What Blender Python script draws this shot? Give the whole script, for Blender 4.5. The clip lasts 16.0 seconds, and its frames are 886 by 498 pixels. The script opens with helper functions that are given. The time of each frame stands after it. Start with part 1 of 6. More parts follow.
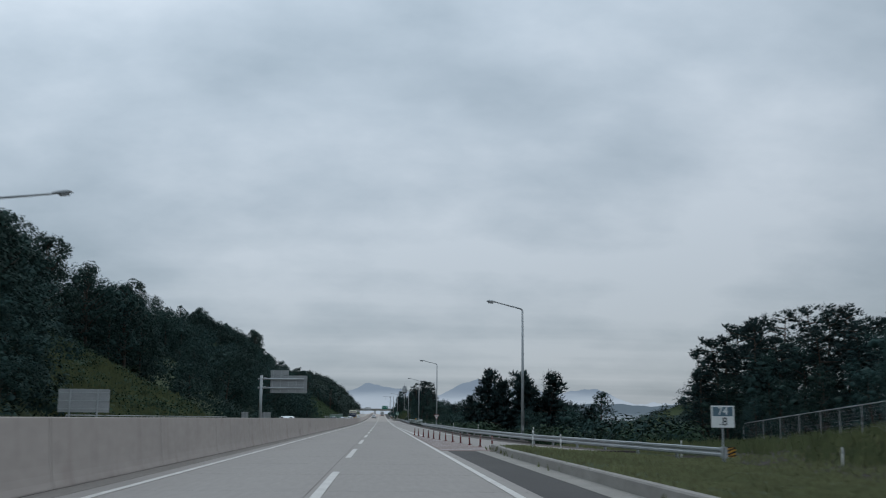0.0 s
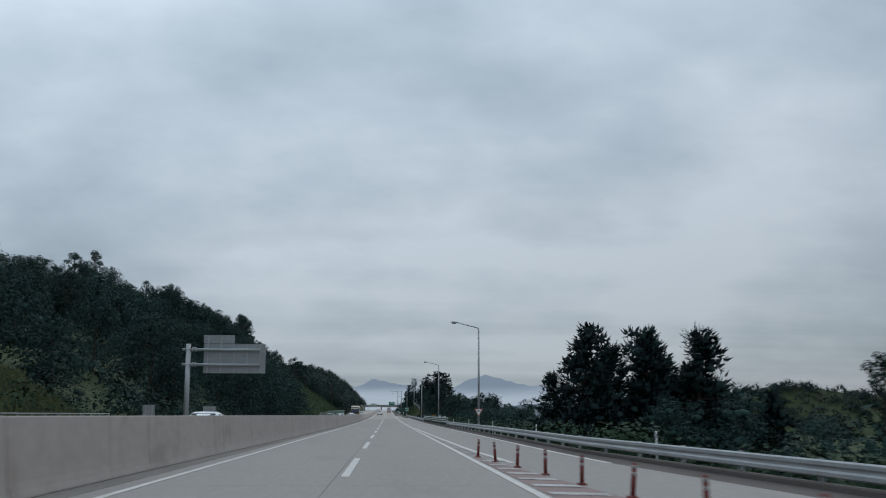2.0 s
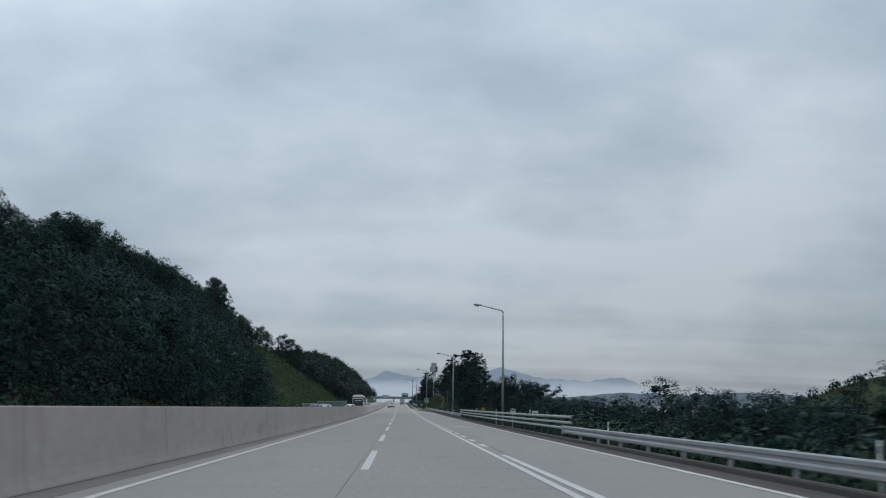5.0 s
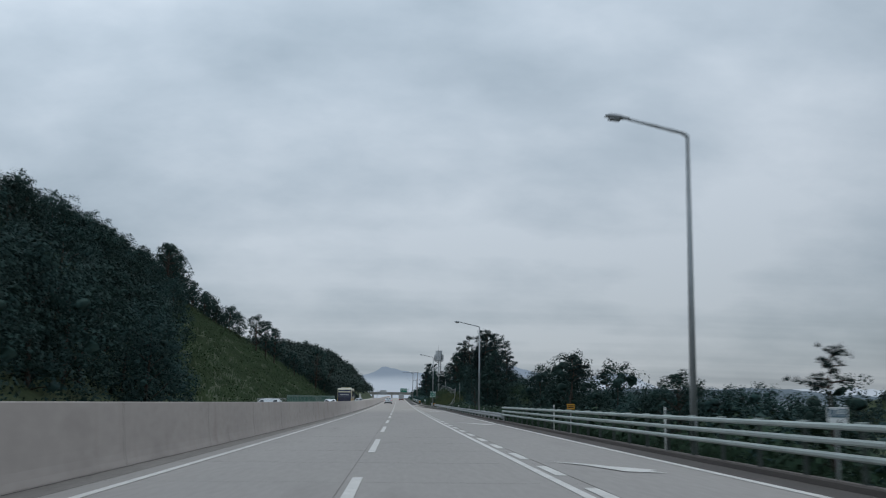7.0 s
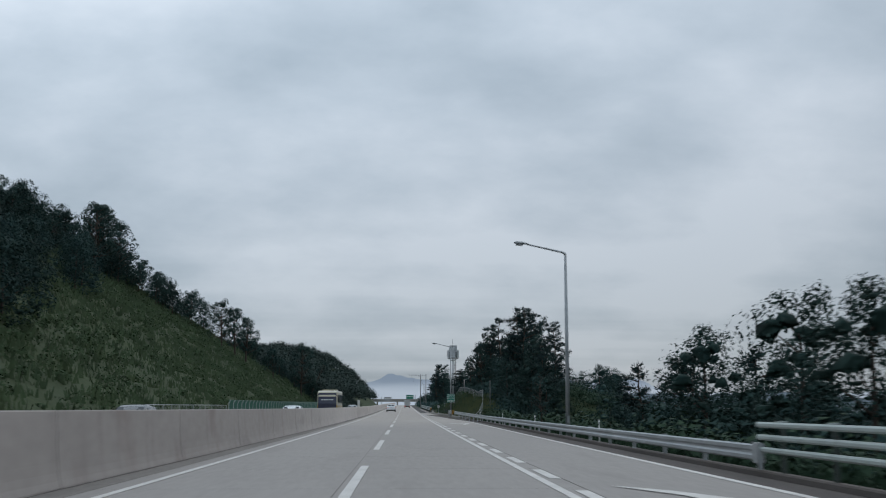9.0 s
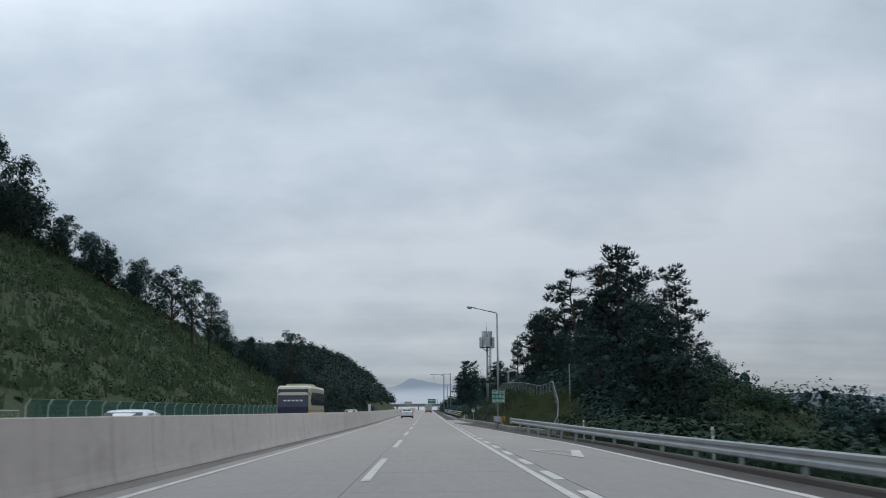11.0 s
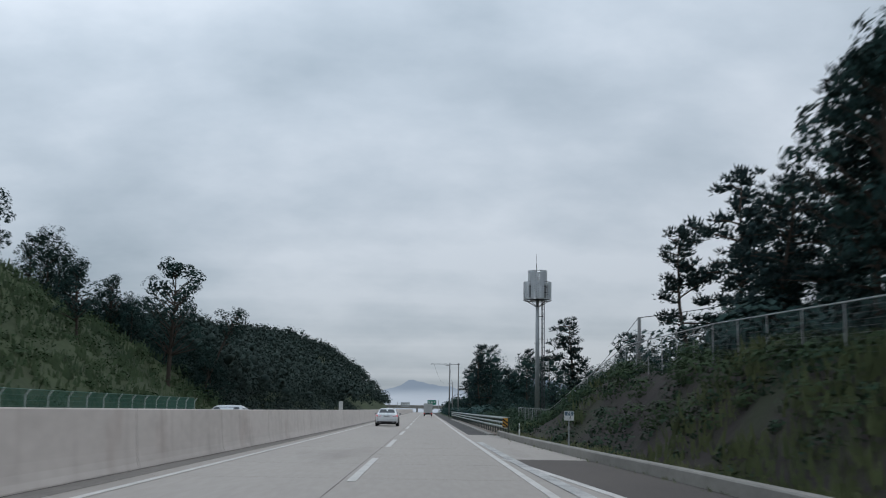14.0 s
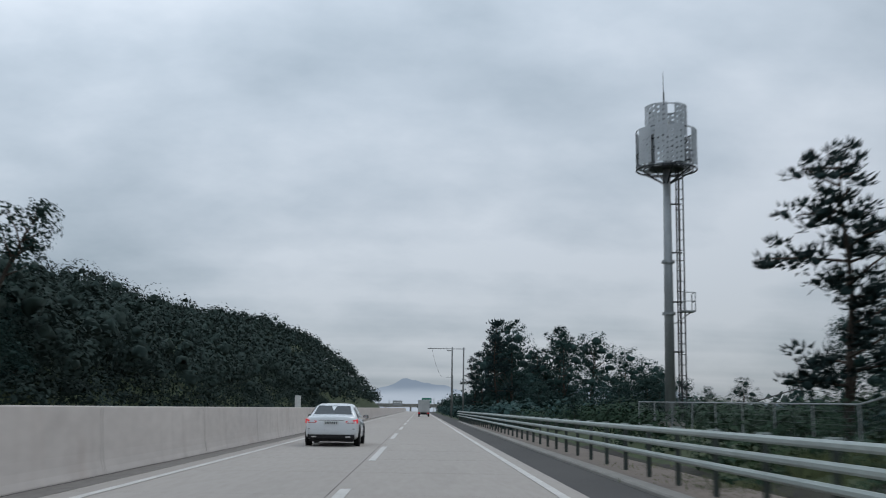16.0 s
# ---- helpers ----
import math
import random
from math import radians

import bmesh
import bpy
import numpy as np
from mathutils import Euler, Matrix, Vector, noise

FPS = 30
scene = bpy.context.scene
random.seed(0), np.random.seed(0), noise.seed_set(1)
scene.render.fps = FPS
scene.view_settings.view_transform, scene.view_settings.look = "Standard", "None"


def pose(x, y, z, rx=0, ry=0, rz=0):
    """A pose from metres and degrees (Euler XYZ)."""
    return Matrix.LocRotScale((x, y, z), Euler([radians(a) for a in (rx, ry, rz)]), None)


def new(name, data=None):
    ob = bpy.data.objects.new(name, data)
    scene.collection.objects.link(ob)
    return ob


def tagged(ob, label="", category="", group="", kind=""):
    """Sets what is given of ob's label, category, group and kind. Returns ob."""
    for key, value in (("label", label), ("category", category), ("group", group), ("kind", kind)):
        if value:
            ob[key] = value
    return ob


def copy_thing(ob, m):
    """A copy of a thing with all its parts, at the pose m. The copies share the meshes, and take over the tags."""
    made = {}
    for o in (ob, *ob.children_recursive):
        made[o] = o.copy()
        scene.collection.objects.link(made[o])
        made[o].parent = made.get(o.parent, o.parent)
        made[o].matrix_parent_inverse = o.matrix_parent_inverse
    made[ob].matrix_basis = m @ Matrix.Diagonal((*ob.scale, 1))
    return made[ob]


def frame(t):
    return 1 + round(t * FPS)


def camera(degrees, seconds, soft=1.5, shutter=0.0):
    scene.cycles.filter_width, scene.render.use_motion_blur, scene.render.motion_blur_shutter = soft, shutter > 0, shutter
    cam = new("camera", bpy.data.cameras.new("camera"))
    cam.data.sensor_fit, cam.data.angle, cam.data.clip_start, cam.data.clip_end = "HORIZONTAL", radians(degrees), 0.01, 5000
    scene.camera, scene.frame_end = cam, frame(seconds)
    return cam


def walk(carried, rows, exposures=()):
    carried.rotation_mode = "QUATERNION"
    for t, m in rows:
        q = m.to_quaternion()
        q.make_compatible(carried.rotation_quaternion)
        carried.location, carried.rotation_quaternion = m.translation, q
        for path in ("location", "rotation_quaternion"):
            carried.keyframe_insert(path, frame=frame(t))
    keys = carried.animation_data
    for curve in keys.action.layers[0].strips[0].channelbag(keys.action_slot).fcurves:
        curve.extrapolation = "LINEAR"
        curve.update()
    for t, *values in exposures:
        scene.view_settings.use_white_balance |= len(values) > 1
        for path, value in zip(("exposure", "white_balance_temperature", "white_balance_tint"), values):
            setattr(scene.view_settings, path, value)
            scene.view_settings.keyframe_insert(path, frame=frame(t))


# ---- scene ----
cam = camera(44.3, 16.0, soft=1.1, shutter=0.3)
# seconds, eye x, y, z, yaw, pitch, roll
ROWS = [
    (0.0, 1.134, -0.250, 1.314, -3.24, 8.88, -0.50),
    (0.5, 1.092, 13.042, 1.310, -3.17, 8.81, -0.48),
    (1.0, 1.047, 26.336, 1.320, -3.11, 8.73, -0.27),
    (1.5, 1.002, 39.642, 1.321, -3.03, 8.68, -0.25),
    (2.0, 0.960, 52.965, 1.320, -2.91, 8.69, -0.19),
    (2.5, 0.924, 66.288, 1.323, -2.76, 8.70, -0.29),
    (3.0, 0.893, 79.606, 1.317, -2.45, 8.71, -0.23),
    (3.5, 0.866, 92.947, 1.319, -2.26, 8.51, -0.56),
    (4.0, 0.843, 106.351, 1.322, -2.20, 8.44, -0.81),
    (6.5, 0.755, 173.880, 1.324, -2.37, 8.12, -0.30),
    (7.0, 0.762, 187.401, 1.325, -2.34, 8.12, -0.56),
    (7.5, 0.790, 200.926, 1.338, -2.28, 8.20, -0.07),
    (8.0, 0.838, 214.447, 1.350, -2.29, 8.26, -0.31),
    (10.5, 1.186, 281.954, 1.506, -1.25, 8.78, 0.73),
    (11.0, 1.263, 295.474, 1.550, -0.87, 8.74, 0.51),
    (11.5, 1.337, 309.008, 1.606, -0.73, 8.73, 0.23),
    (12.0, 1.399, 322.524, 1.662, -0.67, 8.73, -0.65),
    (12.5, 1.447, 336.000, 1.727, -0.56, 8.76, -0.46),
    (13.0, 1.476, 349.427, 1.796, -0.56, 8.75, -0.55),
    (13.5, 1.477, 362.769, 1.872, -0.67, 8.81, -0.73),
    (14.0, 1.455, 376.038, 1.947, -0.90, 8.89, -0.90),
    (14.5, 1.415, 389.236, 2.030, -1.05, 8.91, -0.91),
    (15.0, 1.368, 402.405, 2.113, -1.12, 8.86, -0.81),
    (15.5, 1.318, 415.608, 2.200, -1.21, 8.87, -1.12),
    (16.0, 1.262, 428.820, 2.315, -1.22, 8.84, -0.88),
]
walk(cam, [(t, pose(x, y, z, 90 + p, r, yaw)) for t, x, y, z, yaw, p, r in ROWS], exposures=((0.0, 0.0, 6500, 10), (7.0, 0.02, 6530, 10.5), (11.0, 0.12, 6620, 12), (16.0, 0.12, 6620, 12)))

# ---- light: overcast morning sky with soft stretched cloud bands ----
SUN_ELEVATION, SUN_TURN = 48.0, 35.0


def build_world():
    world = bpy.data.worlds.new("overcast_sky")
    world.use_nodes = True
    scene.world = world
    nt = world.node_tree
    nt.nodes.clear()
    N, L = nt.nodes.new, nt.links.new
    out, bg, sky = N("ShaderNodeOutputWorld"), N("ShaderNodeBackground"), N("ShaderNodeTexSky")
    sky.sky_type, sky.sun_disc = "NISHITA", False
    sky.sun_elevation, sky.sun_rotation = radians(SUN_ELEVATION), radians(SUN_TURN)
    sky_dim = N("ShaderNodeMix")
    sky_dim.data_type, sky_dim.blend_type = "RGBA", "MULTIPLY"
    sky_dim.inputs[0].default_value = 1.0
    sky_dim.inputs[7].default_value = (0.10, 0.10, 0.10, 1)
    L(sky.outputs[0], sky_dim.inputs[6])
    coord, split = N("ShaderNodeTexCoord"), N("ShaderNodeSeparateXYZ")
    L(coord.outputs["Generated"], split.inputs[0])

    def maths(op, a, b=None, clamp=False):
        m = N("ShaderNodeMath")
        m.operation, m.use_clamp = op, clamp
        for k, v in enumerate((a, b)):
            if v is None:
                continue
            if isinstance(v, (int, float)):
                m.inputs[k].default_value = v
            else:
                L(v, m.inputs[k])
        return m.outputs[0]

    up = maths("MAXIMUM", split.outputs[2], 0.0)
    deep = maths("ADD", up, 0.42)
    flat = N("ShaderNodeCombineXYZ")
    L(maths("DIVIDE", split.outputs[0], deep), flat.inputs[0])
    L(maths("DIVIDE", split.outputs[1], deep), flat.inputs[1])
    flat.inputs[2].default_value = 3.7

    def cloud(scale, detail, rough, stretch, shift):
        m, n = N("ShaderNodeMapping"), N("ShaderNodeTexNoise")
        m.inputs["Scale"].default_value = (stretch, 1.0, 1.0)
        m.inputs["Location"].default_value = shift
        n.inputs["Scale"].default_value, n.inputs["Detail"].default_value = scale, detail
        n.inputs["Roughness"].default_value = rough
        L(flat.outputs[0], m.inputs[0])
        L(m.outputs[0], n.inputs[0])
        return n.outputs[0]

    big = cloud(1.25, 4.0, 0.50, 0.80, (1.35, 0.2, 0))
    fine = cloud(3.6, 6.0, 0.55, 0.80, (4.0, 1.0, 0))
    low = maths("ADD", up, 0.07)
    band_at = N("ShaderNodeCombineXYZ")
    L(maths("MULTIPLY", maths("DIVIDE", split.outputs[0], low), 0.16), band_at.inputs[0])
    L(maths("DIVIDE", split.outputs[1], low), band_at.inputs[1])
    bands = N("ShaderNodeTexNoise")
    bands.inputs["Scale"].default_value, bands.inputs["Detail"].default_value = 0.85, 4.0
    L(band_at.outputs[0], bands.inputs[0])
    near_ground = maths("MAXIMUM", maths("SUBTRACT", 1.0, maths("MULTIPLY", up, 4.5)), 0.0)
    layered = maths("MULTIPLY", maths("MULTIPLY", maths("SUBTRACT", bands.outputs[0], 0.52), 0.36), near_ground)
    mixed = maths("ADD", maths("ADD", maths("MULTIPLY", big, 0.66), maths("MULTIPLY", fine, 0.34)), layered)
    ramp = N("ShaderNodeValToRGB")
    e = ramp.color_ramp.elements
    e[0].position, e[0].color = 0.40, (0.355, 0.445, 0.525, 1)
    e[1].position, e[1].color = 0.60, (0.675, 0.765, 0.855, 1)
    mid = e.new(0.50)
    mid.color = (0.500, 0.595, 0.685, 1)
    L(mixed, ramp.inputs[0])
    # an overcast dome grows brighter towards the zenith and is duller on one side
    side = maths("ADD", maths("MULTIPLY", split.outputs[0], -0.27), 1.0)
    lift = maths("MULTIPLY", maths("MINIMUM", maths("ADD", maths("MULTIPLY", up, 1.60), 0.66), 1.75), side)
    clouds = N("ShaderNodeMix")
    clouds.data_type, clouds.blend_type = "RGBA", "MULTIPLY"
    clouds.inputs[0].default_value = 1.0
    L(ramp.outputs[0], clouds.inputs[6])
    grey = N("ShaderNodeCombineXYZ")
    for k in range(3):
        L(lift, grey.inputs[k])
    L(grey.outputs[0], clouds.inputs[7])
    both = N("ShaderNodeMix")
    both.data_type = "RGBA"
    both.inputs[0].default_value = 0.92
    L(sky_dim.outputs[2], both.inputs[6])
    L(clouds.outputs[2], both.inputs[7])
    L(both.outputs[2], bg.inputs[0])
    bg.inputs[1].default_value = 0.87
    L(bg.outputs[0], out.inputs[0])


build_world()
sun = new("sun", bpy.data.lights.new("sun", "SUN"))
sun.data.energy, sun.data.angle, sun.data.color = 0.5, radians(30), (1.0, 0.97, 0.93)
sun.matrix_world = pose(0, 0, 60, 90 - SUN_ELEVATION, 0, 180 - SUN_TURN)


# ---- materials ----
def material(name, colour, second=None, rough=0.8, metal=0.0, scale=3.0, fine=40.0, amount=0.5, bump=0.15, random_tint=0.0, island=0.0, coat=0.0, space="Object", stretch=(1, 1, 1), dirt=None, dirt_scale=0.5, dirt_at=0.55, gloss=0.3, lit_along=None):
    """A surface whose colour wanders between two tones at a coarse and a fine scale, with fine relief."""
    m = bpy.data.materials.new(name)
    m.use_nodes = True
    nt = m.node_tree
    N, L = nt.nodes.new, nt.links.new
    bsdf = nt.nodes["Principled BSDF"]
    second = second or tuple(c * 0.72 for c in colour)
    coord, mp = N("ShaderNodeTexCoord"), N("ShaderNodeMapping")
    mp.inputs["Scale"].default_value = stretch
    if space == "World":
        geo = N("ShaderNodeNewGeometry")
        L(geo.outputs["Position"], mp.inputs[0])
    else:
        L(coord.outputs["Object"], mp.inputs[0])
    a, b = N("ShaderNodeTexNoise"), N("ShaderNodeTexNoise")
    a.inputs["Scale"].default_value, a.inputs["Detail"].default_value = scale, 4.0
    b.inputs["Scale"].default_value, b.inputs["Detail"].default_value = fine, 3.0
    L(mp.outputs[0], a.inputs[0])
    L(mp.outputs[0], b.inputs[0])
    add = N("ShaderNodeMath")
    add.operation = "MULTIPLY_ADD"
    add.inputs[1].default_value = 0.45
    L(b.outputs[0], add.inputs[0])
    half = N("ShaderNodeMath")
    half.operation = "MULTIPLY"
    half.inputs[1].default_value = 0.55
    L(a.outputs[0], half.inputs[0])
    L(half.outputs[0], add.inputs[2])
    spread = N("ShaderNodeMapRange")
    spread.inputs[1].default_value, spread.inputs[2].default_value = 0.5 - 0.14 / max(amount, 0.05) * 0.7, 0.5 + 0.14 / max(amount, 0.05) * 0.7
    L(add.outputs[0], spread.inputs[0])
    mix = N("ShaderNodeMix")
    mix.data_type = "RGBA"
    mix.inputs[6].default_value, mix.inputs[7].default_value = (*colour, 1), (*second, 1)
    L(spread.outputs[0], mix.inputs[0])
    last = mix.outputs[2]
    if dirt:
        d, r = N("ShaderNodeTexNoise"), N("ShaderNodeMapRange")
        d.inputs["Scale"].default_value, d.inputs["Detail"].default_value = dirt_scale, 6.0
        L(mp.outputs[0], d.inputs[0])
        r.inputs[1].default_value, r.inputs[2].default_value, r.inputs[4].default_value = dirt_at, dirt_at + 0.22, 0.8
        L(d.outputs[0], r.inputs[0])
        stain = N("ShaderNodeMix")
        stain.data_type = "RGBA"
        stain.inputs[7].default_value = (*dirt, 1)
        L(r.outputs[0], stain.inputs[0])
        L(last, stain.inputs[6])
        last = stain.outputs[2]
    if lit_along:
        # painted light: colour multiplied up along y, for a brighter later stretch
        spot, sep, along, gain = N("ShaderNodeNewGeometry"), N("ShaderNodeSeparateXYZ"), N("ShaderNodeMapRange"), N("ShaderNodeMix")
        gain.data_type, gain.blend_type = "RGBA", "MULTIPLY"
        gain.inputs[7].default_value = (*lit_along[2], 1)
        along.inputs[1].default_value, along.inputs[2].default_value = lit_along[0], lit_along[1]
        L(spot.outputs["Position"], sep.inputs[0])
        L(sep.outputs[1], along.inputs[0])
        L(along.outputs[0], gain.inputs[0])
        L(last, gain.inputs[6])
        last = gain.outputs[2]
    for strength, source in ((random_tint, "object"), (island, "island")):
        if strength:
            if source == "object":
                info = N("ShaderNodeObjectInfo")
                value = info.outputs["Random"]
            else:
                info = N("ShaderNodeNewGeometry")
                value = info.outputs["Random Per Island"]
            hsv, vr, hr = N("ShaderNodeHueSaturation"), N("ShaderNodeMapRange"), N("ShaderNodeMapRange")
            vr.inputs[3].default_value, vr.inputs[4].default_value = 1 - strength, 1 + strength
            hr.inputs[3].default_value, hr.inputs[4].default_value = 0.5 - strength * 0.06, 0.5 + strength * 0.05
            L(value, vr.inputs[0])
            L(value, hr.inputs[0])
            L(vr.outputs[0], hsv.inputs["Value"])
            L(hr.outputs[0], hsv.inputs["Hue"])
            L(last, hsv.inputs["Color"])
            last = hsv.outputs[0]
    L(last, bsdf.inputs["Base Color"])
    rr = N("ShaderNodeMapRange")
    rr.inputs[3].default_value, rr.inputs[4].default_value = max(0.02, rough - 0.1), min(1.0, rough + 0.1)
    L(b.outputs[0], rr.inputs[0])
    L(rr.outputs[0], bsdf.inputs["Roughness"])
    bsdf.inputs["Metallic"].default_value = metal
    bsdf.inputs["Coat Weight"].default_value = coat
    bsdf.inputs["Specular IOR Level"].default_value = 0.5 if rough < 0.6 else gloss
    if bump:
        bm = N("ShaderNodeBump")
        bm.inputs["Strength"].default_value = bump
        bm.inputs["Distance"].default_value = 0.05
        L(add.outputs[0], bm.inputs["Height"])
        L(bm.outputs[0], bsdf.inputs["Normal"])
    return m


def glowing(name, colour, strength):
    m = material(name, colour, rough=0.3, bump=0)
    b = m.node_tree.nodes["Principled BSDF"]
    b.inputs["Emission Color"].default_value = (*colour, 1)
    b.inputs["Emission Strength"].default_value = strength
    return m


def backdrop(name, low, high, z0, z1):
    """Far land with mist painted into a faint glow, paler towards its foot."""
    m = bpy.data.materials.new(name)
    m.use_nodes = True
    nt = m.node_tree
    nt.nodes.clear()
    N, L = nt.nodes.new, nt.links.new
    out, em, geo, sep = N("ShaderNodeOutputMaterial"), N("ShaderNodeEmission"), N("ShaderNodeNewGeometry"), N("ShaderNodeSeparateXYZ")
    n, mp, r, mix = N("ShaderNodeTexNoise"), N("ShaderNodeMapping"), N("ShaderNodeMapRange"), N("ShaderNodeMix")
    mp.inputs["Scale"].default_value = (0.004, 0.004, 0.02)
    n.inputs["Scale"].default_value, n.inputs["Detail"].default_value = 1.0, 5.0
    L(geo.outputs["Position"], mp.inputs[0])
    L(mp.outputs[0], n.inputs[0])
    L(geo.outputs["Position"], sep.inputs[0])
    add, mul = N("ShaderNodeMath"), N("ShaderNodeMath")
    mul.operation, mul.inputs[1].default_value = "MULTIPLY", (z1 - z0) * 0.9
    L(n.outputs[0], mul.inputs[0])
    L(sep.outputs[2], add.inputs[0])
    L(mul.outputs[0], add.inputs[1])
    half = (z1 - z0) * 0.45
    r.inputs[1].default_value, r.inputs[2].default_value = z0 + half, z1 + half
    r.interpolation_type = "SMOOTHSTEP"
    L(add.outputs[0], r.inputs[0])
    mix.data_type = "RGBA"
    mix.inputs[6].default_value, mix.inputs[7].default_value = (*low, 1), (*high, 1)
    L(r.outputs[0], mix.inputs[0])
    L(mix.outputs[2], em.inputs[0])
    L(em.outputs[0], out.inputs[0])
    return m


def barrier_concrete():
    """Cast concrete with long cloudy tone changes, rain streaks that run down from the top and rusty brown smudges."""
    # the last argument paints brighter light into the concrete from y 285 on
    m = material("barrier_concrete", (0.380, 0.342, 0.319), (0.300, 0.270, 0.252), rough=0.9, scale=0.45, fine=5.0, amount=0.45, bump=0.10, space="World", stretch=(1, 0.30, 0.8), dirt=(0.215, 0.190, 0.176), dirt_scale=0.8, dirt_at=0.60, lit_along=(285, 350, (1.62, 1.65, 1.66)))
    nt = m.node_tree
    N, L = nt.nodes.new, nt.links.new
    bsdf = nt.nodes["Principled BSDF"]
    last = bsdf.inputs["Base Color"].links[0].from_socket
    geo = N("ShaderNodeNewGeometry")
    for scale, lo, hi, tone, shift, strength in (((1, 1.7, 0.16), 0.56, 0.74, (0.55, 0.50, 0.48), 3.0, 0.30), ((1, 0.55, 0.35), 0.60, 0.78, (0.60, 0.50, 0.46), 11.0, 0.5), ((1, 5.5, 0.10), 0.62, 0.74, (1.25, 1.25, 1.25), 23.0, 0.15)):
        mp, n, r, mix = N("ShaderNodeMapping"), N("ShaderNodeTexNoise"), N("ShaderNodeMapRange"), N("ShaderNodeMix")
        mp.inputs["Scale"].default_value, mp.inputs["Location"].default_value = scale, (0, shift, 0)
        n.inputs["Scale"].default_value, n.inputs["Detail"].default_value = 1.0, 5.0
        r.inputs[1].default_value, r.inputs[2].default_value, r.inputs[4].default_value = lo, hi, strength
        mix.data_type, mix.blend_type = "RGBA", "MULTIPLY"
        mix.inputs[7].default_value = (*tone, 1)
        L(geo.outputs["Position"], mp.inputs[0])
        L(mp.outputs[0], n.inputs[0])
        L(n.outputs[0], r.inputs[0])
        L(r.outputs[0], mix.inputs[0])
        L(last, mix.inputs[6])
        last = mix.outputs[2]
    L(last, bsdf.inputs["Base Color"])
    return m


# road and slab joint colours carry painted brightness from y 312 on
CONCRETE_ROAD = material("road_concrete", (0.296, 0.274, 0.257), (0.254, 0.235, 0.220), rough=0.85, scale=0.16, fine=5.0, amount=0.5, bump=0.06, space="World", stretch=(1.6, 0.22, 1), dirt=(0.205, 0.189, 0.175), dirt_scale=0.35, dirt_at=0.60, lit_along=(312, 352, (1.28, 1.25, 1.215)))
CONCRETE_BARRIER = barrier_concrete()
CONCRETE_KERB = material("kerb_concrete", (0.30, 0.285, 0.26), (0.20, 0.19, 0.175), rough=0.92, scale=0.8, fine=9.0, bump=0.15, space="World")
APRON = material("brown_stained_concrete", (0.205, 0.168, 0.142), (0.135, 0.112, 0.096), rough=0.95, scale=0.5, fine=8.0, bump=0.2, space="World", dirt=(0.06, 0.05, 0.043), dirt_scale=0.8, dirt_at=0.58)
GUTTER = material("gutter_grime", (0.232, 0.213, 0.197), (0.150, 0.137, 0.126), rough=0.95, scale=0.5, fine=9.0, bump=0.2, space="World", stretch=(1, 0.3, 1))
ASPHALT = material("shoulder_asphalt", (0.078, 0.074, 0.072), (0.048, 0.046, 0.046), rough=0.95, scale=0.4, fine=30.0, bump=0.25, space="World", stretch=(1, 0.4, 1))
ASPHALT_OLD = material("shoulder_weathered_asphalt", (0.115, 0.098, 0.090), (0.072, 0.063, 0.058), rough=0.95, scale=0.4, fine=30.0, bump=0.25, space="World", stretch=(1, 0.3, 1))
PINK = material("gore_red_surfacing", (0.27, 0.20, 0.185), (0.21, 0.155, 0.145), rough=0.9, scale=0.6, fine=20.0, bump=0.15, space="World")
PAINT = material("white_road_paint", (0.62, 0.595, 0.565), (0.45, 0.43, 0.41), rough=0.7, scale=1.2, fine=14.0, bump=0.05, space="World", dirt=(0.33, 0.33, 0.32), dirt_scale=1.6, dirt_at=0.62)
PAINT_WORN = material("worn_road_paint", (0.50, 0.49, 0.48), (0.30, 0.29, 0.285), rough=0.8, scale=1.6, fine=10.0, amount=0.9, bump=0.05, space="World")
SEALANT_FAINT = material("worn_joint_sealant", (0.185, 0.170, 0.158), (0.235, 0.217, 0.202), rough=0.85, scale=0.3, bump=0.05, space="World")
SEALANT = material("joint_sealant", (0.095, 0.088, 0.082), rough=0.8, scale=2, bump=0.1, space="World")
JOINT = material("faint_slab_joint", (0.262, 0.242, 0.225), rough=0.9, scale=2, bump=0, space="World", lit_along=(312, 352, (1.28, 1.25, 1.215)))
GALVANISED = material("galvanised_steel", (0.43, 0.45, 0.46), (0.31, 0.33, 0.34), rough=0.55, metal=0.6, scale=1.2, fine=18.0, bump=0.05, space="World")
RAIL_GREEN = material("pale_green_coated_rail", (0.43, 0.48, 0.46), (0.32, 0.365, 0.35), rough=0.55, metal=0.25, scale=1.5, fine=18.0, bump=0.05, space="World")
POLE_GREY = material("lamp_pole_grey", (0.36, 0.38, 0.39), (0.26, 0.275, 0.285), rough=0.55, metal=0.5, scale=1.5, fine=20, bump=0.03)
TOWER_PANEL = material("pale_perforated_panel", (0.50, 0.52, 0.54), (0.42, 0.44, 0.46), rough=0.5, metal=0.1, scale=1.2, fine=14, bump=0.02)
# dark copy of the rail green, with shade behind the beams painted in
POST_DARK = material("shaded_green_post", (0.07, 0.085, 0.078), (0.05, 0.06, 0.055), rough=0.6, metal=0.2, scale=2, bump=0.02)
DARK_METAL = material("dark_metal", (0.06, 0.065, 0.07), rough=0.55, metal=0.6, scale=3, bump=0.03)
LENS = material("lamp_glass", (0.32, 0.34, 0.35), rough=0.25, scale=5, bump=0)
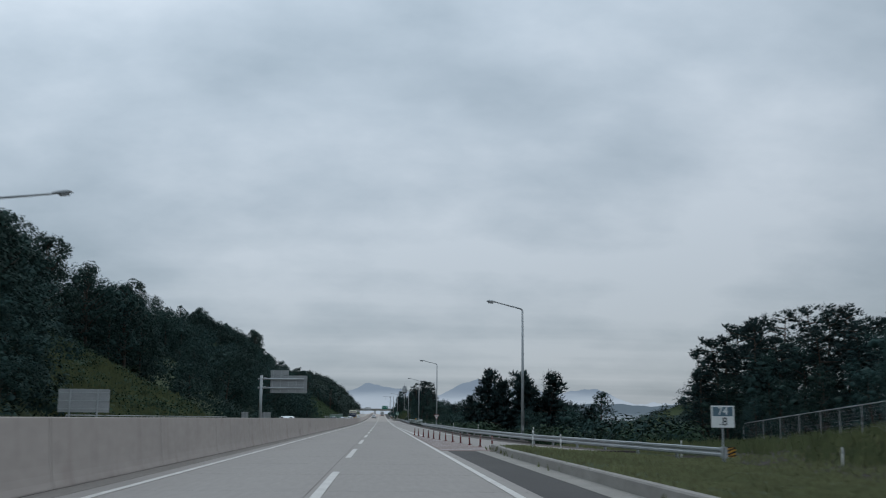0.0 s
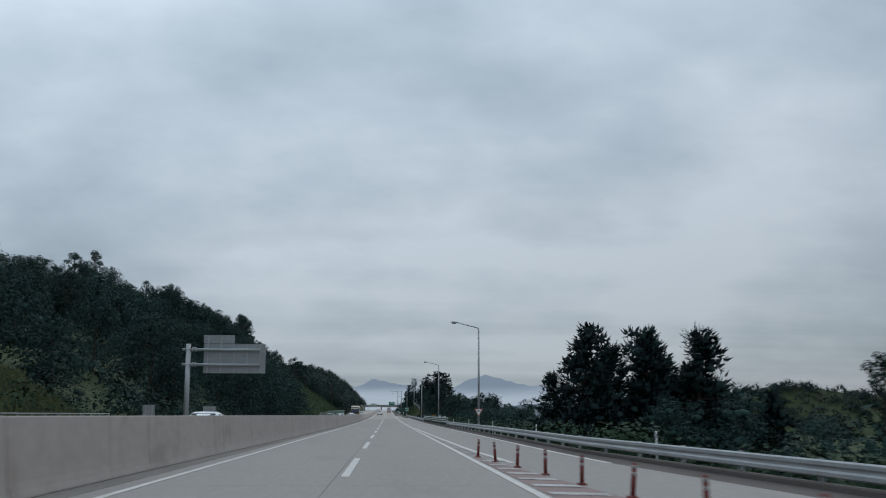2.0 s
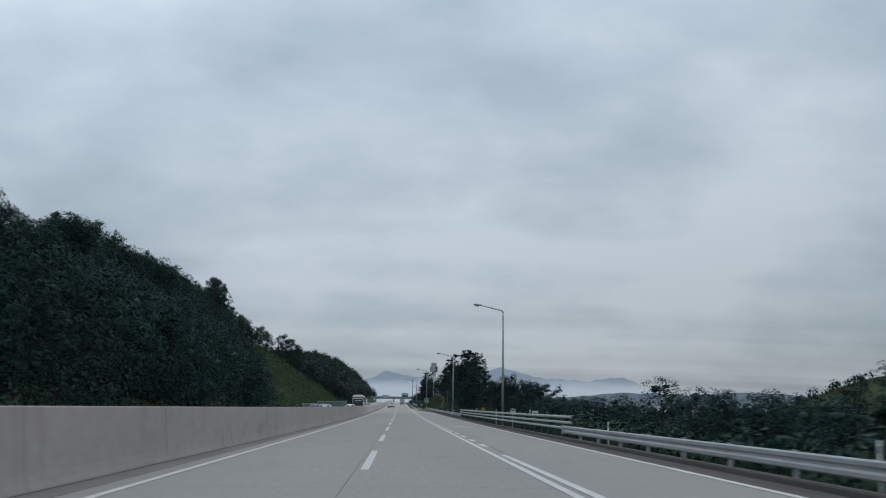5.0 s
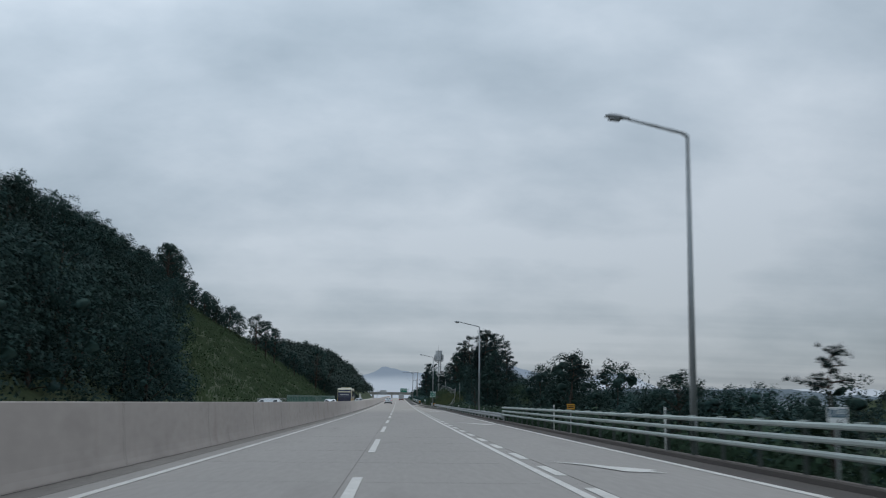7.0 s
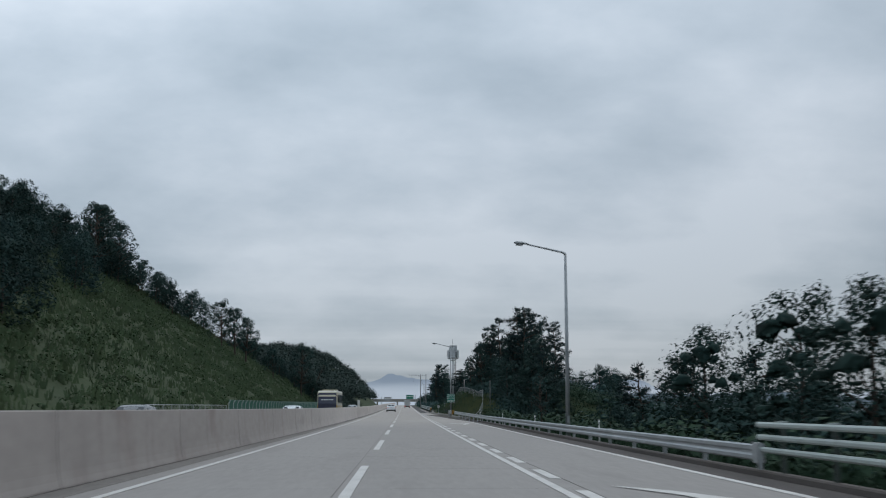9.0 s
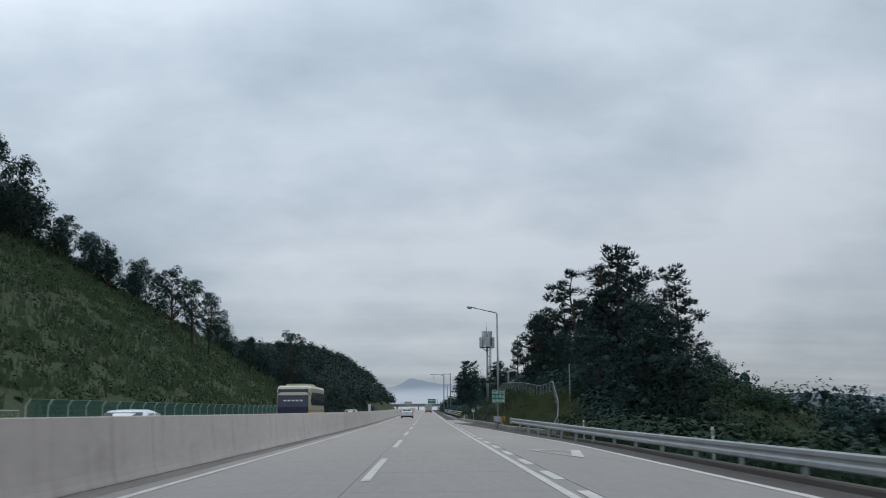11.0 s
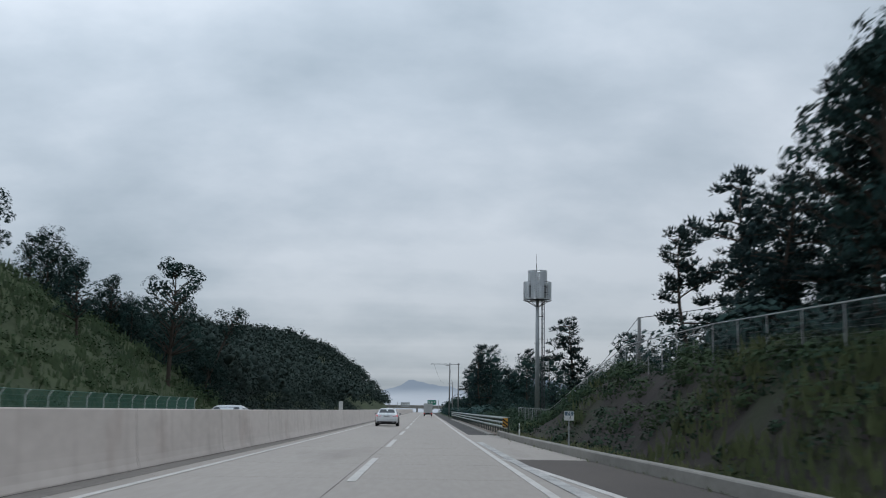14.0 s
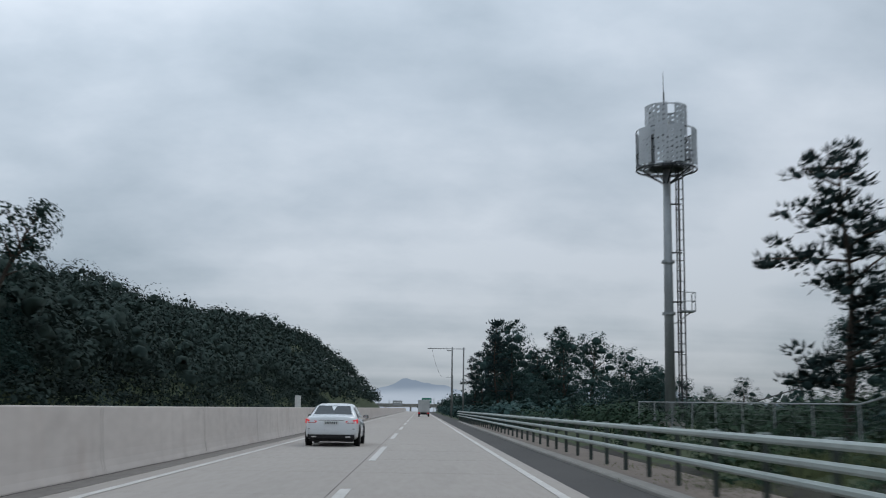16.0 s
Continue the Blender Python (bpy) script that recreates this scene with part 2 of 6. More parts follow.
SIGN_BACK = material("sign_back_aluminium", (0.36, 0.375, 0.38), (0.28, 0.29, 0.295), rough=0.6, metal=0.4, scale=1.0, fine=12.0, bump=0.05)
SIGN_WHITE = material("sign_white", (0.78, 0.79, 0.78), (0.66, 0.67, 0.66), rough=0.5, scale=3, bump=0)
SIGN_GREEN = material("sign_green", (0.012, 0.20, 0.135), (0.008, 0.15, 0.10), rough=0.45, scale=3, bump=0)
SIGN_DARK = material("sign_black", (0.02, 0.02, 0.022), rough=0.6, scale=3, bump=0)
SIGN_BLUE = material("sign_number_blue", (0.10, 0.17, 0.22), rough=0.5, scale=3, bump=0)
SIGN_RED = material("sign_red", (0.42, 0.03, 0.03), rough=0.5, scale=3, bump=0)
SIGN_YELLOW = material("sign_yellow", (0.62, 0.30, 0.02), (0.5, 0.24, 0.02), rough=0.5, scale=3, bump=0)
BOLLARD_RED = material("bollard_red_brown", (0.20, 0.035, 0.03), (0.10, 0.022, 0.02), rough=0.6, scale=4, fine=30, bump=0.05)
BOLLARD_BAND = material("bollard_reflective_band", (0.30, 0.26, 0.25), rough=0.4, scale=4, bump=0)
POST_WHITE = material("delineator_white", (0.68, 0.68, 0.66), (0.5, 0.5, 0.48), rough=0.6, scale=5, bump=0.02)
FENCE_GREEN = material("fence_green", (0.05, 0.135, 0.10), (0.035, 0.10, 0.075), rough=0.6, scale=2, bump=0)
WOOD_POLE = material("utility_pole_concrete", (0.25, 0.25, 0.245), (0.18, 0.18, 0.178), rough=0.9, scale=1.5, fine=14, bump=0.1)
CABLE = material("cable_black", (0.02, 0.02, 0.022), rough=0.7, bump=0)
BARK = material("bark", (0.075, 0.058, 0.046), (0.035, 0.028, 0.024), rough=0.95, scale=2.5, fine=16, bump=0.5, stretch=(1, 1, 0.3))
GROUND = material("rough_grassland", (0.045, 0.066, 0.024), (0.028, 0.042, 0.017), rough=0.97, scale=0.12, fine=2.2, amount=0.6, bump=0.6, space="World", dirt=(0.052, 0.046, 0.027), dirt_scale=0.09, dirt_at=0.62)
EARTH = material("bare_earth", (0.031, 0.024, 0.022), (0.018, 0.0145, 0.0135), rough=0.97, scale=0.35, fine=4.0, amount=0.6, bump=0.9, space="World", dirt=(0.028, 0.036, 0.016), dirt_scale=0.32, dirt_at=0.47)
LEAF_OAK = material("broadleaf_foliage", (0.030, 0.059, 0.051), (0.017, 0.038, 0.036), rough=0.8, scale=0.35, fine=1.6, amount=0.8, bump=0, random_tint=0.30, island=0.09, gloss=0.10)
LEAF_PINE = material("pine_needles", (0.024, 0.045, 0.044), (0.014, 0.029, 0.030), rough=0.8, scale=0.6, fine=6.0, bump=0, random_tint=0.15, island=0.10, gloss=0.10)
LEAF_LIGHT = material("scrub_foliage", (0.047, 0.073, 0.035), (0.034, 0.055, 0.028), rough=0.8, scale=0.12, fine=1.5, bump=0, random_tint=0.25, island=0.08, gloss=0.10)
SCRUB_DARK = material("dark_scrub_foliage", (0.036, 0.063, 0.036), (0.021, 0.042, 0.027), rough=0.8, scale=0.5, fine=5.0, bump=0, random_tint=0.2, island=0.10, gloss=0.10)
GRASS_BLADES = material("tall_weeds", (0.051, 0.076, 0.036), (0.032, 0.052, 0.027), rough=0.85, scale=0.10, fine=0.7, amount=0.7, bump=0, island=0.08, space="World", gloss=0.12)
DRY_GRASS = material("dry_verge_grass", (0.118, 0.128, 0.062), (0.078, 0.088, 0.044), rough=0.9, scale=0.15, fine=1.0, amount=0.7, bump=0, island=0.30, space="World", gloss=0.12)
BANK_GRASS = material("olive_bank_grass", (0.070, 0.082, 0.036), (0.042, 0.056, 0.027), rough=0.9, scale=0.22, fine=1.1, amount=0.7, bump=0, island=0.10, space="World", gloss=0.10)
# foliage with the blue haze of distance painted into its colour
FAR_WOODS = material("far_woods", (0.040, 0.060, 0.052), (0.026, 0.041, 0.037), rough=0.9, scale=0.10, fine=0.6, amount=0.8, bump=0, island=0.12, space="World", gloss=0.12)


# ---- mesh tools ----
class Shape:
    """Collects corners and faces for one mesh."""

    def __init__(self):
        self.v, self.f, self.n = [], [], []

    def box(self, c, s, m=None):
        n = len(self.v)
        for dx in (-0.5, 0.5):
            for dy in (-0.5, 0.5):
                for dz in (-0.5, 0.5):
                    p = Vector((dx * s[0], dy * s[1], dz * s[2]))
                    p = (m @ p if m else p) + Vector(c)
                    self.v.append(tuple(p))
        self.f += [tuple(n + k for k in q) for q in ((0, 1, 3, 2), (4, 6, 7, 5), (0, 4, 5, 1), (2, 3, 7, 6), (0, 2, 6, 4), (1, 5, 7, 3))]
        return self

    def tube(self, p, q, r0, r1=None, seg=10, caps=True):
        p, q = Vector(p), Vector(q)
        r1 = r0 if r1 is None else r1
        d = (q - p).normalized()
        u = d.cross(Vector((0, 0, 1)) if abs(d.z) < 0.9 else Vector((1, 0, 0))).normalized()
        w = d.cross(u)
        n = len(self.v)
        for k in range(seg):
            a = 2 * math.pi * k / seg
            e = u * math.cos(a) + w * math.sin(a)
            self.v += [tuple(p + e * r0), tuple(q + e * r1)]
        for k in range(seg):
            a, b = n + 2 * k, n + 2 * ((k + 1) % seg)
            self.f.append((a, a + 1, b + 1, b))
        if caps:
            self.f.append(tuple(n + 2 * k for k in range(seg)))
            self.f.append(tuple(n + 2 * k + 1 for k in reversed(range(seg))))
        return self

    def path(self, points, radii, seg=8):
        for k in range(len(points) - 1):
            self.tube(points[k], points[k + 1], radii[k], radii[k + 1], seg, caps=k == len(points) - 2)
        return self

    def sweep(self, rings, closed=True, caps=True):
        """Joins rings of corners, each a list of the same length."""
        n, m = len(self.v), len(rings[0])
        for ring in rings:
            self.v += [tuple(p) for p in ring]
        for a in range(len(rings) - 1):
            for b in range(m if closed else m - 1):
                c = (b + 1) % m
                self.f.append((n + a * m + b, n + a * m + c, n + (a + 1) * m + c, n + (a + 1) * m + b))
        if caps and closed:
            self.f.append(tuple(n + b for b in reversed(range(m))))
            self.f.append(tuple(n + (len(rings) - 1) * m + b for b in range(m)))
        return self

    def quad(self, a, b, c, d):
        n = len(self.v)
        self.v += [tuple(a), tuple(b), tuple(c), tuple(d)]
        self.f.append((n, n + 1, n + 2, n + 3))
        return self

    def data(self, name, mat, smooth=False):
        me = bpy.data.meshes.new(name)
        me.from_pydata(self.v, [], self.f)
        me.materials.append(mat)
        if self.n and len(self.n) == len(self.v):
            # leaves shade together as the rounded masses they form
            me.polygons.foreach_set("use_smooth", [True] * len(me.polygons))
            me.normals_split_custom_set_from_vertices(self.n)
        elif smooth:
            me.polygons.foreach_set("use_smooth", [True] * len(me.polygons))
        me.update()
        return me


def part(name, shape, mat, parent, label="", smooth=False, bevel=0.0):
    """Links a shape as one mesh under a thing or a part; with no parent it is a thing itself."""
    me = shape.data(name, mat, smooth)
    if bevel:
        bm = bmesh.new()
        bm.from_mesh(me)
        bmesh.ops.recalc_face_normals(bm, faces=bm.faces)
        edges = [e for e in bm.edges if len(e.link_faces) == 2 and e.calc_face_angle(0) > 0.6]
        bmesh.ops.bevel(bm, geom=edges, offset=bevel, segments=2, affect="EDGES", clamp_overlap=True)
        bm.to_mesh(me)
        bm.free()
    ob = new(name, me)
    ob.parent = parent
    if label:
        tagged(ob, label)
    return ob


def thing(name, m, label, category, group="", kind=""):
    ob = new(name)
    ob.empty_display_size = 0.3
    ob.matrix_world = m
    return tagged(ob, label, category, group, kind)


def ease(a, b, y):
    k = min(1.0, max(0.0, (y - a) / (b - a)))
    return k * k * (3 - 2 * k)


def lerp(table, y):
    """Reads a short table of (y, value) by straight lines."""
    if y <= table[0][0]:
        return table[0][1]
    for (a, p), (b, q) in zip(table, table[1:]):
        if y <= b:
            return p + (q - p) * (y - a) / (b - a)
    return table[-1][1]


def slope_run(y, a, b, s0, s1):
    u = min(max(y, a), b) - a
    return s0 * u + 0.5 * (s1 - s0) / (b - a) * u * u


def road_z(y):
    """Height of the carriageway: level, then a long sag curve up a gentle grade."""
    return slope_run(y, 170, 475, 0, 0.009) + slope_run(y, 475, 800, 0.009, 0.009) + slope_run(y, 800, 1000, 0.009, 0)

# ---- the land ----
LEFT_EDGE = -14.6
RAIL_X = [(-60, 24.0), (20, 15.5), (37, 12.9), (60, 9.7), (92, 7.95), (335, 7.95), (367, 6.78)]
BANK_X = [(340, 8.4), (360, 7.4), (372, 6.78), (390, 6.75), (398, 6.6), (408, 6.2), (424, 5.75), (432, 5.6), (470, 5.6)]
E_LINE = [(46, 11.2), (52.5, 9.75), (61.5, 8.7), (69.4, 8.15), (84, 7.3), (92, 7.12), (340, 7.1), (361, 6.15), (380, 5.45), (388, 5.0), (395, 4.6), (402, 4.15), (410, 3.66)]


def pave_right(y):
    """Where the paving ends beside the nearside."""
    if y < 48:
        return 5.75
    if y < 340:
        return lerp(RAIL_X, y) + 0.1
    return lerp(BANK_X, y)


def rumple(x, y, s, seed=0.0):
    return noise.noise(Vector((x * s + seed, y * s, seed)))


HILL_TOP = [(40, 22), (92, 21), (118, 8), (178, 9), (222, 18), (262, 22), (312, 36), (440, 38)]


def hill_left(x, y):
    d = LEFT_EDGE - 1.2 - x
    if d <= 0:
        return 0.0
    steep = 0.60 + 0.12 * ease(262, 300, y)
    top = max(2.0, (lerp(HILL_TOP, y) + 3 * rumple(0, y, 0.011, 3.1)) * (1 - ease(440, 495, y)))
    if y > 480:
        top = max(top, 2.0 + 9 * ease(500, 545, y) + 6 * ease(570, 650, y) + 9 * ease(650, 800, y))
        steep = 0.62 + 0.42 * ease(600, 800, y)
    z = steep * d
    z = z * (1 + (z / top) ** 4) ** -0.25
    z += 1.0 * rumple(x, y, 0.06, 7) * min(1, d / 10) + 0.5 * rumple(x, y, 0.22, 1) * min(1, d / 6)
    return max(0.0, z)


def land_right(x, y):
    e = pave_right(y) + 0.25
    d = x - e
    if d <= 0:
        return 0.0
    fall = -min(0.42 * max(0, d - 0.8), 7.5 + 1.5 * rumple(x, y, 0.03, 5))
    island = 0.30 * min(1, d / 0.5) - 0.065 * max(0, min(d, 20) - 1) if y < 100 else 0
    k = 1 - ease(42, 66, y) if x < 15 else 1 - ease(42 + 50 * ease(15, 20, x), 66 + 50 * ease(15, 20, x), y)
    low = fall * (1 - k) + k * (island + lerp([(40, 0.24), (50, 0.165), (60, 0.10)], y) * min(max(0, d - 8), 12) - 0.1 * max(0, d - 34) + 0.12 * rumple(x, y, 0.3, 2))
    bank_h = (2.5 + 0.6 * ease(385, 408, y)) * ease(356, 375, y) * (1 - 0.8 * ease(424, 452, y))
    bank = bank_h * ease(0.6, 4.4, d) + 0.05 * min(max(0, d - 4), 10) - min(0.30 * max(0, d - 15), 9.0) + 0.35 * rumple(x, y, 0.35, 4) * min(1, d / 3)
    b = ease(352, 372, y)
    z = low * (1 - b) + b * bank
    far = ease(470, 560, y)
    z = z * (1 - far) + far * (0.05 * min(d, 20) - 0.12 * max(0, d - 20) + 0.4 * rumple(x, y, 0.1, 6))
    return z


def ground_z(x, y):
    base = road_z(y)
    if x < LEFT_EDGE - 1.2:
        return base - 0.1 + hill_left(x, y)
    if x > pave_right(y) + 0.25:
        return base - 0.1 + land_right(x, y)
    return base - 0.14


def build_ground():
    xs = [-4500, -2500, -1400, -800, -450, -260, -170, -120, -95, -80, -70]
    xs += [-66 + 2 * k for k in range(26)] + [-15.4, -14.6, -9, -5, 0, 3.5]
    xs += [4.6 + 0.5 * k for k in range(34)] + [22.5 + 2 * k for k in range(20)]
    xs += [66, 75, 90, 120, 170, 260, 450, 800, 1400, 2500, 4500]
    ys = [-300, -150, -80] + [-40 + 2.5 * k for k in range(217)] + [505 + 6 * k for k in range(60)] + [880, 940, 1040, 1200, 1500, 2000, 3000, 4500]
    s = Shape()
    for y in ys:
        for x in xs:
            z = ground_z(x, y)
            if y > 900 or abs(x) > 120:
                k = max(ease(900, 1500, y), ease(120, 420, abs(x)))
                z = z * (1 - k) + k * -9.0
            s.v.append((x, y, z))
    w = len(xs)
    for a in range(len(ys) - 1):
        for b in range(w - 1):
            n = a * w + b
            s.f.append((n, n + 1, n + w + 1, n + w))
    ob = part("ground", s, GROUND, None, smooth=True)
    me = ob.data
    me.materials.append(EARTH)
    for p in me.polygons:
        c = p.center
        d = c.x - pave_right(c.y)
        if 372 < c.y < 446 and 0.9 < d < 5.6:
            p.material_index = 1
        if 430 < c.y < 560 and 0.0 < d < 1.8:
            p.material_index = 1
        if c.y < 70 and c.x > 14 and c.x < 30 and rumple(c.x, c.y, 0.12, 8) > -0.35:
            p.material_index = 1
    return tagged(ob, "rough grassy land with bare earth on the cut bank", "ground", kind="structure")


build_ground()


def strip(name, left, right, y0, y1, lift, mat, label="", step=4.0, kind="structure", category="road"):
    """A sheet that follows the road's grade between two edges, each a number or a table by y."""
    s = Shape()
    count = max(1, int(round((y1 - y0) / step)))
    rings = []
    for k in range(count + 1):
        y = y0 + (y1 - y0) * k / count
        a = lerp(left, y) if isinstance(left, list) else left
        b = lerp(right, y) if isinstance(right, list) else right
        rings.append([(a, y, road_z(y) + lift), (b, y, road_z(y) + lift), (b, y, road_z(y) + lift - 0.08), (a, y, road_z(y) + lift - 0.08)])
    s.sweep(rings)
    ob = part(name, s, mat, None)
    if label:
        tagged(ob, label, category, kind=kind)
    return ob


ROAD_END = 1500
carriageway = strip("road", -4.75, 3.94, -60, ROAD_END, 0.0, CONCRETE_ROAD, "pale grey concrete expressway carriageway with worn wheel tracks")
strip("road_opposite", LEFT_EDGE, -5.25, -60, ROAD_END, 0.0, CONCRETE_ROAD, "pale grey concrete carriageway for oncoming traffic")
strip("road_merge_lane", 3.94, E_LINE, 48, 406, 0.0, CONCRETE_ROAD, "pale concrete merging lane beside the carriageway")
strip("shoulder_island_side", 3.94, 5.14, -60, 48, -0.004, ASPHALT, "dark asphalt shoulder beside the grass island")
strip("gutter_island", 5.14, 5.78, -60, 48, 0.0, CONCRETE_KERB, "pale concrete gutter at the foot of the island kerb")
strip("shoulder", E_LINE, [(48, 12.4), (60, 9.8), (92, 8.2), (335, 8.2), (360, 7.45), (372, 6.85), (390, 6.8), (398, 6.65), (408, 6.25)], 48, 408, -0.006, ASPHALT_OLD, "weathered brown-grey asphalt shoulder under the guard rail")
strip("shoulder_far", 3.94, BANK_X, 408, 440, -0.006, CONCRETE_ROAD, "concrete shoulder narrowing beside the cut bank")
strip("shoulder_end", 3.94, 5.9, 440, ROAD_END, -0.006, ASPHALT, "dark asphalt shoulder beside the three-beam guard rail")
strip("gutter_median", -4.68, -4.12, -60, ROAD_END, 0.006, GUTTER, "grimy gutter at the foot of the median barrier")
strip("road_gore", [(46, 3.7), (88, 3.7)], [(46, 6.3), (88, 3.85)], 46, 88, 0.006, PINK, "pinkish surfaced gore area with worn white stripes", category="road marking")


# ---- painted lines and joints ----
def line(name, x, y0, y1, width, label, mat=PAINT, lift=0.010):
    s = Shape()
    count = max(1, int((y1 - y0) / 5))
    rings = []
    for k in range(count + 1):
        y = y0 + (y1 - y0) * k / count
        c = lerp(x, y) if isinstance(x, list) else x
        z = road_z(y) + lift
        rings.append([(c - width / 2, y, z), (c + width / 2, y, z), (c + width / 2, y, z - 0.006), (c - width / 2, y, z - 0.006)])
    s.sweep(rings)
    return tagged(part(name, s, mat, None), label, "road marking", kind="structure")


line("edge_line_left", [(-60, -3.605), (1500, -3.605)], -60, ROAD_END, 0.15, "solid white edge line beside the median")
line("edge_line_right", [(-60, 3.533), (1500, 3.533)], -60, ROAD_END, 0.16, "solid white line along the nearside lane")
line("merge_lane_edge_line", [(a, b - 0.05) for a, b in E_LINE], 84, 408, 0.18, "solid white edge line of the merging lane")
line("gore_line", [(84, 4.5), (96, 4.15), (124, 3.97), (165, 3.8)], 84, 165, 0.18, "second white line closing the gore", PAINT)
line("worn_merge_line", [(392, 4.1), (404, 3.92), (425, 3.85)], 392, 425, 0.28, "worn white line at the end of the taper", PAINT_WORN, lift=0.014)
line("edge_line_opposite_inner", -6.0, -60, ROAD_END, 0.18, "solid white edge line of the far carriageway")
line("edge_line_opposite_outer", -13.2, -60, ROAD_END, 0.18, "solid white outer line of the far carriageway")
line("longitudinal_joint", -0.13, -60, ROAD_END, 0.014, "worn sealed joint along the lane line", SEALANT_FAINT, lift=0.008)
line("joint_merge_lane", 3.98, 165, 400, 0.012, "worn sealed joint beside the merging lane", SEALANT_FAINT, lift=0.008)

DASH_PHASE = 16.9


def dash(x, y, length, width, group, label):
    s = Shape()
    rings = []
    for k in range(3):
        yy = y + length * k / 2
        z = road_z(yy) + 0.012
        rings.append([(x - width / 2, yy, z), (x + width / 2, yy, z), (x + width / 2, yy, z - 0.006), (x - width / 2, yy, z - 0.006)])
    s.sweep(rings)
    return tagged(part("lane_dash", s, PAINT, None), label, "road marking", group, "structure")


for n in range(-3, 42):
    dash(0.07, DASH_PHASE - 20 + 20 * n, 10.2, 0.18, "lane dashes", "white dash of the lane line on concrete")
for n in range(30):
    dash(-9.6, -30 + 20 * n, 8.0, 0.16, "lane dashes of the far carriageway", "white dash on the far carriageway")
for n in range(38):
    y = 171.7 + 6.05 * n
    if y < 388:
        dash(3.84, y, 3.0, 0.22, "merge dashes", "short broad white dash of the merging lane")


def slab_joints():
    """Transverse joints between the concrete slabs."""
    for n in range(100):
        y = -10 + 6.0 * n
        s = Shape().box((-0.4, y, road_z(y) - 0.001), (8.6, 0.010, 0.004))
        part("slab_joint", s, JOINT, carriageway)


slab_joints()


def chevrons():
    for k in range(18):
        y = 47.0 + 2.2 * k
        w = lerp([(46, 2.3), (88, 0.1)], y)
        s = Shape()
        z = road_z(y) + 0.016
        s.quad((3.75, y + 0.35, z), (3.75, y + 0.95, z), (3.75 + w, y + 0.60, z), (3.75 + w, y, z))
        tagged(part("gore_stripe", s, PAINT_WORN, None), "worn white stripe across the gore area", "road marking", "gore stripes", "structure")
    for k in range(16):
        y = 85 + 3.2 * k
        w = max(0.12, lerp([(84, 4.45), (96, 4.1), (124, 3.92)], y) - 3.66)
        z = road_z(y) + 0.016
        s = Shape().quad((3.62, y + 0.35, z), (3.62, y + 0.75, z), (3.62 + w, y + 0.40, z), (3.62 + w, y, z))
        tagged(part("gore_stripe", s, PAINT_WORN, None), "worn white stripe across the gore area", "road marking", "gore stripes", "structure")


chevrons()


def merge_arrow(outline, faces):
    """One painted arrow of the merging lane, flat on the road."""
    s = Shape()
    s.v = [(x, y, road_z(y) + 0.016) for x, y in outline]
    s.f = faces
    return tagged(part("merge_arrow", s, PAINT, None), "long white merge arrow painted on the merging lane", "road marking", "merge arrows", "structure")


BLADE = [(0, 0), (0.62, -0.7), (1.13, -1.8), (1.81, -2.9), (1.6, -3.3), (1.81, -3.9), (1.04, -3.5), (0.58, -1.3)]
for x, y, wide, long in ((4.27, 212.8, 1.0, 1.0), (4.5, 260.4, 1.25, 1.6)):
    merge_arrow([(x + wide * a, y + long * b) for a, b in BLADE], [(0, 7, 1), (1, 7, 6, 2), (2, 6, 4, 3), (4, 6, 5)])
merge_arrow([(4.69, 333.0), (6.36, 332.2), (5.68, 326.3), (4.95, 332.2), (6.0, 331.7), (5.52, 328.0)], [(0, 3, 4, 1), (1, 4, 5, 2), (2, 5, 3, 0)])


# ---- median barrier: each cast length is a piece ----
def barrier_profile(x, y):
    z = road_z(y)
    return [(x - 0.24, y, z - 0.1), (x - 0.24, y, z + 0.03), (x - 0.205, y, z + 0.14), (x - 0.178, y, z + 0.27), (x - 0.158, y, z + 0.44), (x - 0.10, y, z + 1.27), (x - 0.085, y, z + 1.29),
            (x + 0.085, y, z + 1.29), (x + 0.10, y, z + 1.27), (x + 0.158, y, z + 0.44), (x + 0.178, y, z + 0.27), (x + 0.205, y, z + 0.14), (x + 0.24, y, z + 0.03), (x + 0.24, y, z - 0.1)]


BARRIER_X = -4.92
median = thing("barrier", pose(0, 0, 0), "tall stained concrete median barrier in cast lengths", "barrier", kind="structure")
y = -60.0
while y < 900:
    length = 10.0 if y < 520 else 40.0
    s = Shape().sweep([barrier_profile(BARRIER_X, y + 0.022), barrier_profile(BARRIER_X, y + length / 2), barrier_profile(BARRIER_X, y + length - 0.022)])
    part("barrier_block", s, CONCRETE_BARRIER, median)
    y += length


def foot_crack():
    """The open joint between barrier and paving, ragged and dark."""
    r = random.Random(5)
    s = Shape()
    y, rings = -20.0, []
    while y < 520:
        w, o = r.uniform(0.012, 0.035), r.uniform(-0.015, 0.02)
        rings.append([(-4.66 + o, y, road_z(y) + 0.012), (-4.66 + o + w, y, road_z(y) + 0.012), (-4.66 + o + w, y, road_z(y) + 0.008), (-4.66 + o, y, road_z(y) + 0.008)])
        y += r.uniform(0.5, 1.4)
    return tagged(part("foot_joint", s.sweep(rings), SEALANT, None), "ragged dark joint at the foot of the barrier", "joint", kind="structure")


foot_crack()

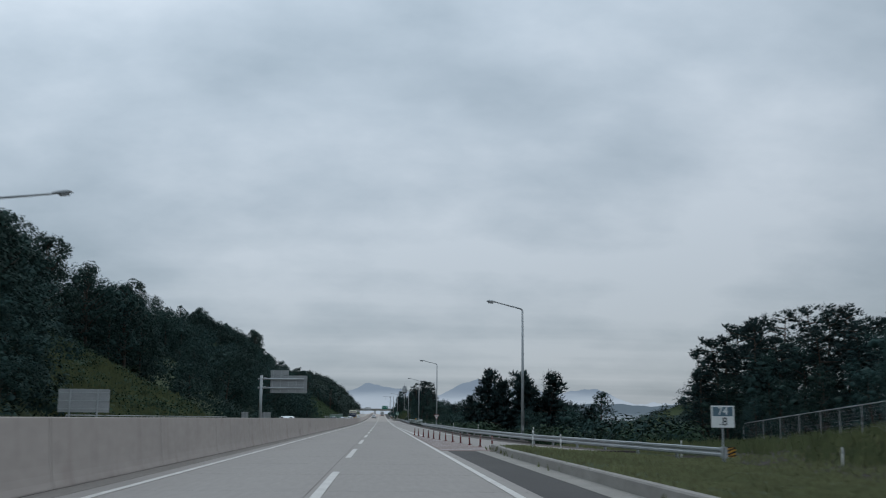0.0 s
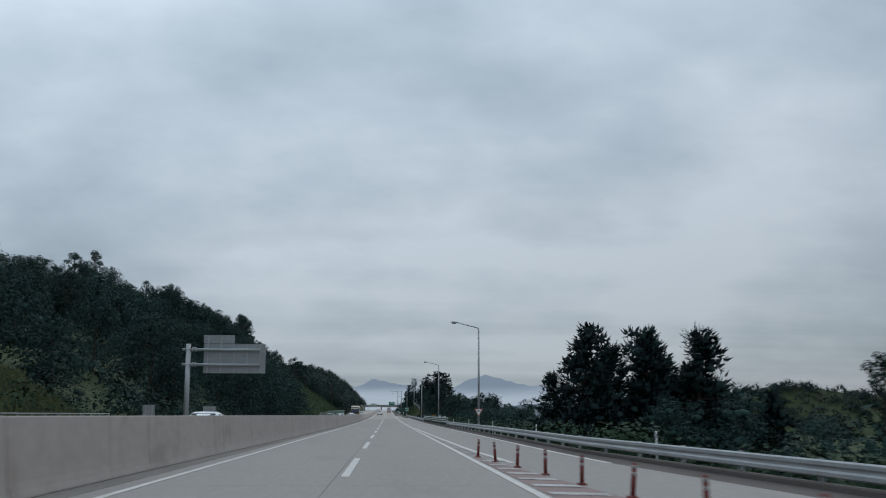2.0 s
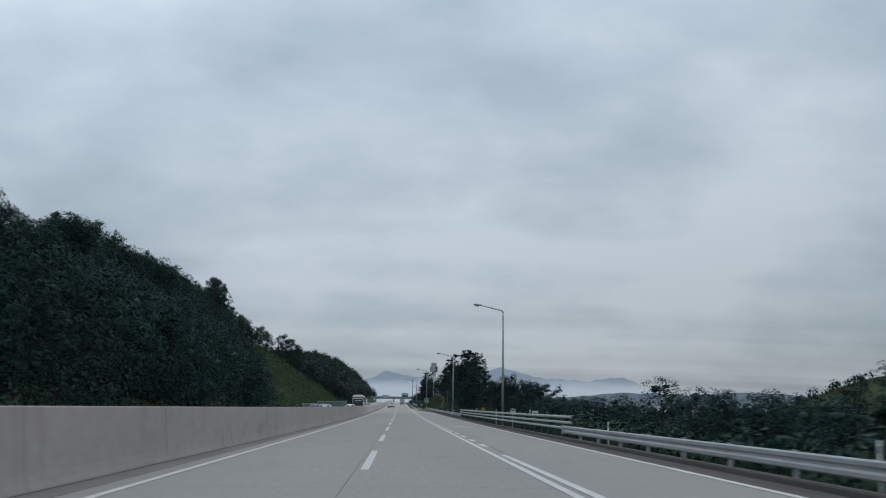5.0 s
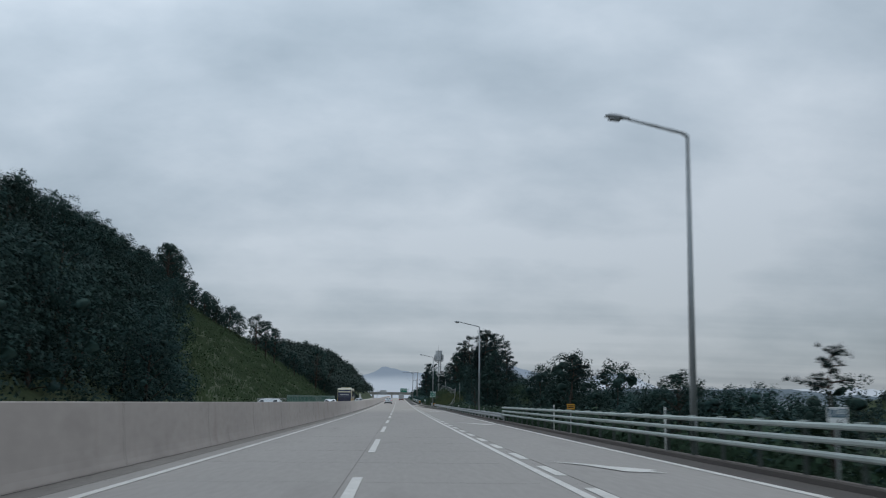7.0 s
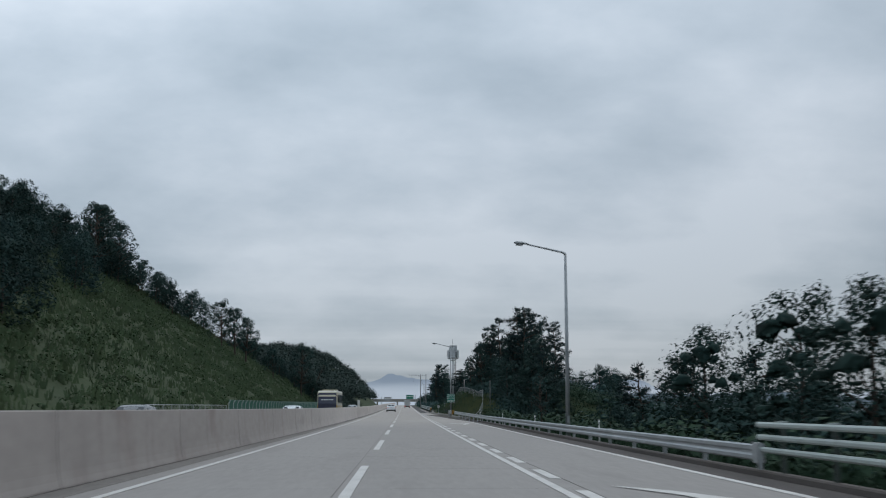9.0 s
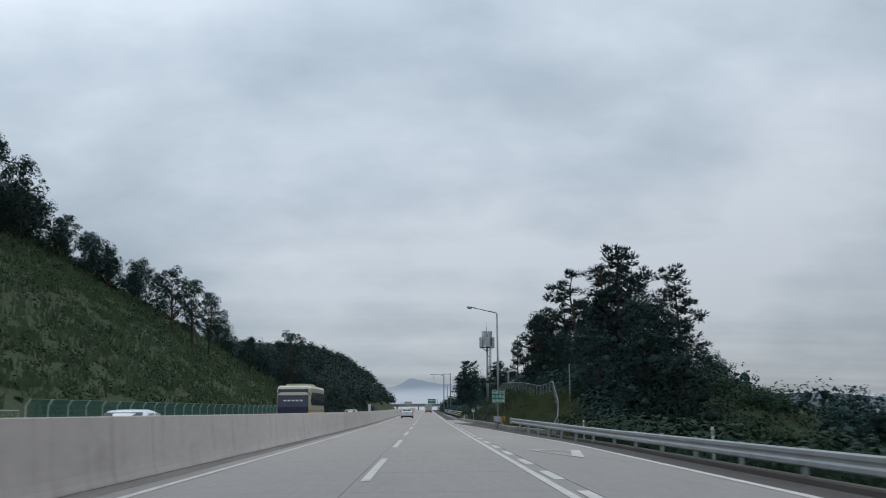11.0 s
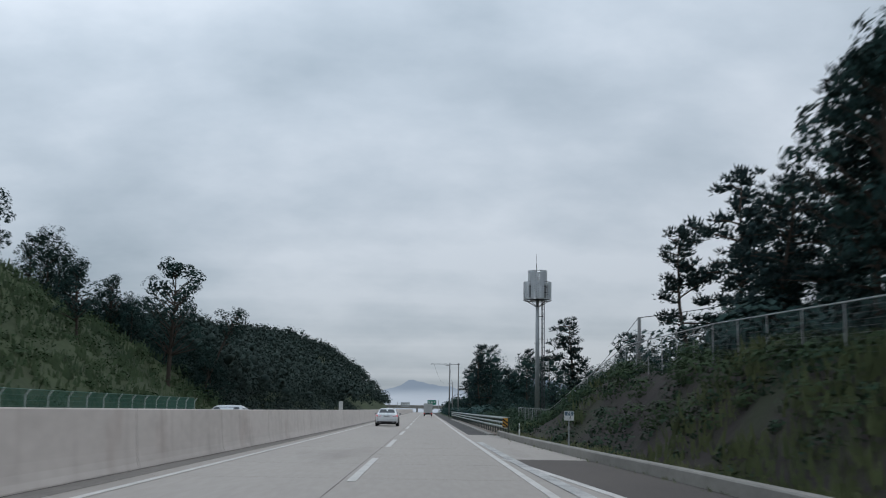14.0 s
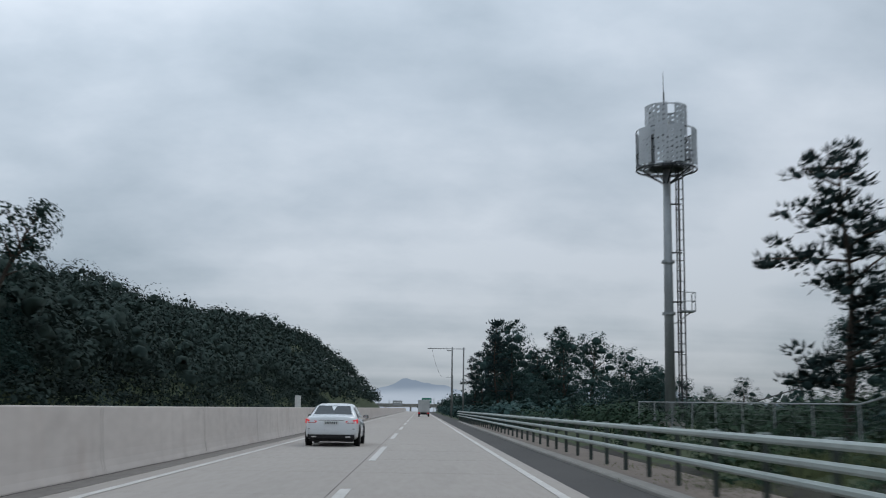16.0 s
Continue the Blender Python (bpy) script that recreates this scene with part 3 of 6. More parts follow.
# ---- kerbs ----
def kerb_run(name, xs, y0, y1, width, height, label, piece=2.0, base=0.0, mat=CONCRETE_KERB):
    root = thing(name, pose(0, 0, 0), label, "kerb", kind="structure")
    y = y0
    while y < y1 - 0.1:
        rings = []
        for yy in (y + 0.006, y + piece - 0.006):
            c, z = lerp(xs, yy), road_z(yy) + base
            rings.append([(c, yy, z - 0.1), (c + 0.02, yy, z + height - 0.03), (c + 0.05, yy, z + height), (c + width, yy, z + height), (c + width, yy, z - 0.1)])
        part("kerb_stone", Shape().sweep(rings), mat, root)
        y += piece
    return root


kerb_run("kerb_island", [(-60, 5.72), (40, 5.74), (49, 5.98)], -10, 48, 0.22, 0.25, "low concrete kerb round the grass island")
kerb_run("kerb_low", [(440, 5.1), (560, 5.1)], 440, 540, 0.34, 0.07, "flat concrete edging in front of the three-beam rail", piece=4.0)
kerb_run("kerb_bank", BANK_X, 356, 440, 0.28, 0.26, "concrete kerb at the foot of the cut bank", piece=3.0)
kerb_run("kerb_rail", [(48, 12.2), (60, 9.55), (92, 7.95), (335, 7.95), (357, 7.4)], 62, 356, 0.2, 0.12, "low brown asphalt kerb under the guard rail", piece=4.0, mat=ASPHALT_OLD)
strip("apron_far", 5.44, 7.0, 440, 520, 0.05, APRON, "brown stained concrete apron behind the three-beam rail", category="pavement")


# ---- guard rails ----
W_PROFILE = [(0.0, 0.0), (0.045, 0.03), (0.045, 0.09), (0.0, 0.13), (0.0, 0.18), (0.045, 0.22), (0.045, 0.28), (0.0, 0.31), (0.02, 0.315), (0.06, 0.285), (0.06, 0.215), (0.02, 0.175), (0.02, 0.135), (0.06, 0.095), (0.06, 0.025), (0.02, -0.005)]


def w_beam_rail(name, xs, tops, y0, y1, label, bay=4.0, blunt=False):
    """Corrugated steel beam on posts; xs and tops are tables by y, tops over the road."""
    root = thing(name, pose(0, 0, 0), label, "guard rail")
    y = y0
    while y < y1 - 0.5:
        e = min(y + bay, y1)
        rings = []
        for yy in (y - 0.02, e + 0.02):
            c, z = lerp(xs, yy), road_z(yy) + lerp(tops, yy) - 0.31
            rings.append([(c - a, yy, z + b) for a, b in W_PROFILE])
        part("beam", Shape().sweep(rings), GALVANISED, root)
        c, top = lerp(xs, y + 0.3), road_z(y) + lerp(tops, y)
        ground = min(ground_z(c + 0.12, y + 0.3), top - 0.6)
        post = part("post", Shape().tube((c + 0.11, y + 0.3, ground - 0.2), (c + 0.11, y + 0.3, top + 0.02), 0.06, seg=8), GALVANISED, root)
        part("bracket", Shape().box((c + 0.04, y + 0.3, top - 0.155), (0.07, 0.10, 0.20)), GALVANISED, post)
        y = e
    for yy in (y0, y1):
        c, z = lerp(xs, yy), road_z(yy) + lerp(tops, yy)
        s = Shape().box((c - 0.02, yy, z - 0.16), (0.14, 0.40, 0.40))
        part("end_cap", s, GALVANISED, root, bevel=0.02)
    return root


def three_beam_rail(name, xs, y0, y1, label, bay=2.5):
    root = thing(name, pose(0, 0, 0), label, "guard rail")
    y = y0
    while y < y1 - 0.2:
        e = min(y + bay, y1)
        for h in (1.01, 0.77, 0.53):
            rings = []
            for yy in (y - 0.01, e + 0.01):
                c, z = lerp(xs, yy), road_z(yy) + h
                rings.append([(c + 0.05 * math.cos(a), yy, z + 0.058 * math.sin(a)) for a in (0.4, 1.2, 1.95, 2.75, 3.55, 4.35, 5.1, 5.9)])
            part("beam", Shape().sweep(rings), RAIL_GREEN, root)
        c = lerp(xs, y + 0.4)
        base = min(ground_z(c + 0.15, y + 0.4), road_z(y) - 0.05)
        s = Shape().box((c + 0.11, y + 0.4, (base + road_z(y) + 1.07) / 2), (0.09, 0.035, road_z(y) + 1.07 - base))
        post = part("post", s, POST_DARK, root)
        part("post_cap", Shape().box((c + 0.09, y + 0.4, road_z(y) + 1.08), (0.16, 0.14, 0.025)), RAIL_GREEN, post)
        y = e
    return root


def thrie_beam_rail(xa, ya, xb, yb, top):
    """A short rail of three corrugations with flat grey plates at both ends."""
    root = thing("guard_rail", pose(0, 0, 0), "short galvanised three-ridge guard rail before the lamp post", "guard rail")
    ridge_line = [(0.0, 0.0), (0.05, 0.03), (0.05, 0.10), (0.0, 0.135), (0.05, 0.17), (0.05, 0.24), (0.0, 0.275), (0.05, 0.31), (0.05, 0.38), (0.0, 0.41)]
    outline = ridge_line + [(a - 0.02, b) for a, b in reversed(ridge_line)]
    rings = [[(x - a, y, road_z(y) + top - 0.41 + b) for a, b in outline] for x, y in ((xa, ya + 0.5), (xb, yb - 0.3))]
    part("beam", Shape().sweep(rings), GALVANISED, root)
    for x, y, d in ((xa, ya + 0.45, 0.9), (xb, yb - 0.15, 0.5)):
        part("end_plate", Shape().box((x - 0.03, y, road_z(y) + top - 0.23), (0.10, d, 0.50)), SIGN_BACK, root, bevel=0.02)
        part("post", Shape().box((x + 0.08, y, road_z(y) + top / 2 - 0.1), (0.10, 0.12, top + 0.1)), GALVANISED, root)
    return root


FLAT_TOP = [(0, 0.62), (335, 0.62), (367, 0.82)]
w_beam_rail("guard_rail", RAIL_X, [(37, 0.42), (60, 0.50), (90, 0.58), (120, 0.62)], 37, 181, "galvanised corrugated guard rail along the ramp")
three_beam_rail("guard_rail", RAIL_X, 179, 263, "pale green three-beam guard rail on posts")
w_beam_rail("guard_rail", RAIL_X, FLAT_TOP, 263, 367, "galvanised corrugated guard rail along the shoulder")
thrie_beam_rail(6.82, 376.2, 6.68, 382.7, 0.84)
three_beam_rail("guard_rail", [(430, 5.6), (440, 5.78), (900, 5.8)], 433.1, 560, "pale green three-beam guard rail past the bank")


def hazard_marker(x, y, z, w, h, lean=1):
    """Yellow plate with black slanting bars at the end of a rail."""
    root = thing("hazard_marker", pose(x, y, z), "yellow and black striped hazard plate on a rail end", "road sign", "hazard plates")
    part("plate", Shape().box((0, 0, 0), (w, 0.03, h)), SIGN_YELLOW, root)
    for k in range(-1, 3):
        s = Shape()
        a = -h / 2 + (k + 0.1) * h / 2.6
        b = a + h / 5.2
        rise = h * 0.42 * lean
        lo, hi = -h / 2, h / 2
        q = [(-w / 2, a), (w / 2, a + rise), (w / 2, b + rise), (-w / 2, b)]
        q = [(u, min(hi, max(lo, v))) for u, v in q]
        s.quad(*[(u, -0.021, v) for u, v in q])
        part("stripe", s, SIGN_DARK, root)
    return root


hazard_marker(13.08, 36.9, 0.285, 0.34, 0.34)
hazard_marker(6.92, 376.1, road_z(376) + 0.64, 0.27, 0.46, -1)
hazard_marker(5.57, 433.0, road_z(433) + 0.79, 0.27, 0.48, -1)


# ---- street lamps ----
def street_lamp(x, y, top, arm=2.5, side=-1, base=None):
    ground = ground_z(x, y) if base is None else base
    h = top - ground
    root = thing("street_lamp", pose(x, y, ground), "tall grey tapered street lamp with one long arm", "street lamp", "street lamps")
    part("base_plate", Shape().box((0, 0, 0.02), (0.36, 0.36, 0.04)), POLE_GREY, root)
    part("pole", Shape().tube((0, 0, -0.1), (0, 0, h), 0.105, 0.06, 12), POLE_GREY, root, smooth=True)
    part("hatch", Shape().box((0, -0.10, 0.9), (0.09, 0.03, 0.3)), POLE_GREY, root)
    a = side * arm
    pts = [(0, 0, h - 0.03), (0.05 * side, 0, h + 0.05), (0.16 * side, 0, h + 0.10), (a * 0.5, 0, h + 0.26), (a, 0, h + 0.46)]
    part("arm", Shape().path([Vector(p) for p in pts], [0.058, 0.055, 0.048, 0.042, 0.034], 10), POLE_GREY, root, smooth=True)
    head = Shape()
    rings = []
    for u, w, t in ((-0.05, 0.05, 0.05), (0.08, 0.09, 0.07), (0.25, 0.135, 0.095), (0.48, 0.14, 0.09), (0.60, 0.09, 0.05), (0.64, 0.03, 0.02)):
        rings.append([(a + side * u, w * math.cos(v), h + 0.47 + 0.10 * u + t * math.sin(v) * (1.0 if math.sin(v) > 0 else 0.45)) for v in [k * math.pi / 5 for k in range(10)]])
    luminaire = part("luminaire", head.sweep(rings), POLE_GREY, root, smooth=True)
    glass = Shape()
    rings = []
    for u, w in ((0.22, 0.07), (0.3, 0.105), (0.46, 0.105), (0.54, 0.06)):
        rings.append([(a + side * u, w * math.cos(v), h + 0.43 + 0.10 * u - 0.075 * max(0, -math.sin(v))) for v in [k * math.pi / 5 for k in range(10)]])
    part("glass_bowl", glass.sweep(rings), LENS, luminaire, "clouded glass bowl", smooth=True)
    return root


street_lamp(9.82, 66.8, 8.04, 1.62)
street_lamp(8.29, 140.8, 8.25, 1.63)
street_lamp(8.6, 216.3, 8.68, 1.65)
street_lamp(8.45, 291.6, 8.66, 1.78)
street_lamp(6.84, 380.3, 9.44, 1.75)
street_lamp(-13.9, 36.0, 8.16, 4.0, side=1, base=-0.1)


# ---- sign gantry seen from behind ----
def cantilever_sign(x, y):
    z0 = road_z(y) - 0.1
    root = thing("cantilever_sign", pose(x, y, z0), "back of a cantilever road sign on a grey steel post", "road sign")
    part("post", Shape().tube((0, 0, -0.2), (0, 0, 6.3), 0.185, 0.165, 16), GALVANISED, root, smooth=True)
    part("base_plate", Shape().box((0, 0, 0.03), (0.6, 0.6, 0.05)), GALVANISED, root)
    part("cap", Shape().tube((0, 0, 6.3), (0, 0, 6.34), 0.175, 0.12, 16), GALVANISED, root)
    for h in (4.88, 5.93):
        arm = part("arm", Shape().tube((-0.4, -0.06, h), (5.0, -0.06, h), 0.095, seg=12), GALVANISED, root, smooth=True)
        for x in (0.28, 0.52):
            part("flange", Shape().tube((x, -0.06, h), (x + 0.05, -0.06, h), 0.16, seg=12), GALVANISED, arm)
        part("bolt", Shape().box((0.42, -0.06, h + 0.15), (0.22, 0.08, 0.08)), GALVANISED, arm, bevel=0.01)
    board = part("board", Shape().box((3.21, 0.16, 5.33), (4.3, 0.04, 2.06)), SIGN_BACK, root)
    for k in range(5):
        part("rib", Shape().box((1.32 + k * 0.92, 0.105, 5.33), (0.07, 0.07, 2.02)), GALVANISED, board)
    for k in range(5):
        part("seam", Shape().box((3.21, 0.132, 4.32 + 0.505 * k), (4.28, 0.016, 0.035)), GALVANISED, board)
    small = part("top_board", Shape().box((2.11, 0.16, 6.68), (2.16, 0.04, 0.58)), SIGN_BACK, root)
    for k in range(2):
        part("rib", Shape().box((1.36 + k * 0.92, 0.105, 6.52), (0.07, 0.07, 0.90)), GALVANISED, small)
    for k in range(3):
        part("seam", Shape().box((2.11, 0.132, 6.41 + 0.27 * k), (2.14, 0.016, 0.03)), GALVANISED, small)
    part("edge", Shape().box((5.365, 0.13, 5.33), (0.03, 0.08, 2.08)), GALVANISED, board)
    return root


cantilever_sign(-13.04, 130.5)


def roadside_panel(x, y, w, h, top, name="sign_back", label="grey back of a roadside sign on two posts"):
    g = min(ground_z(x, y), top - h - 0.3)
    root = thing(name, pose(x, y, g), label, "road sign", "sign backs")
    panel = part("panel", Shape().box((0, 0, top - h / 2 - g), (w, 0.03, h)), SIGN_BACK, root)
    for k in (0.15, 0.5, 0.85):
        part("rail", Shape().box((0, -0.03, top - h + h * k - g), (w * 0.98, 0.03, 0.05)), GALVANISED, panel)
    for k in (-0.27, 0.27):
        part("post", Shape().tube((w * k, -0.06, -0.1), (w * k, -0.06, top - g), 0.045, seg=8), GALVANISED, root)
    return root


roadside_panel(-12.95, 52.8, 2.4, 1.1, 2.58)
roadside_panel(-13.8, 122.0, 0.75, 0.85, 1.9)
roadside_panel(-13.9, 146.0, 1.1, 0.8, 2.0)


# ---- writing as thin solid letters ----
def letters(text, size, m, mat, parent, name="lettering"):
    cu = bpy.data.curves.new(name, "FONT")
    cu.body, cu.size, cu.align_x, cu.align_y, cu.extrude = text, size, "CENTER", "CENTER", 0.004
    ob = new(name, cu)
    bpy.context.view_layer.update()
    me = bpy.data.meshes.new_from_object(ob.evaluated_get(bpy.context.evaluated_depsgraph_get()))
    bpy.data.objects.remove(ob)
    bpy.data.curves.remove(cu)
    me.materials.clear()
    me.materials.append(mat)
    out = new(name, me)
    out.parent = parent
    out.matrix_local = m
    return out


def distance_post(x, y, z0, top, width, height, tenth):
    """A white kilometre plate: the kilometre in pale figures on blue-grey, the tenth below in black."""
    root = thing("distance_sign", pose(x, y, z0), "white distance plate with the figures 74 and ." + tenth + " on a post", "road sign", "distance signs")
    t = top - z0
    part("post", Shape().tube((0, 0.05, -0.2), (0, 0.05, t), 0.04 * max(0.7, width), seg=8), GALVANISED, root)
    plate = part("plate", Shape().box((0, 0, t - height / 2), (width, 0.02, height)), SIGN_WHITE, root, bevel=0.006)
    part("number_field", Shape().box((0, -0.012, t - height * 0.27), (width * 0.86, 0.006, height * 0.42)), SIGN_BLUE, plate)
    up = Matrix.Rotation(radians(90), 4, "X")
    letters("74", height * 0.50, Matrix.Translation((0, -0.018, t - height * 0.27)) @ up, SIGN_WHITE, plate, "figures")
    letters("." + tenth, height * 0.52, Matrix.Translation((0.02, -0.014, t - height * 0.74)) @ up, SIGN_DARK, plate, "figures")
    return root


distance_post(13.66, 39.5, ground_z(13.66, 39.5) - 0.05, 1.89, 0.87, 0.80, "8")
distance_post(8.3, 206.0, -1.0, 1.34, 0.34, 0.36, "6")
distance_post(6.3, 413.2, ground_z(6.35, 413.2) - 0.05, 2.29, 0.33, 0.32, "4")


def green_sign(x, y, z0, top):
    """Traffic information sign under the lamp: two lines of words, and a bar for the number."""
    root = thing("information_sign", pose(x, y, z0), "green road sign with two white lines of Korean words", "road sign")
    w, h = 0.98, 1.04
    board = part("board", Shape().box((0, 0, top - h / 2 - z0), (w, 0.03, h)), SIGN_GREEN, root, bevel=0.01)
    c = top - h / 2 - z0
    for a, b, sx, sz in ((0, h / 2 - 0.03, w - 0.05, 0.018), (0, -h / 2 + 0.03, w - 0.05, 0.018), (-w / 2 + 0.03, 0, 0.018, h - 0.06), (w / 2 - 0.03, 0, 0.018, h - 0.06)):
        part("border", Shape().box((a, -0.018, c + b), (sx, 0.006, sz)), SIGN_WHITE, board)
    up = Matrix.Rotation(radians(90), 4, "X")
    letters("교통정보", 0.255, Matrix.Translation((0, -0.022, c + 0.30)) @ up, SIGN_WHITE, board, "words")
    letters("사고제보", 0.255, Matrix.Translation((0, -0.022, c - 0.02)) @ up, SIGN_WHITE, board, "words")
    for k in range(9):
        if k != 4:
            part("number_bar", Shape().box((-0.38 + 0.095 * k, -0.02, c - 0.32), (0.05, 0.006, 0.18)), SIGN_WHITE, board)
    part("number_bar", Shape().box((0.0, -0.02, c - 0.32), (0.05, 0.006, 0.03)), SIGN_WHITE, board)
    part("clamp", Shape().box((0, 0.06, c + 0.2), (0.2, 0.1, 0.06)), GALVANISED, board)
    part("clamp", Shape().box((0, 0.06, c - 0.25), (0.2, 0.1, 0.06)), GALVANISED, board)
    return root


green_sign(6.84, 380.1, road_z(380), 3.545)


def yield_sign(x, y, top, w):
    g = top - w
    root = thing("yield_sign", pose(x, y, g), "white yield triangle with a red border on the lamp post", "road sign")
    for name, k, off, mat in (("border", 1.0, 0.0, SIGN_RED), ("face", 0.78, -0.012, SIGN_WHITE)):
        s = Shape()
        h = w * 0.87
        c = h * 0.64
        tri = [(-w / 2 * k, c + (h - c) * k), (w / 2 * k, c + (h - c) * k), (0, c - c * k)]
        s.sweep([[(a, off, b) for a, b in tri], [(a, off + 0.01, b) for a, b in tri]])
        part(name, s, mat, root)
    for k in (-0.16, 0.0, 0.16):
        part("word_bar", Shape().box((k * w, -0.016, w * 0.62), (w * 0.10, 0.004, w * 0.13)), SIGN_DARK, root)
    part("clamp", Shape().box((0, 0.05, w * 0.6), (0.12, 0.09, 0.05)), GALVANISED, root)
    return root


yield_sign(8.27, 140.62, 1.95, 0.72)


def small_panel_sign(x, y, top, w, h, mat, label):
    g = ground_z(x, y)
    root = thing("roadside_sign", pose(x, y, g), label, "road sign")
    plate = part("plate", Shape().box((0, 0, top - h / 2 - g), (w, 0.02, h)), mat, root)
    for k in range(2):
        part("word_bar", Shape().box((0, -0.014, top - h * (0.35 + 0.3 * k) - g), (w * 0.8, 0.006, h * 0.14)), SIGN_DARK, plate)
    part("post", Shape().tube((0, 0.04, -0.1), (0, 0.04, top - g), 0.03, seg=8), GALVANISED, root)
    return root


small_panel_sign(8.3, 194.0, 1.23, 0.33, 0.18, SIGN_WHITE, "small pale plate on a post behind the rail")
small_panel_sign(8.75, 238.0, 1.40, 0.36, 0.25, SIGN_YELLOW, "small orange plate on a post among the bushes")


# ---- bollards and delineators ----
def bollard():
    root = thing("bollard", pose(0, 0, -50), "dark red flexible lane bollard with pale bands", "bollard", "bollards along the gore")
    part("foot", Shape().tube((0, 0, 0), (0, 0, 0.035), 0.11, 0.09, 12), BOLLARD_RED, root)
    part("tube", Shape().tube((0, 0, 0.03), (0, 0, 0.56), 0.042, 0.040, 12), BOLLARD_RED, root, smooth=True)
    for h in (0.36, 0.47):
        part("band", Shape().tube((0, 0, h), (0, 0, h + 0.06), 0.0445, seg=12), BOLLARD_BAND, root, smooth=True)
    return root


first = bollard()
tilt = random.Random(4)
for n in range(12):
    y = 50.0 + 3.46 * n
    x = lerp([(50, 6.22), (58, 5.70), (66, 5.22), (78, 4.5), (88, 3.86)], y)
    m = pose(x, y, 0.006, tilt.uniform(-5, 5), tilt.uniform(-5, 5), tilt.uniform(0, 360))
    if n == 0:
        first.matrix_world = m
    else:
        copy_thing(first, m)


def delineator(x, y, z, h):
    root = thing("delineator_post", pose(x, y, z), "slim white delineator post with a reflector", "delineator", "delineators")
    part("post", Shape().tube((0, 0, -0.15), (0, 0, h), 0.028, 0.026, 10), POST_WHITE, root, smooth=True)
    part("cap", Shape().tube((0, 0, h), (0, 0, h + 0.03), 0.031, 0.014, 10), POST_WHITE, root)
    part("reflector", Shape().box((0, -0.045, h - 0.12), (0.05, 0.01, 0.12)), LENS, root)
    return root


for x, y, h in ((9.8, 52.5, 0.75), (7.25, 43.9, 0.72), (13.2, 43.5, 0.75), (15.1, 32.5, 0.6), (5.8, 427.1, 0.95)):
    delineator(x, y, ground_z(x, y), h)
for y in (62, 84, 106, 128, 150, 172, 282, 302, 322, 342):
    delineator(lerp(RAIL_X, y) + 0.22, y, road_z(y) - 0.3, 1.18)
for y in (196, 218, 240):
    delineator(lerp(RAIL_X, y) + 0.3, y, road_z(y) - 0.3, 1.55)


# ---- fences ----
def mesh_fence(name, pts, height, mat, label, post_every=2.5, bars=8, top_pipe=0.025, lean=0.0, wire_r=0.003, post_mat=None):
    """Posts, a top pipe and thin wires between; pts are points of the top line."""
    root = thing(name, pose(0, 0, 0), label, "fence")
    run = []
    for p, q in zip(pts, pts[1:]):
        p, q = Vector(p), Vector(q)
        count = max(1, round((q - p).length / post_every))
        run += [p + (q - p) * k / count for k in range(count)]
    run.append(Vector(pts[-1]))
    for k, p in enumerate(run):
        foot = p - Vector((0, 0, height))
        if lean:
            pole = Shape().path([foot - Vector((0, 0, 0.2)), p - Vector((0, 0, 0.25)), p + Vector((lean, 0, 0))], [0.035, 0.035, 0.03], 8)
        else:
            pole = Shape().tube(foot - Vector((0, 0, 0.2)), p, 0.021, seg=8)
        part("post", pole, post_mat or mat, root)
        if k + 1 < len(run):
            q = run[k + 1]
            s = Shape()
            for b in range(1, bars):
                u = p + (q - p) * b / bars
                s.tube(u, u - Vector((0, 0, height)), wire_r, seg=3, caps=False)
            for h in range(1, 9):
                s.tube(p - Vector((0, 0, height * h / 9)), q - Vector((0, 0, height * h / 9)), wire_r, seg=3, caps=False)
            part("mesh_panel", s, mat, root)
            part("top_pipe", Shape().tube(p, q, top_pipe, seg=6), mat, root)
    return root


BANK_FENCE = [(8.3, 357, 0.9)] + [(x, y, ground_z(x, y) + 1.2) for x, y in ((9.2, 362), (10.0, 368), (10.6, 376), (10.7, 386), (10.6, 397), (10.4, 410), (10.2, 424), (10.0, 437), (9.8, 450), (9.3, 469))]
mesh_fence("fence_bank", BANK_FENCE, 1.25, POLE_GREY, "grey wire mesh fence climbing over the cut bank", top_pipe=0.019, bars=14, wire_r=0.002)
mesh_fence("fence_field", [(22.6, 64, 1.20), (22.4, 60, 1.40), (21.6, 50, 1.83), (20.1, 40, 2.13), (18.0, 28, 2.2)], 1.35, POLE_GREY, "grey wire mesh fence beside the grass verge", post_every=3.6, top_pipe=0.022, bars=20, wire_r=0.002)
mesh_fence("fence_hill", [(-14.5, y, road_z(y) + 1.95) for y in (339, 380, 420, 452)], 2.0, FENCE_GREEN, "green mesh fence with bent posts at the foot of the slope", lean=0.18, bars=30, post_every=2.6, wire_r=0.011, top_pipe=0.02, post_mat=RAIL_GREEN)
mesh_fence("fence_low", [(-14.6, y, road_z(y) + 1.5) for y in (308, 338.5)], 1.5, GALVANISED, "low grey pipe fence at the foot of the slope")
mesh_fence("fence_toe", [(-15.2, y, 1.35) for y in (58, 80, 100, 118)], 1.1, GALVANISED, "weathered low fence at the foot of the wooded slope", post_every=2.0)


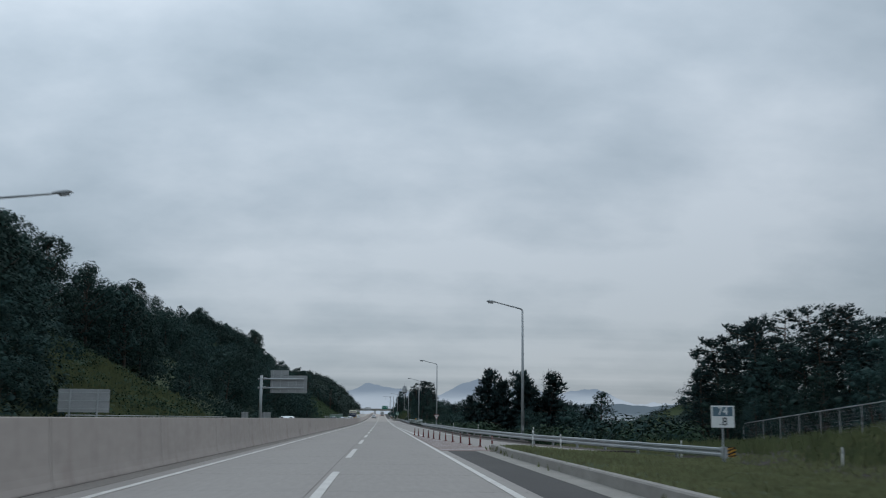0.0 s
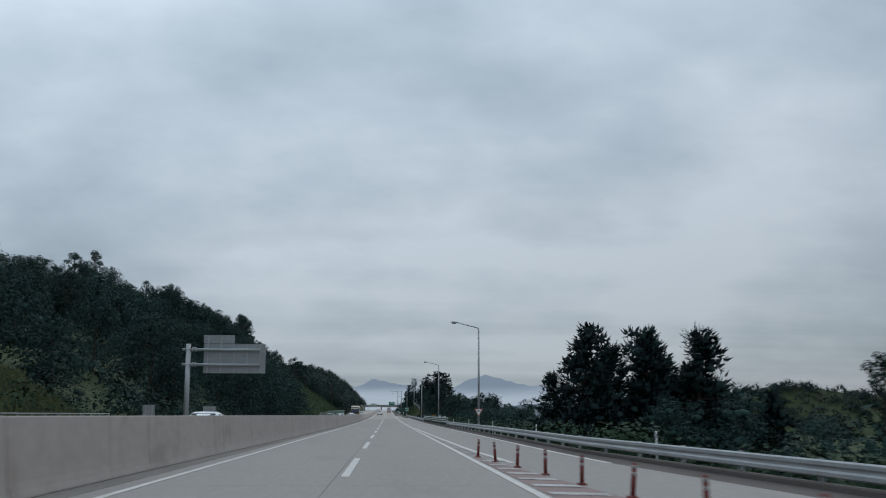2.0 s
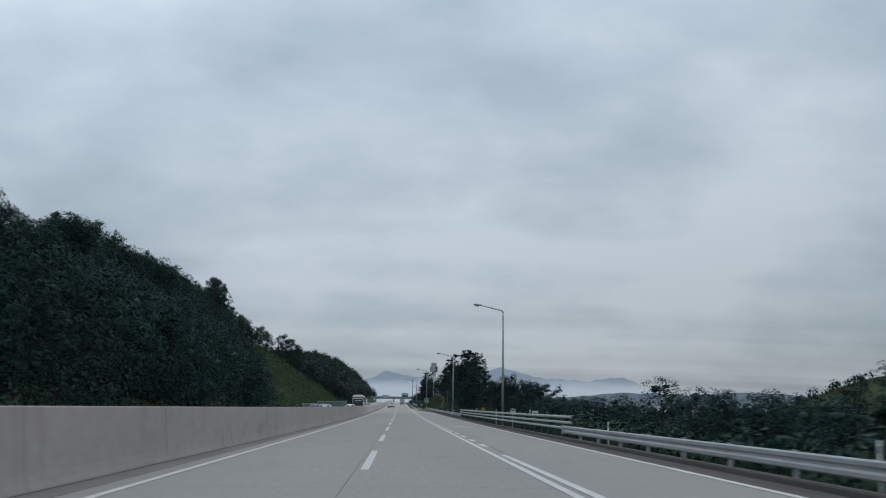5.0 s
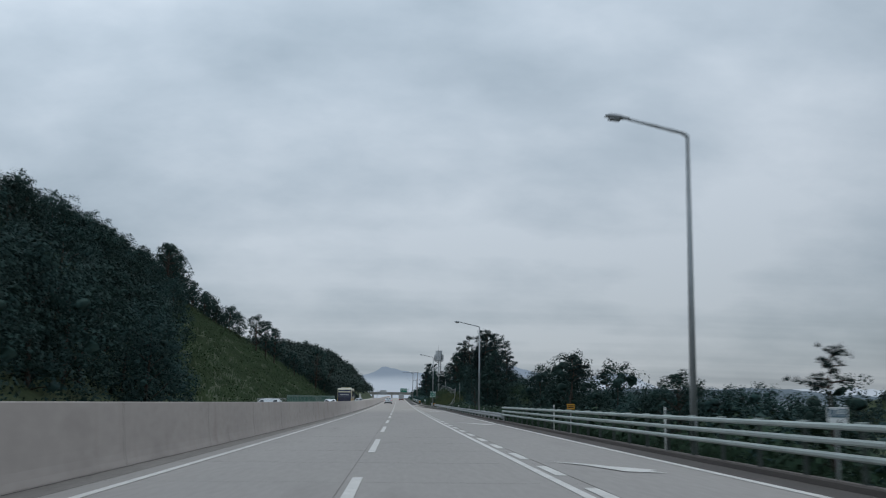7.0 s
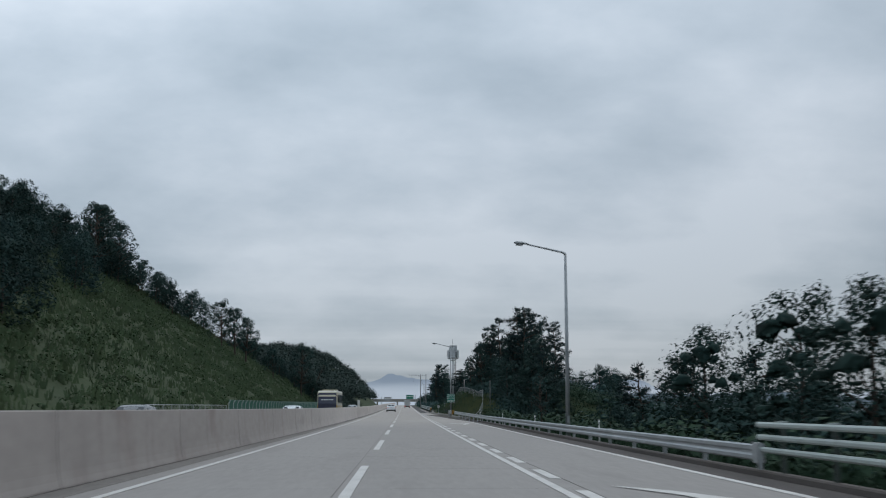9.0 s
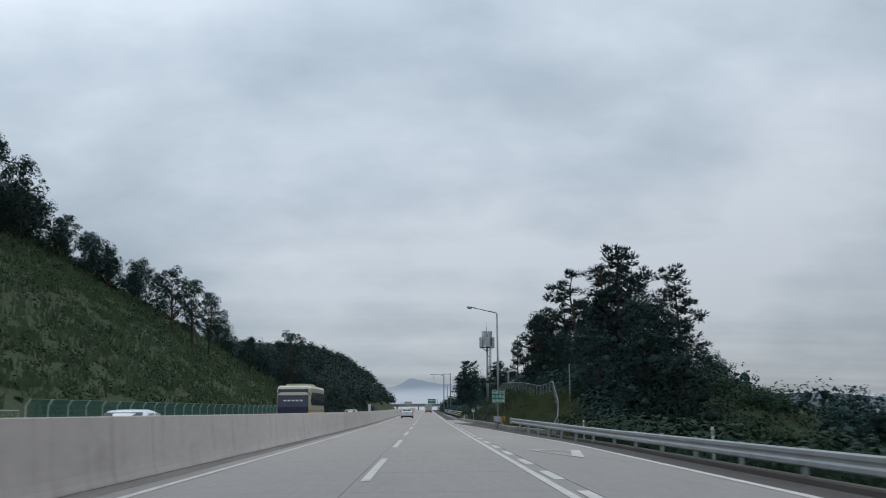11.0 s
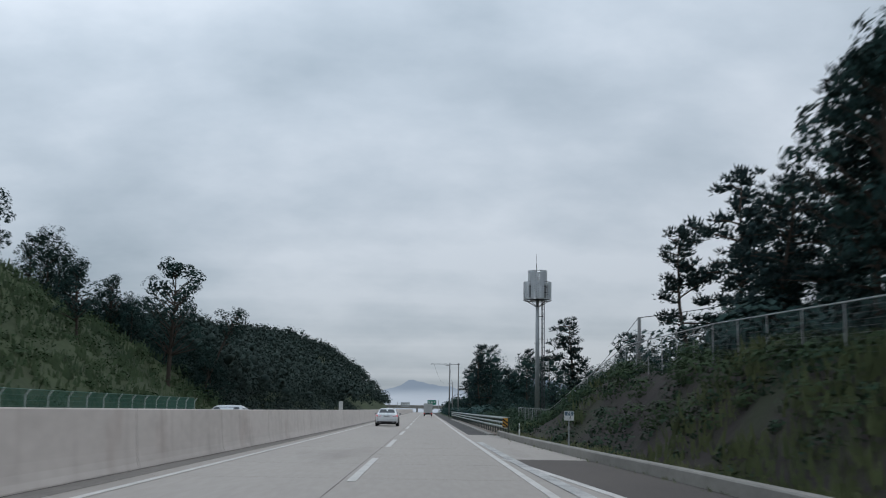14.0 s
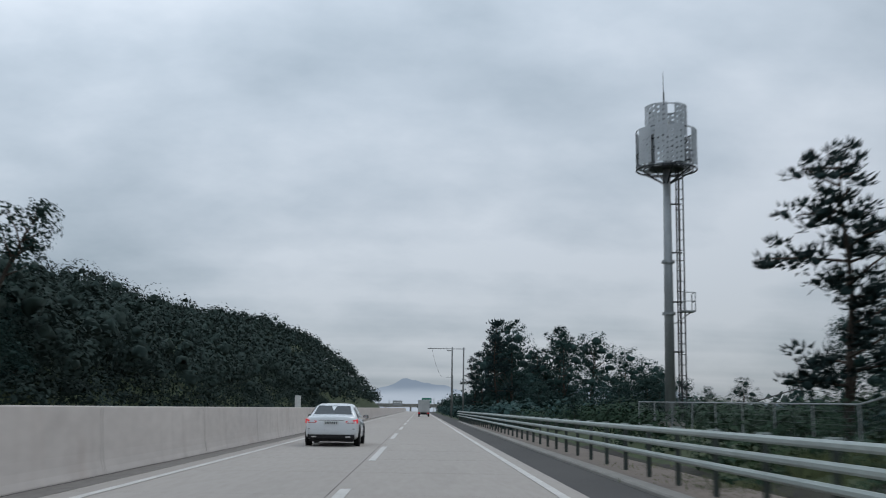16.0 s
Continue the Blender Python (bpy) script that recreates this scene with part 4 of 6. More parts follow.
# ---- telecommunications tower ----
def ring_panel(s, r, a0, a1, z0, z1, cols, rows):
    """A curved plate with a grid of holes, two-sided in depth."""
    for depth in (0.0, 0.025):
        rad = r - depth
        for i in range(cols):
            for j in range(rows):
                u0, u1 = a0 + (a1 - a0) * i / cols, a0 + (a1 - a0) * (i + 1) / cols
                v0, v1 = z0 + (z1 - z0) * j / rows, z0 + (z1 - z0) * (j + 1) / rows
                hole = 0 < i < cols - 1 and 0 < j < rows - 1 and i % 2 == 1 and j % 3 == (1 if i % 4 == 1 else 2)
                if hole:
                    continue
                s.quad((rad * math.cos(u0), rad * math.sin(u0), v0), (rad * math.cos(u1), rad * math.sin(u1), v0), (rad * math.cos(u1), rad * math.sin(u1), v1), (rad * math.cos(u0), rad * math.sin(u0), v1))
    return s


def hoop(s, r, z, thick, seg=28):
    ring = [Vector((r * math.cos(2 * math.pi * k / seg), r * math.sin(2 * math.pi * k / seg), z)) for k in range(seg + 1)]
    for a, b in zip(ring, ring[1:]):
        s.tube(a, b, thick, seg=6, caps=False)
    return s


def tower(x, y):
    g = ground_z(x, y)
    root = thing("antenna_tower", pose(x, y, g), "tall steel monopole with perforated antenna screens and a ladder", "tower")
    t = 12.5 - g
    part("footing", Shape().tube((0, 0, -0.3), (0, 0, 0.25), 0.6, 0.55, 16), CONCRETE_KERB, root)
    part("pole", Shape().tube((0, 0, 0), (0, 0, t + 2.1), 0.215, 0.14, 16), POLE_GREY, root, smooth=True)
    for h in (t - 3.85, t - 5.95):
        part("flange", Shape().tube((0, 0, h), (0, 0, h + 0.10), 0.27, seg=16), POLE_GREY, root)
    ladder = part("ladder", Shape().tube((0.34, -0.12, 0.6), (0.34, -0.12, t), 0.03, seg=6).tube((0.62, -0.12, 0.6), (0.62, -0.12, t), 0.03, seg=6), DARK_METAL, root)
    k = 0.8
    while k < t:
        part("rung", Shape().tube((0.30, -0.12, k), (0.64, -0.12, k), 0.018, seg=6), DARK_METAL, ladder)
        k += 0.42
    for h in range(1, int(t), 2):
        part("bracket", Shape().box((0.3, -0.08, h), (0.5, 0.06, 0.06)), DARK_METAL, ladder)
    part("cable_run", Shape().tube((0.48, 0.02, 0.2), (0.48, 0.02, t), 0.045, seg=8), DARK_METAL, root)
    h = 6.69 - g
    plat = part("rest_platform", Shape().box((0.72, -0.1, h), (0.55, 0.6, 0.05)), POLE_GREY, root)
    for a, b in ((0.98, -0.38), (0.98, 0.18), (0.5, -0.38)):
        part("rail_post", Shape().tube((a, b, h), (a, b, h + 0.75), 0.02, seg=6), POLE_GREY, plat)
    for v in (0.4, 0.75):
        part("rail", Shape().path([Vector((0.5, -0.38, h + v)), Vector((0.98, -0.38, h + v)), Vector((0.98, 0.18, h + v))], [0.018] * 3, 6), POLE_GREY, plat)
    part("strut", Shape().tube((0.2, -0.1, h - 0.5), (0.9, -0.1, h), 0.025, seg=6), POLE_GREY, plat)
    deck = part("deck", Shape().tube((0, 0, t + 0.02), (0, 0, t + 0.07), 0.72, seg=24), DARK_METAL, root)
    for a in range(8):
        c, d = math.cos(a * math.pi / 4), math.sin(a * math.pi / 4)
        part("strut", Shape().tube((0.16 * c, 0.16 * d, t - 0.55), (1.1 * c, 1.1 * d, t), 0.03, seg=6), DARK_METAL, deck)
    for r, z, w in ((1.22, t, 0.035), (1.22, t + 0.62, 0.02), (1.22, t + 1.6, 0.02), (0.95, t, 0.025), (0.84, t + 1.2, 0.025), (0.84, t + 2.6, 0.02)):
        part("hoop", hoop(Shape(), r, z, w), DARK_METAL, root)
    for k, (a, b) in enumerate(((15, 80), (100, 172), (195, 228), (236, 292), (312, 352))):
        part("screen", ring_panel(Shape(), 1.24, radians(a), radians(b), t + 0.12, t + 1.62, 13, 21), TOWER_PANEL, root)
    for a, b in ((170, 262), (282, 355), (30, 130)):
        part("screen", ring_panel(Shape(), 0.86, radians(a), radians(b), t + 1.35, t + 2.65, 13, 19), TOWER_PANEL, root)
    for a in range(6):
        c, d = math.cos(a * math.pi / 3 + 0.3), math.sin(a * math.pi / 3 + 0.3)
        part("antenna", Shape().box((0.72 * c, 0.72 * d, t + 0.85), (0.2, 0.12, 1.2), Matrix.Rotation(a * math.pi / 3 + 0.3, 3, "Z")), POLE_GREY, root, bevel=0.02)
        part("bracket", Shape().tube((0.1 * c, 0.1 * d, t + 0.9), (0.72 * c, 0.72 * d, t + 0.9), 0.025, seg=6), DARK_METAL, root)
    part("cabinet", Shape().box((-0.22, -0.62, t + 1.95), (0.22, 0.2, 1.25)), POLE_GREY, root, bevel=0.015)
    part("mast", Shape().tube((-0.05, 0, t + 2.0), (-0.08, 0, t + 3.3), 0.04, 0.03, 8), DARK_METAL, root)
    part("whip", Shape().tube((-0.08, 0, t + 3.2), (-0.1, 0, t + 4.15), 0.018, 0.01, 6), DARK_METAL, root)
    return root


tower(11.2, 472.2)


# ---- utility poles and wires ----
def utility_pole(x, y, top, arms, lean=0.0, radius=0.11):
    g = ground_z(x, y)
    root = thing("utility_pole", pose(x, y, g, 0, lean, 0), "plain concrete utility pole with crossarm", "utility pole", "utility poles")
    part("shaft", Shape().tube((0, 0, -0.3), (0, 0, top - g), radius * 1.25, radius * 0.8, 12), WOOD_POLE, root, smooth=True)
    for w, h in arms:
        arm = part("crossarm", Shape().box((w * 0.3, 0, top - g - h), (abs(w) * 0.66, 0.09, 0.09)), DARK_METAL, root)
        for k in (-0.4, 0.0, 0.4):
            part("insulator", Shape().tube((w * (0.3 + 0.7 * k), 0, top - g - h + 0.04), (w * (0.3 + 0.7 * k), 0, top - g - h + 0.2), 0.04, 0.03, 8), SIGN_WHITE, arm)
    return root


def wire(p, q, sag, r=0.018):
    p, q = Vector(p), Vector(q)
    pts = [p + (q - p) * k / 10 - Vector((0, 0, sag * 4 * (k / 10) * (1 - k / 10))) for k in range(11)]
    side = (q - p).cross(Vector((0, 0, 1))).normalized() * r
    up = Vector((0, 0, r))
    s = Shape().sweep([[c + side, c + up, c - side, c - up] for c in pts])
    return tagged(part("overhead_wire", s, CABLE, None), "thin black overhead cable sagging between poles", "cable", "overhead wires")


utility_pole(10.95, 424.8, 6.62, (), 1.0, 0.09)
utility_pole(10.97, 369.4, 4.98, (), 0.0, 0.05)
utility_pole(6.2, 600, 13.4, ((-1.3, 0.6),), 0.0, 0.13)
utility_pole(8.0, 600, 13.35, ((-9.0, 0.25),), 0.0, 0.13)
utility_pole(9.0, 690, 12.5, ((-2.4, 0.5),), 0.0, 0.13)
wire((10.95, 424.8, 6.6), (22.0, 428, 9.2), 0.25)
wire((10.95, 424.8, 6.6), (12.2, 466, 2.9), 0.3)
wire((6.2, 600, 13.2), (9.0, 690, 12.2), 1.2)
wire((3.0, 600, 13.15), (6.6, 690, 12.2), 1.2)


# ---- far road furniture ----
def overhead_board(x, y, w, h, top, post_x, mat, label, name="overhead_sign"):
    g = road_z(y)
    root = thing(name, pose(0, y, g), label, "road sign")
    board = part("board", Shape().box((x, 0, top - h / 2 - g), (w, 0.06, h)), mat, root)
    for k in range(3):
        part("word_bar", Shape().box((x + (k - 1) * w * 0.3, -0.04, top - h * 0.4 - g), (w * 0.2, 0.02, h * 0.2)), SIGN_WHITE, board)
    part("post", Shape().tube((post_x, 0.1, -0.2), (post_x, 0.1, top - g), 0.16, seg=12), GALVANISED, root)
    for k in (0.3, 0.75):
        part("arm", Shape().tube((post_x, 0.1, top - h * k - g), (x - w / 2 * (1 if post_x > x else -1), 0.1, top - h * k - g), 0.07, seg=8), GALVANISED, root)
    return root


overhead_board(4.8, 1000, 5.0, 2.8, road_z(1000) + 7.4, 8.6, SIGN_GREEN, "green overhead direction sign on a cantilever post")
overhead_board(-10.5, 1010, 5.0, 2.6, road_z(1010) + 6.0, -15.0, SIGN_BACK, "grey back of a distant overhead sign")


def overpass(y, z):
    root = thing("overpass", pose(0, y, z), "distant dark concrete overpass across the expressway", "bridge")
    part("deck", Shape().box((-5, 0, 6.4), (70, 8, 1.3)), CONCRETE_KERB, root)
    part("parapet", Shape().box((-5, -4.0, 7.5), (70, 0.3, 1.0)), CONCRETE_KERB, root)
    for x in (-5.0, -22, 14):
        part("pier", Shape().box((x, 0, 2.8), (1.2, 5, 6.4)), CONCRETE_KERB, root)
    return root


overpass(1180, road_z(1180) - 1.5)


def marker_post(x, y, h):
    root = thing("marker_post", pose(x, y, road_z(y)), "pale square marker post behind the median barrier", "post")
    part("shaft", Shape().box((0, 0, h / 2), (0.62, 0.16, h)), POST_WHITE, root, bevel=0.02)
    part("foot", Shape().box((0, 0, 0.06), (0.4, 0.3, 0.12)), CONCRETE_KERB, root)
    return root


marker_post(-11.6, 545, 2.45)


# ---- trees and growth ----
rng = random.Random(11)


def leaf(s, c, size, r, slim=0.7, out=None, jitter=0.30):
    """One leaf spray: a pointed face with a free turn, or one that roughly faces out."""
    x, y, z = r.uniform(-1, 1), r.uniform(-1, 1), r.uniform(-1, 1)
    if out is None:
        n = Vector((x, y, z))
    else:
        n = Vector(out).normalized() + Vector((x, y, z)) * jitter
    u = n.cross(Vector((r.uniform(-1, 1), r.uniform(-1, 1), r.uniform(-1, 1)))).normalized()
    w = n.cross(u).normalized() * (size * slim * 0.5)
    k = len(s.v)
    back = c - u * (size * r.uniform(0.35, 0.5))
    s.v += [tuple(c + u * (size * 0.55)), tuple(back + w), tuple(back - w)]
    s.f.append((k, k + 1, k + 2))
    if out is not None:
        s.n += [tuple((Vector(out).normalized() + n.normalized() * 0.35).normalized())] * 3


def shoot(s, c, d, size, wide, out=None):
    """One tuft of needles: a slim pointed face along d."""
    u = Vector(d).normalized()
    w = u.cross(Vector((0.31, 0.77, 0.55))).normalized() * wide
    k = len(s.v)
    if out is not None:
        if u.cross(w).dot(out) < 0:
            w = -w
        s.n += [tuple((out.normalized() + u * 0.3).normalized())] * 3
    s.v += [tuple(c + u * size), tuple(c + w), tuple(c - w)]
    s.f.append((k, k + 1, k + 2))


BALL = []


def core(s, c, rx, rz, r, fine=0):
    """A lumpy inner mass of twigs and shade that the sprays hide."""
    if not BALL:
        for level in (1, 2):
            bm = bmesh.new()
            bmesh.ops.create_icosphere(bm, subdivisions=level, radius=1.0)
            bm.verts.ensure_lookup_table()
            BALL.append(([v.co.copy() for v in bm.verts], [tuple(v.index for v in f.verts) for f in bm.faces]))
            bm.free()
    vs, fs = BALL[fine]
    n = len(s.v)
    for v in vs:
        k = r.uniform(0.45, 1.25)
        s.v.append((c[0] + v.x * rx * k, c[1] + v.y * rx * k, c[2] + v.z * rz * k))
        s.n.append(tuple((v + Vector((r.gauss(0, 0.6), r.gauss(0, 0.6), r.gauss(0.2, 0.6)))).normalized()))
    s.f += [tuple(n + i for i in f) for f in fs]


def clump(s, c, rx, rz, count, size, r, slim=0.7, inner=0.24, fine=0):
    if inner:
        core(s, c, rx * inner, rz * inner, r, fine)
    for _ in range(count):
        p = Vector((r.gauss(0, 1), r.gauss(0, 1), r.gauss(0.2, 1))).normalized() * r.uniform(0.45, 1.0) ** 0.6 * 1.12
        leaf(s, Vector((c[0] + p.x * rx, c[1] + p.y * rx, c[2] + p.z * rz)), size * r.uniform(0.55, 1.3), r, slim, p + Vector((0, 0, 0.3)))


def limb(s, p, q, r0, r1, r, bend=0.12, seg=5):
    p, q = Vector(p), Vector(q)
    m = (p + q) / 2 + Vector((r.uniform(-1, 1), r.uniform(-1, 1), r.uniform(-0.3, 0.8))) * (q - p).length * bend
    s.path([p, m, q], [r0, (r0 + r1) / 2, r1], seg)


def broadleaf(seed, h, spread, low=0.25, leaves=3600, size=0.36, count=24, inner=0.26, clump_size=0.38, limbs=3):
    """Trunk and crown of a leafy tree, h metres high, with an uneven crown of many clumps."""
    r = random.Random(seed)
    t, c = Shape(), Shape()
    lean = Vector((r.uniform(-0.4, 0.4), r.uniform(-0.4, 0.4), 0))
    top = Vector((0, 0, h * 0.62)) + lean
    t.path([Vector((0, 0, -0.6)), Vector((0, 0, h * 0.3)) + lean * 0.3, top, Vector((lean.x, lean.y, h * 0.85))], [0.02 * h, 0.016 * h, 0.010 * h, 0.004 * h], 8)
    wide_k = clump_size * (30 / count) ** 0.33
    for k in range(count):
        z = low + (1 - low) * ((k + 0.5) / count) ** 0.9
        wide = spread * math.sin(math.pi * min(0.97, 0.22 + 0.74 * (z - low) / (1 - low))) ** 0.7
        a = k * 2.4 + r.uniform(-0.5, 0.5)
        d = wide * r.uniform(0.30, 1.0)
        p = Vector((math.cos(a) * d + lean.x, math.sin(a) * d + lean.y, z * h * r.uniform(0.92, 1.03)))
        if k % limbs == 0:
            limb(t, (lean.x * 0.5, lean.y * 0.5, max(h * low * 0.8, p.z - d * 0.9)), p, 0.007 * h, 0.0015 * h, r, seg=4)
        g = r.uniform(0.5, 1.4)
        clump(c, p, spread * wide_k * g, spread * wide_k * 0.72 * g, int(leaves / count * g), size, r, inner=inner)
        for n in range(3 if inner else 1):
            e = Vector((r.gauss(0, 1), r.gauss(0, 1), r.gauss(0.4, 0.8))).normalized() * spread * wide_k * g * 0.82
            clump(c, p + e, spread * wide_k * 0.36, spread * wide_k * 0.30, int(leaves / count * 0.24), size * 0.85, r, inner=0.22 if inner else 0)
    return t, c


def red_pine(seed, h, spread, low=0.45, boughs=18, tufts=30, full=1.0, taper=0.50):
    """A pine with a winding trunk and broad uneven layers of needle tufts on its boughs."""
    r = random.Random(seed)
    heavy = r.uniform(0, 2 * math.pi)
    t, c = Shape(), Shape()
    pts, x, y = [], 0.0, 0.0
    for k in range(7):
        pts.append(Vector((x, y, -0.6 + (h + 0.4) * k / 6)))
        x += r.uniform(-0.03, 0.03) * h
        y += r.uniform(-0.03, 0.03) * h
    t.path(pts, [0.019 * h * (1 - 0.85 * k / 6) for k in range(7)], 8)

    def at(z):
        k = min(5, max(0, int((z + 0.6) / (h + 0.4) * 6)))
        f = (z + 0.6) / (h + 0.4) * 6 - k
        return pts[k] + (pts[k + 1] - pts[k]) * f

    def tuft(p, rad, out):
        core(c, p, rad * 0.42, rad * 0.30, r)
        for _ in range(tufts):
            d = Vector((r.gauss(0, 1), r.gauss(0, 1), r.gauss(0.35, 0.7))).normalized()
            o = p + Vector((d.x * rad, d.y * rad, d.z * rad * 0.72)) * r.uniform(0.35, 0.95)
            shoot(c, o, d + out * 0.35 + Vector((0, 0, 0.55)), r.uniform(0.20, 0.42), r.uniform(0.045, 0.09), d)

    for k in range(boughs):
        f = (k + r.uniform(0.1, 0.9)) / boughs
        z = h * (low + (0.97 - low) * f)
        a = k * 2.4 + r.uniform(-0.7, 0.7)
        d = spread * (1.0 - taper * f ** (1.6 if taper < 0.7 else 1.1)) * r.uniform(0.40, 1.12) * (1 + (0.35 if taper < 0.7 else 0.1) * math.cos(a - heavy))
        if taper < 0.7 and r.random() < 0.14:
            continue
        u = Vector((math.cos(a), math.sin(a), 0))
        side = Vector((-u.y, u.x, 0))
        base = at(z - 0.10 * d)
        tip = base + u * d + Vector((0, 0, r.uniform(-0.02, 0.42) * d))
        limb(t, base, tip, 0.0065 * h, 0.002 * h, r, 0.09)
        n = max(3, int(2.6 * d * full))
        for j in range(n):
            v = 0.28 + 0.72 * (j + r.random() * 0.7) / n
            o = base + (tip - base) * v + side * r.gauss(0, 0.20) * d * (0.4 + v) + Vector((0, 0, r.gauss(0.08, 0.22)))
            tuft(o, spread * r.uniform(0.12, 0.23), u)
    for j in range(5):
        o = at(h) + Vector((r.gauss(0, 0.16) * spread, r.gauss(0, 0.16) * spread, -0.16 * j))
        tuft(o, spread * r.uniform(0.10, 0.17), Vector((0, 0, 0.6)))
    return t, c


def plant_kind(name, shapes, leafmat, label, category="tree", group=""):
    """A first plant far below the ground out of sight is never left: it is put at its first place later."""
    t, c = shapes
    root = thing(name, pose(0, 0, 0), label, category, group)
    part("trunk", t, BARK, root)
    part("crown", c, leafmat, root)
    return {"root": root, "used": False}


def plant(kind, x, y, scale=1.0, turn=None, z=None, sink=0.0, squash=1.0):
    g = ground_z(x, y) if z is None else z
    m = pose(x, y, g - sink, 0, 0, rng.uniform(0, 360) if turn is None else turn) @ Matrix.Diagonal((scale, scale, scale * squash, 1))
    if not kind["used"]:
        kind["used"] = True
        kind["root"].matrix_world = m
        return kind["root"]
    ob = copy_thing(kind["root"], pose(0, 0, 0))
    ob.matrix_world = m
    return ob


def plant_top(kind, height, x, y, top, turn=None):
    """Plants so that the crown ends at the height top over the road."""
    g = ground_z(x, y)
    return plant(kind, x, y, max(0.2, (top + road_z(y) - g) / height), turn)


OAKS = [plant_kind("oak_tree", broadleaf(20 + k, 9.0, 3.9, 0.08, 2300, 0.33), LEAF_OAK, "leafy dark green oak on the wooded slope", group="wooded hillside") for k in range(4)]
FOOT = [plant_kind("slope_tree", broadleaf(30 + k, 9.0, 3.9, 0.04, 4000, 0.25, count=30), LEAF_OAK, "dense dark green tree at the foot of the wooded slope", group="wooded hillside") for k in range(3)]
AIRY = [plant_kind("ridge_tree", broadleaf(40 + k, 9.0, 2.7, 0.30, 2600, 0.24, count=46, inner=0, clump_size=0.26, limbs=1), LEAF_OAK, "airy tree standing out on the ridge line", group="ridge trees") for k in range(3)]
ROADSIDE = [plant_kind("broadleaf_tree", broadleaf(60 + k, 8.0, 3.1, 0.04, 3000, 0.20, count=26, inner=0.38), LEAF_OAK, "dense dark green broadleaf tree below the road", group="roadside trees") for k in range(4)]
PINES = [plant_kind("red_pine", red_pine(70 + k, 12.0, 3.4, 0.20, 24, 22), LEAF_PINE, "tall red pine with dark uneven layers of needles", group="pines") for k in range(4)]
LANKY = [plant_kind("lanky_pine", red_pine(80 + k, 13.0, 2.7, 0.70, 11, 30, taper=0.25), LEAF_PINE, "lanky pine with a bare trunk and a thin top", group="pines") for k in range(2)]
YOUNG = [plant_kind("young_pine", red_pine(90 + k, 8.0, 3.5, 0.05, 38, 26, taper=0.88), LEAF_PINE, "full young pine with upturned shoots", group="young pines") for k in range(3)]


def in_glade(x, y):
    return 72 < y < 119 and x > -29


# wooded hillside on the far side: denser at the foot and on the skyline
for k in range(140):
    for _ in range(60):
        y = 42 + 250 * rng.random() ** 0.68
        x = LEFT_EDGE - 3.0 - 48 * rng.random() ** 1.15
        if not in_glade(x, y):
            break
    near = x > -30
    if near and y > 258:
        y -= 60
    plant(FOOT[k % 3] if near else OAKS[k % 4], x, y, rng.uniform(0.55, 0.92), sink=0.5)
for k in range(28):
    y = rng.uniform(100, 300)
    plant(AIRY[k % 3], -54 - rng.uniform(0, 12), y, rng.uniform(0.7, 1.1))
for x, y, k, s in ((-38, 92, 0, 0.95), (-41, 99, 1, 0.8), (-47, 190, 2, 1.1), (-45, 196, 0, 1.0), (-43, 203, 1, 0.9)):
    plant(AIRY[k], x, y, s)
plant(YOUNG[0], -36, 104, 0.85)
# tall trees before and above the clearing
for x, y, k, top in ((-17.4, 45, 1, 6.4), (-18.6, 50, 2, 7.4), (-18.0, 55, 0, 7.2), (-19.4, 60, 1, 8.6), (-19.8, 64, 2, 9.6), (-21.0, 58, 0, 11.5), (-23.5, 63, 1, 12.6), (-25.5, 69, 2, 13.6), (-28, 74, 0, 14.8), (-23.5, 52, 2, 11.5), (-30, 66, 2, 16.0), (-27, 114, 0, 14.6), (-28.5, 111, 1, 15.6), (-29, 118, 1, 15.2), (-31, 121, 0, 15.4), (-30.5, 103, 2, 17.6), (-32.5, 97, 1, 18.2), (-33, 89, 2, 18.2), (-31, 81, 0, 17.0), (-29.5, 95, 0, 15.6), (-28.5, 77, 1, 15.6)):
    plant_top(FOOT[k], 9.4, x, y, top)
for x, y, k, top in ((-23.0, 66, 0, 13.8), (-24.5, 72, 1, 15.0), (-26.5, 75, 2, 15.6), (-25.8, 116, 0, 15.4), (-28, 109, 2, 16.2), (-30, 101, 0, 17.8), (-29.5, 90, 1, 16.6), (-21.5, 61, 1, 12.9)):
    plant_top(AIRY[k], 9.0, x, y, top)
for k in range(30):
    plant(FOOT[k % 3], LEFT_EDGE - 2.6 - 9 * rng.random(), rng.uniform(206, 262), rng.uniform(0.62, 0.95), sink=0.4)
# the ridge above the mown slope
for k in range(92):
    y = 284 + 1.9 * k + rng.uniform(-1.2, 1.2)
    d = 32 + rng.uniform(0, 4) - 12 * ease(430, 470, y)
    plant((AIRY + OAKS)[(k * 3) % 7], LEFT_EDGE - d, y, rng.uniform(0.42, 0.78))
for k in range(13):
    y = 288 + 12.8 * k + rng.uniform(-2, 2)
    d = 38 + rng.uniform(0, 9) - 14 * ease(430, 470, y)
    plant((OAKS + AIRY)[(k * 2) % 7], LEFT_EDGE - d, y, rng.uniform(0.5, 0.9))
for k in range(26):
    y = rng.uniform(476, 494)
    d = rng.uniform(3.5, 28)
    plant(FOOT[k % 3], LEFT_EDGE - d, y, rng.uniform(0.40, 0.62), sink=0.4)
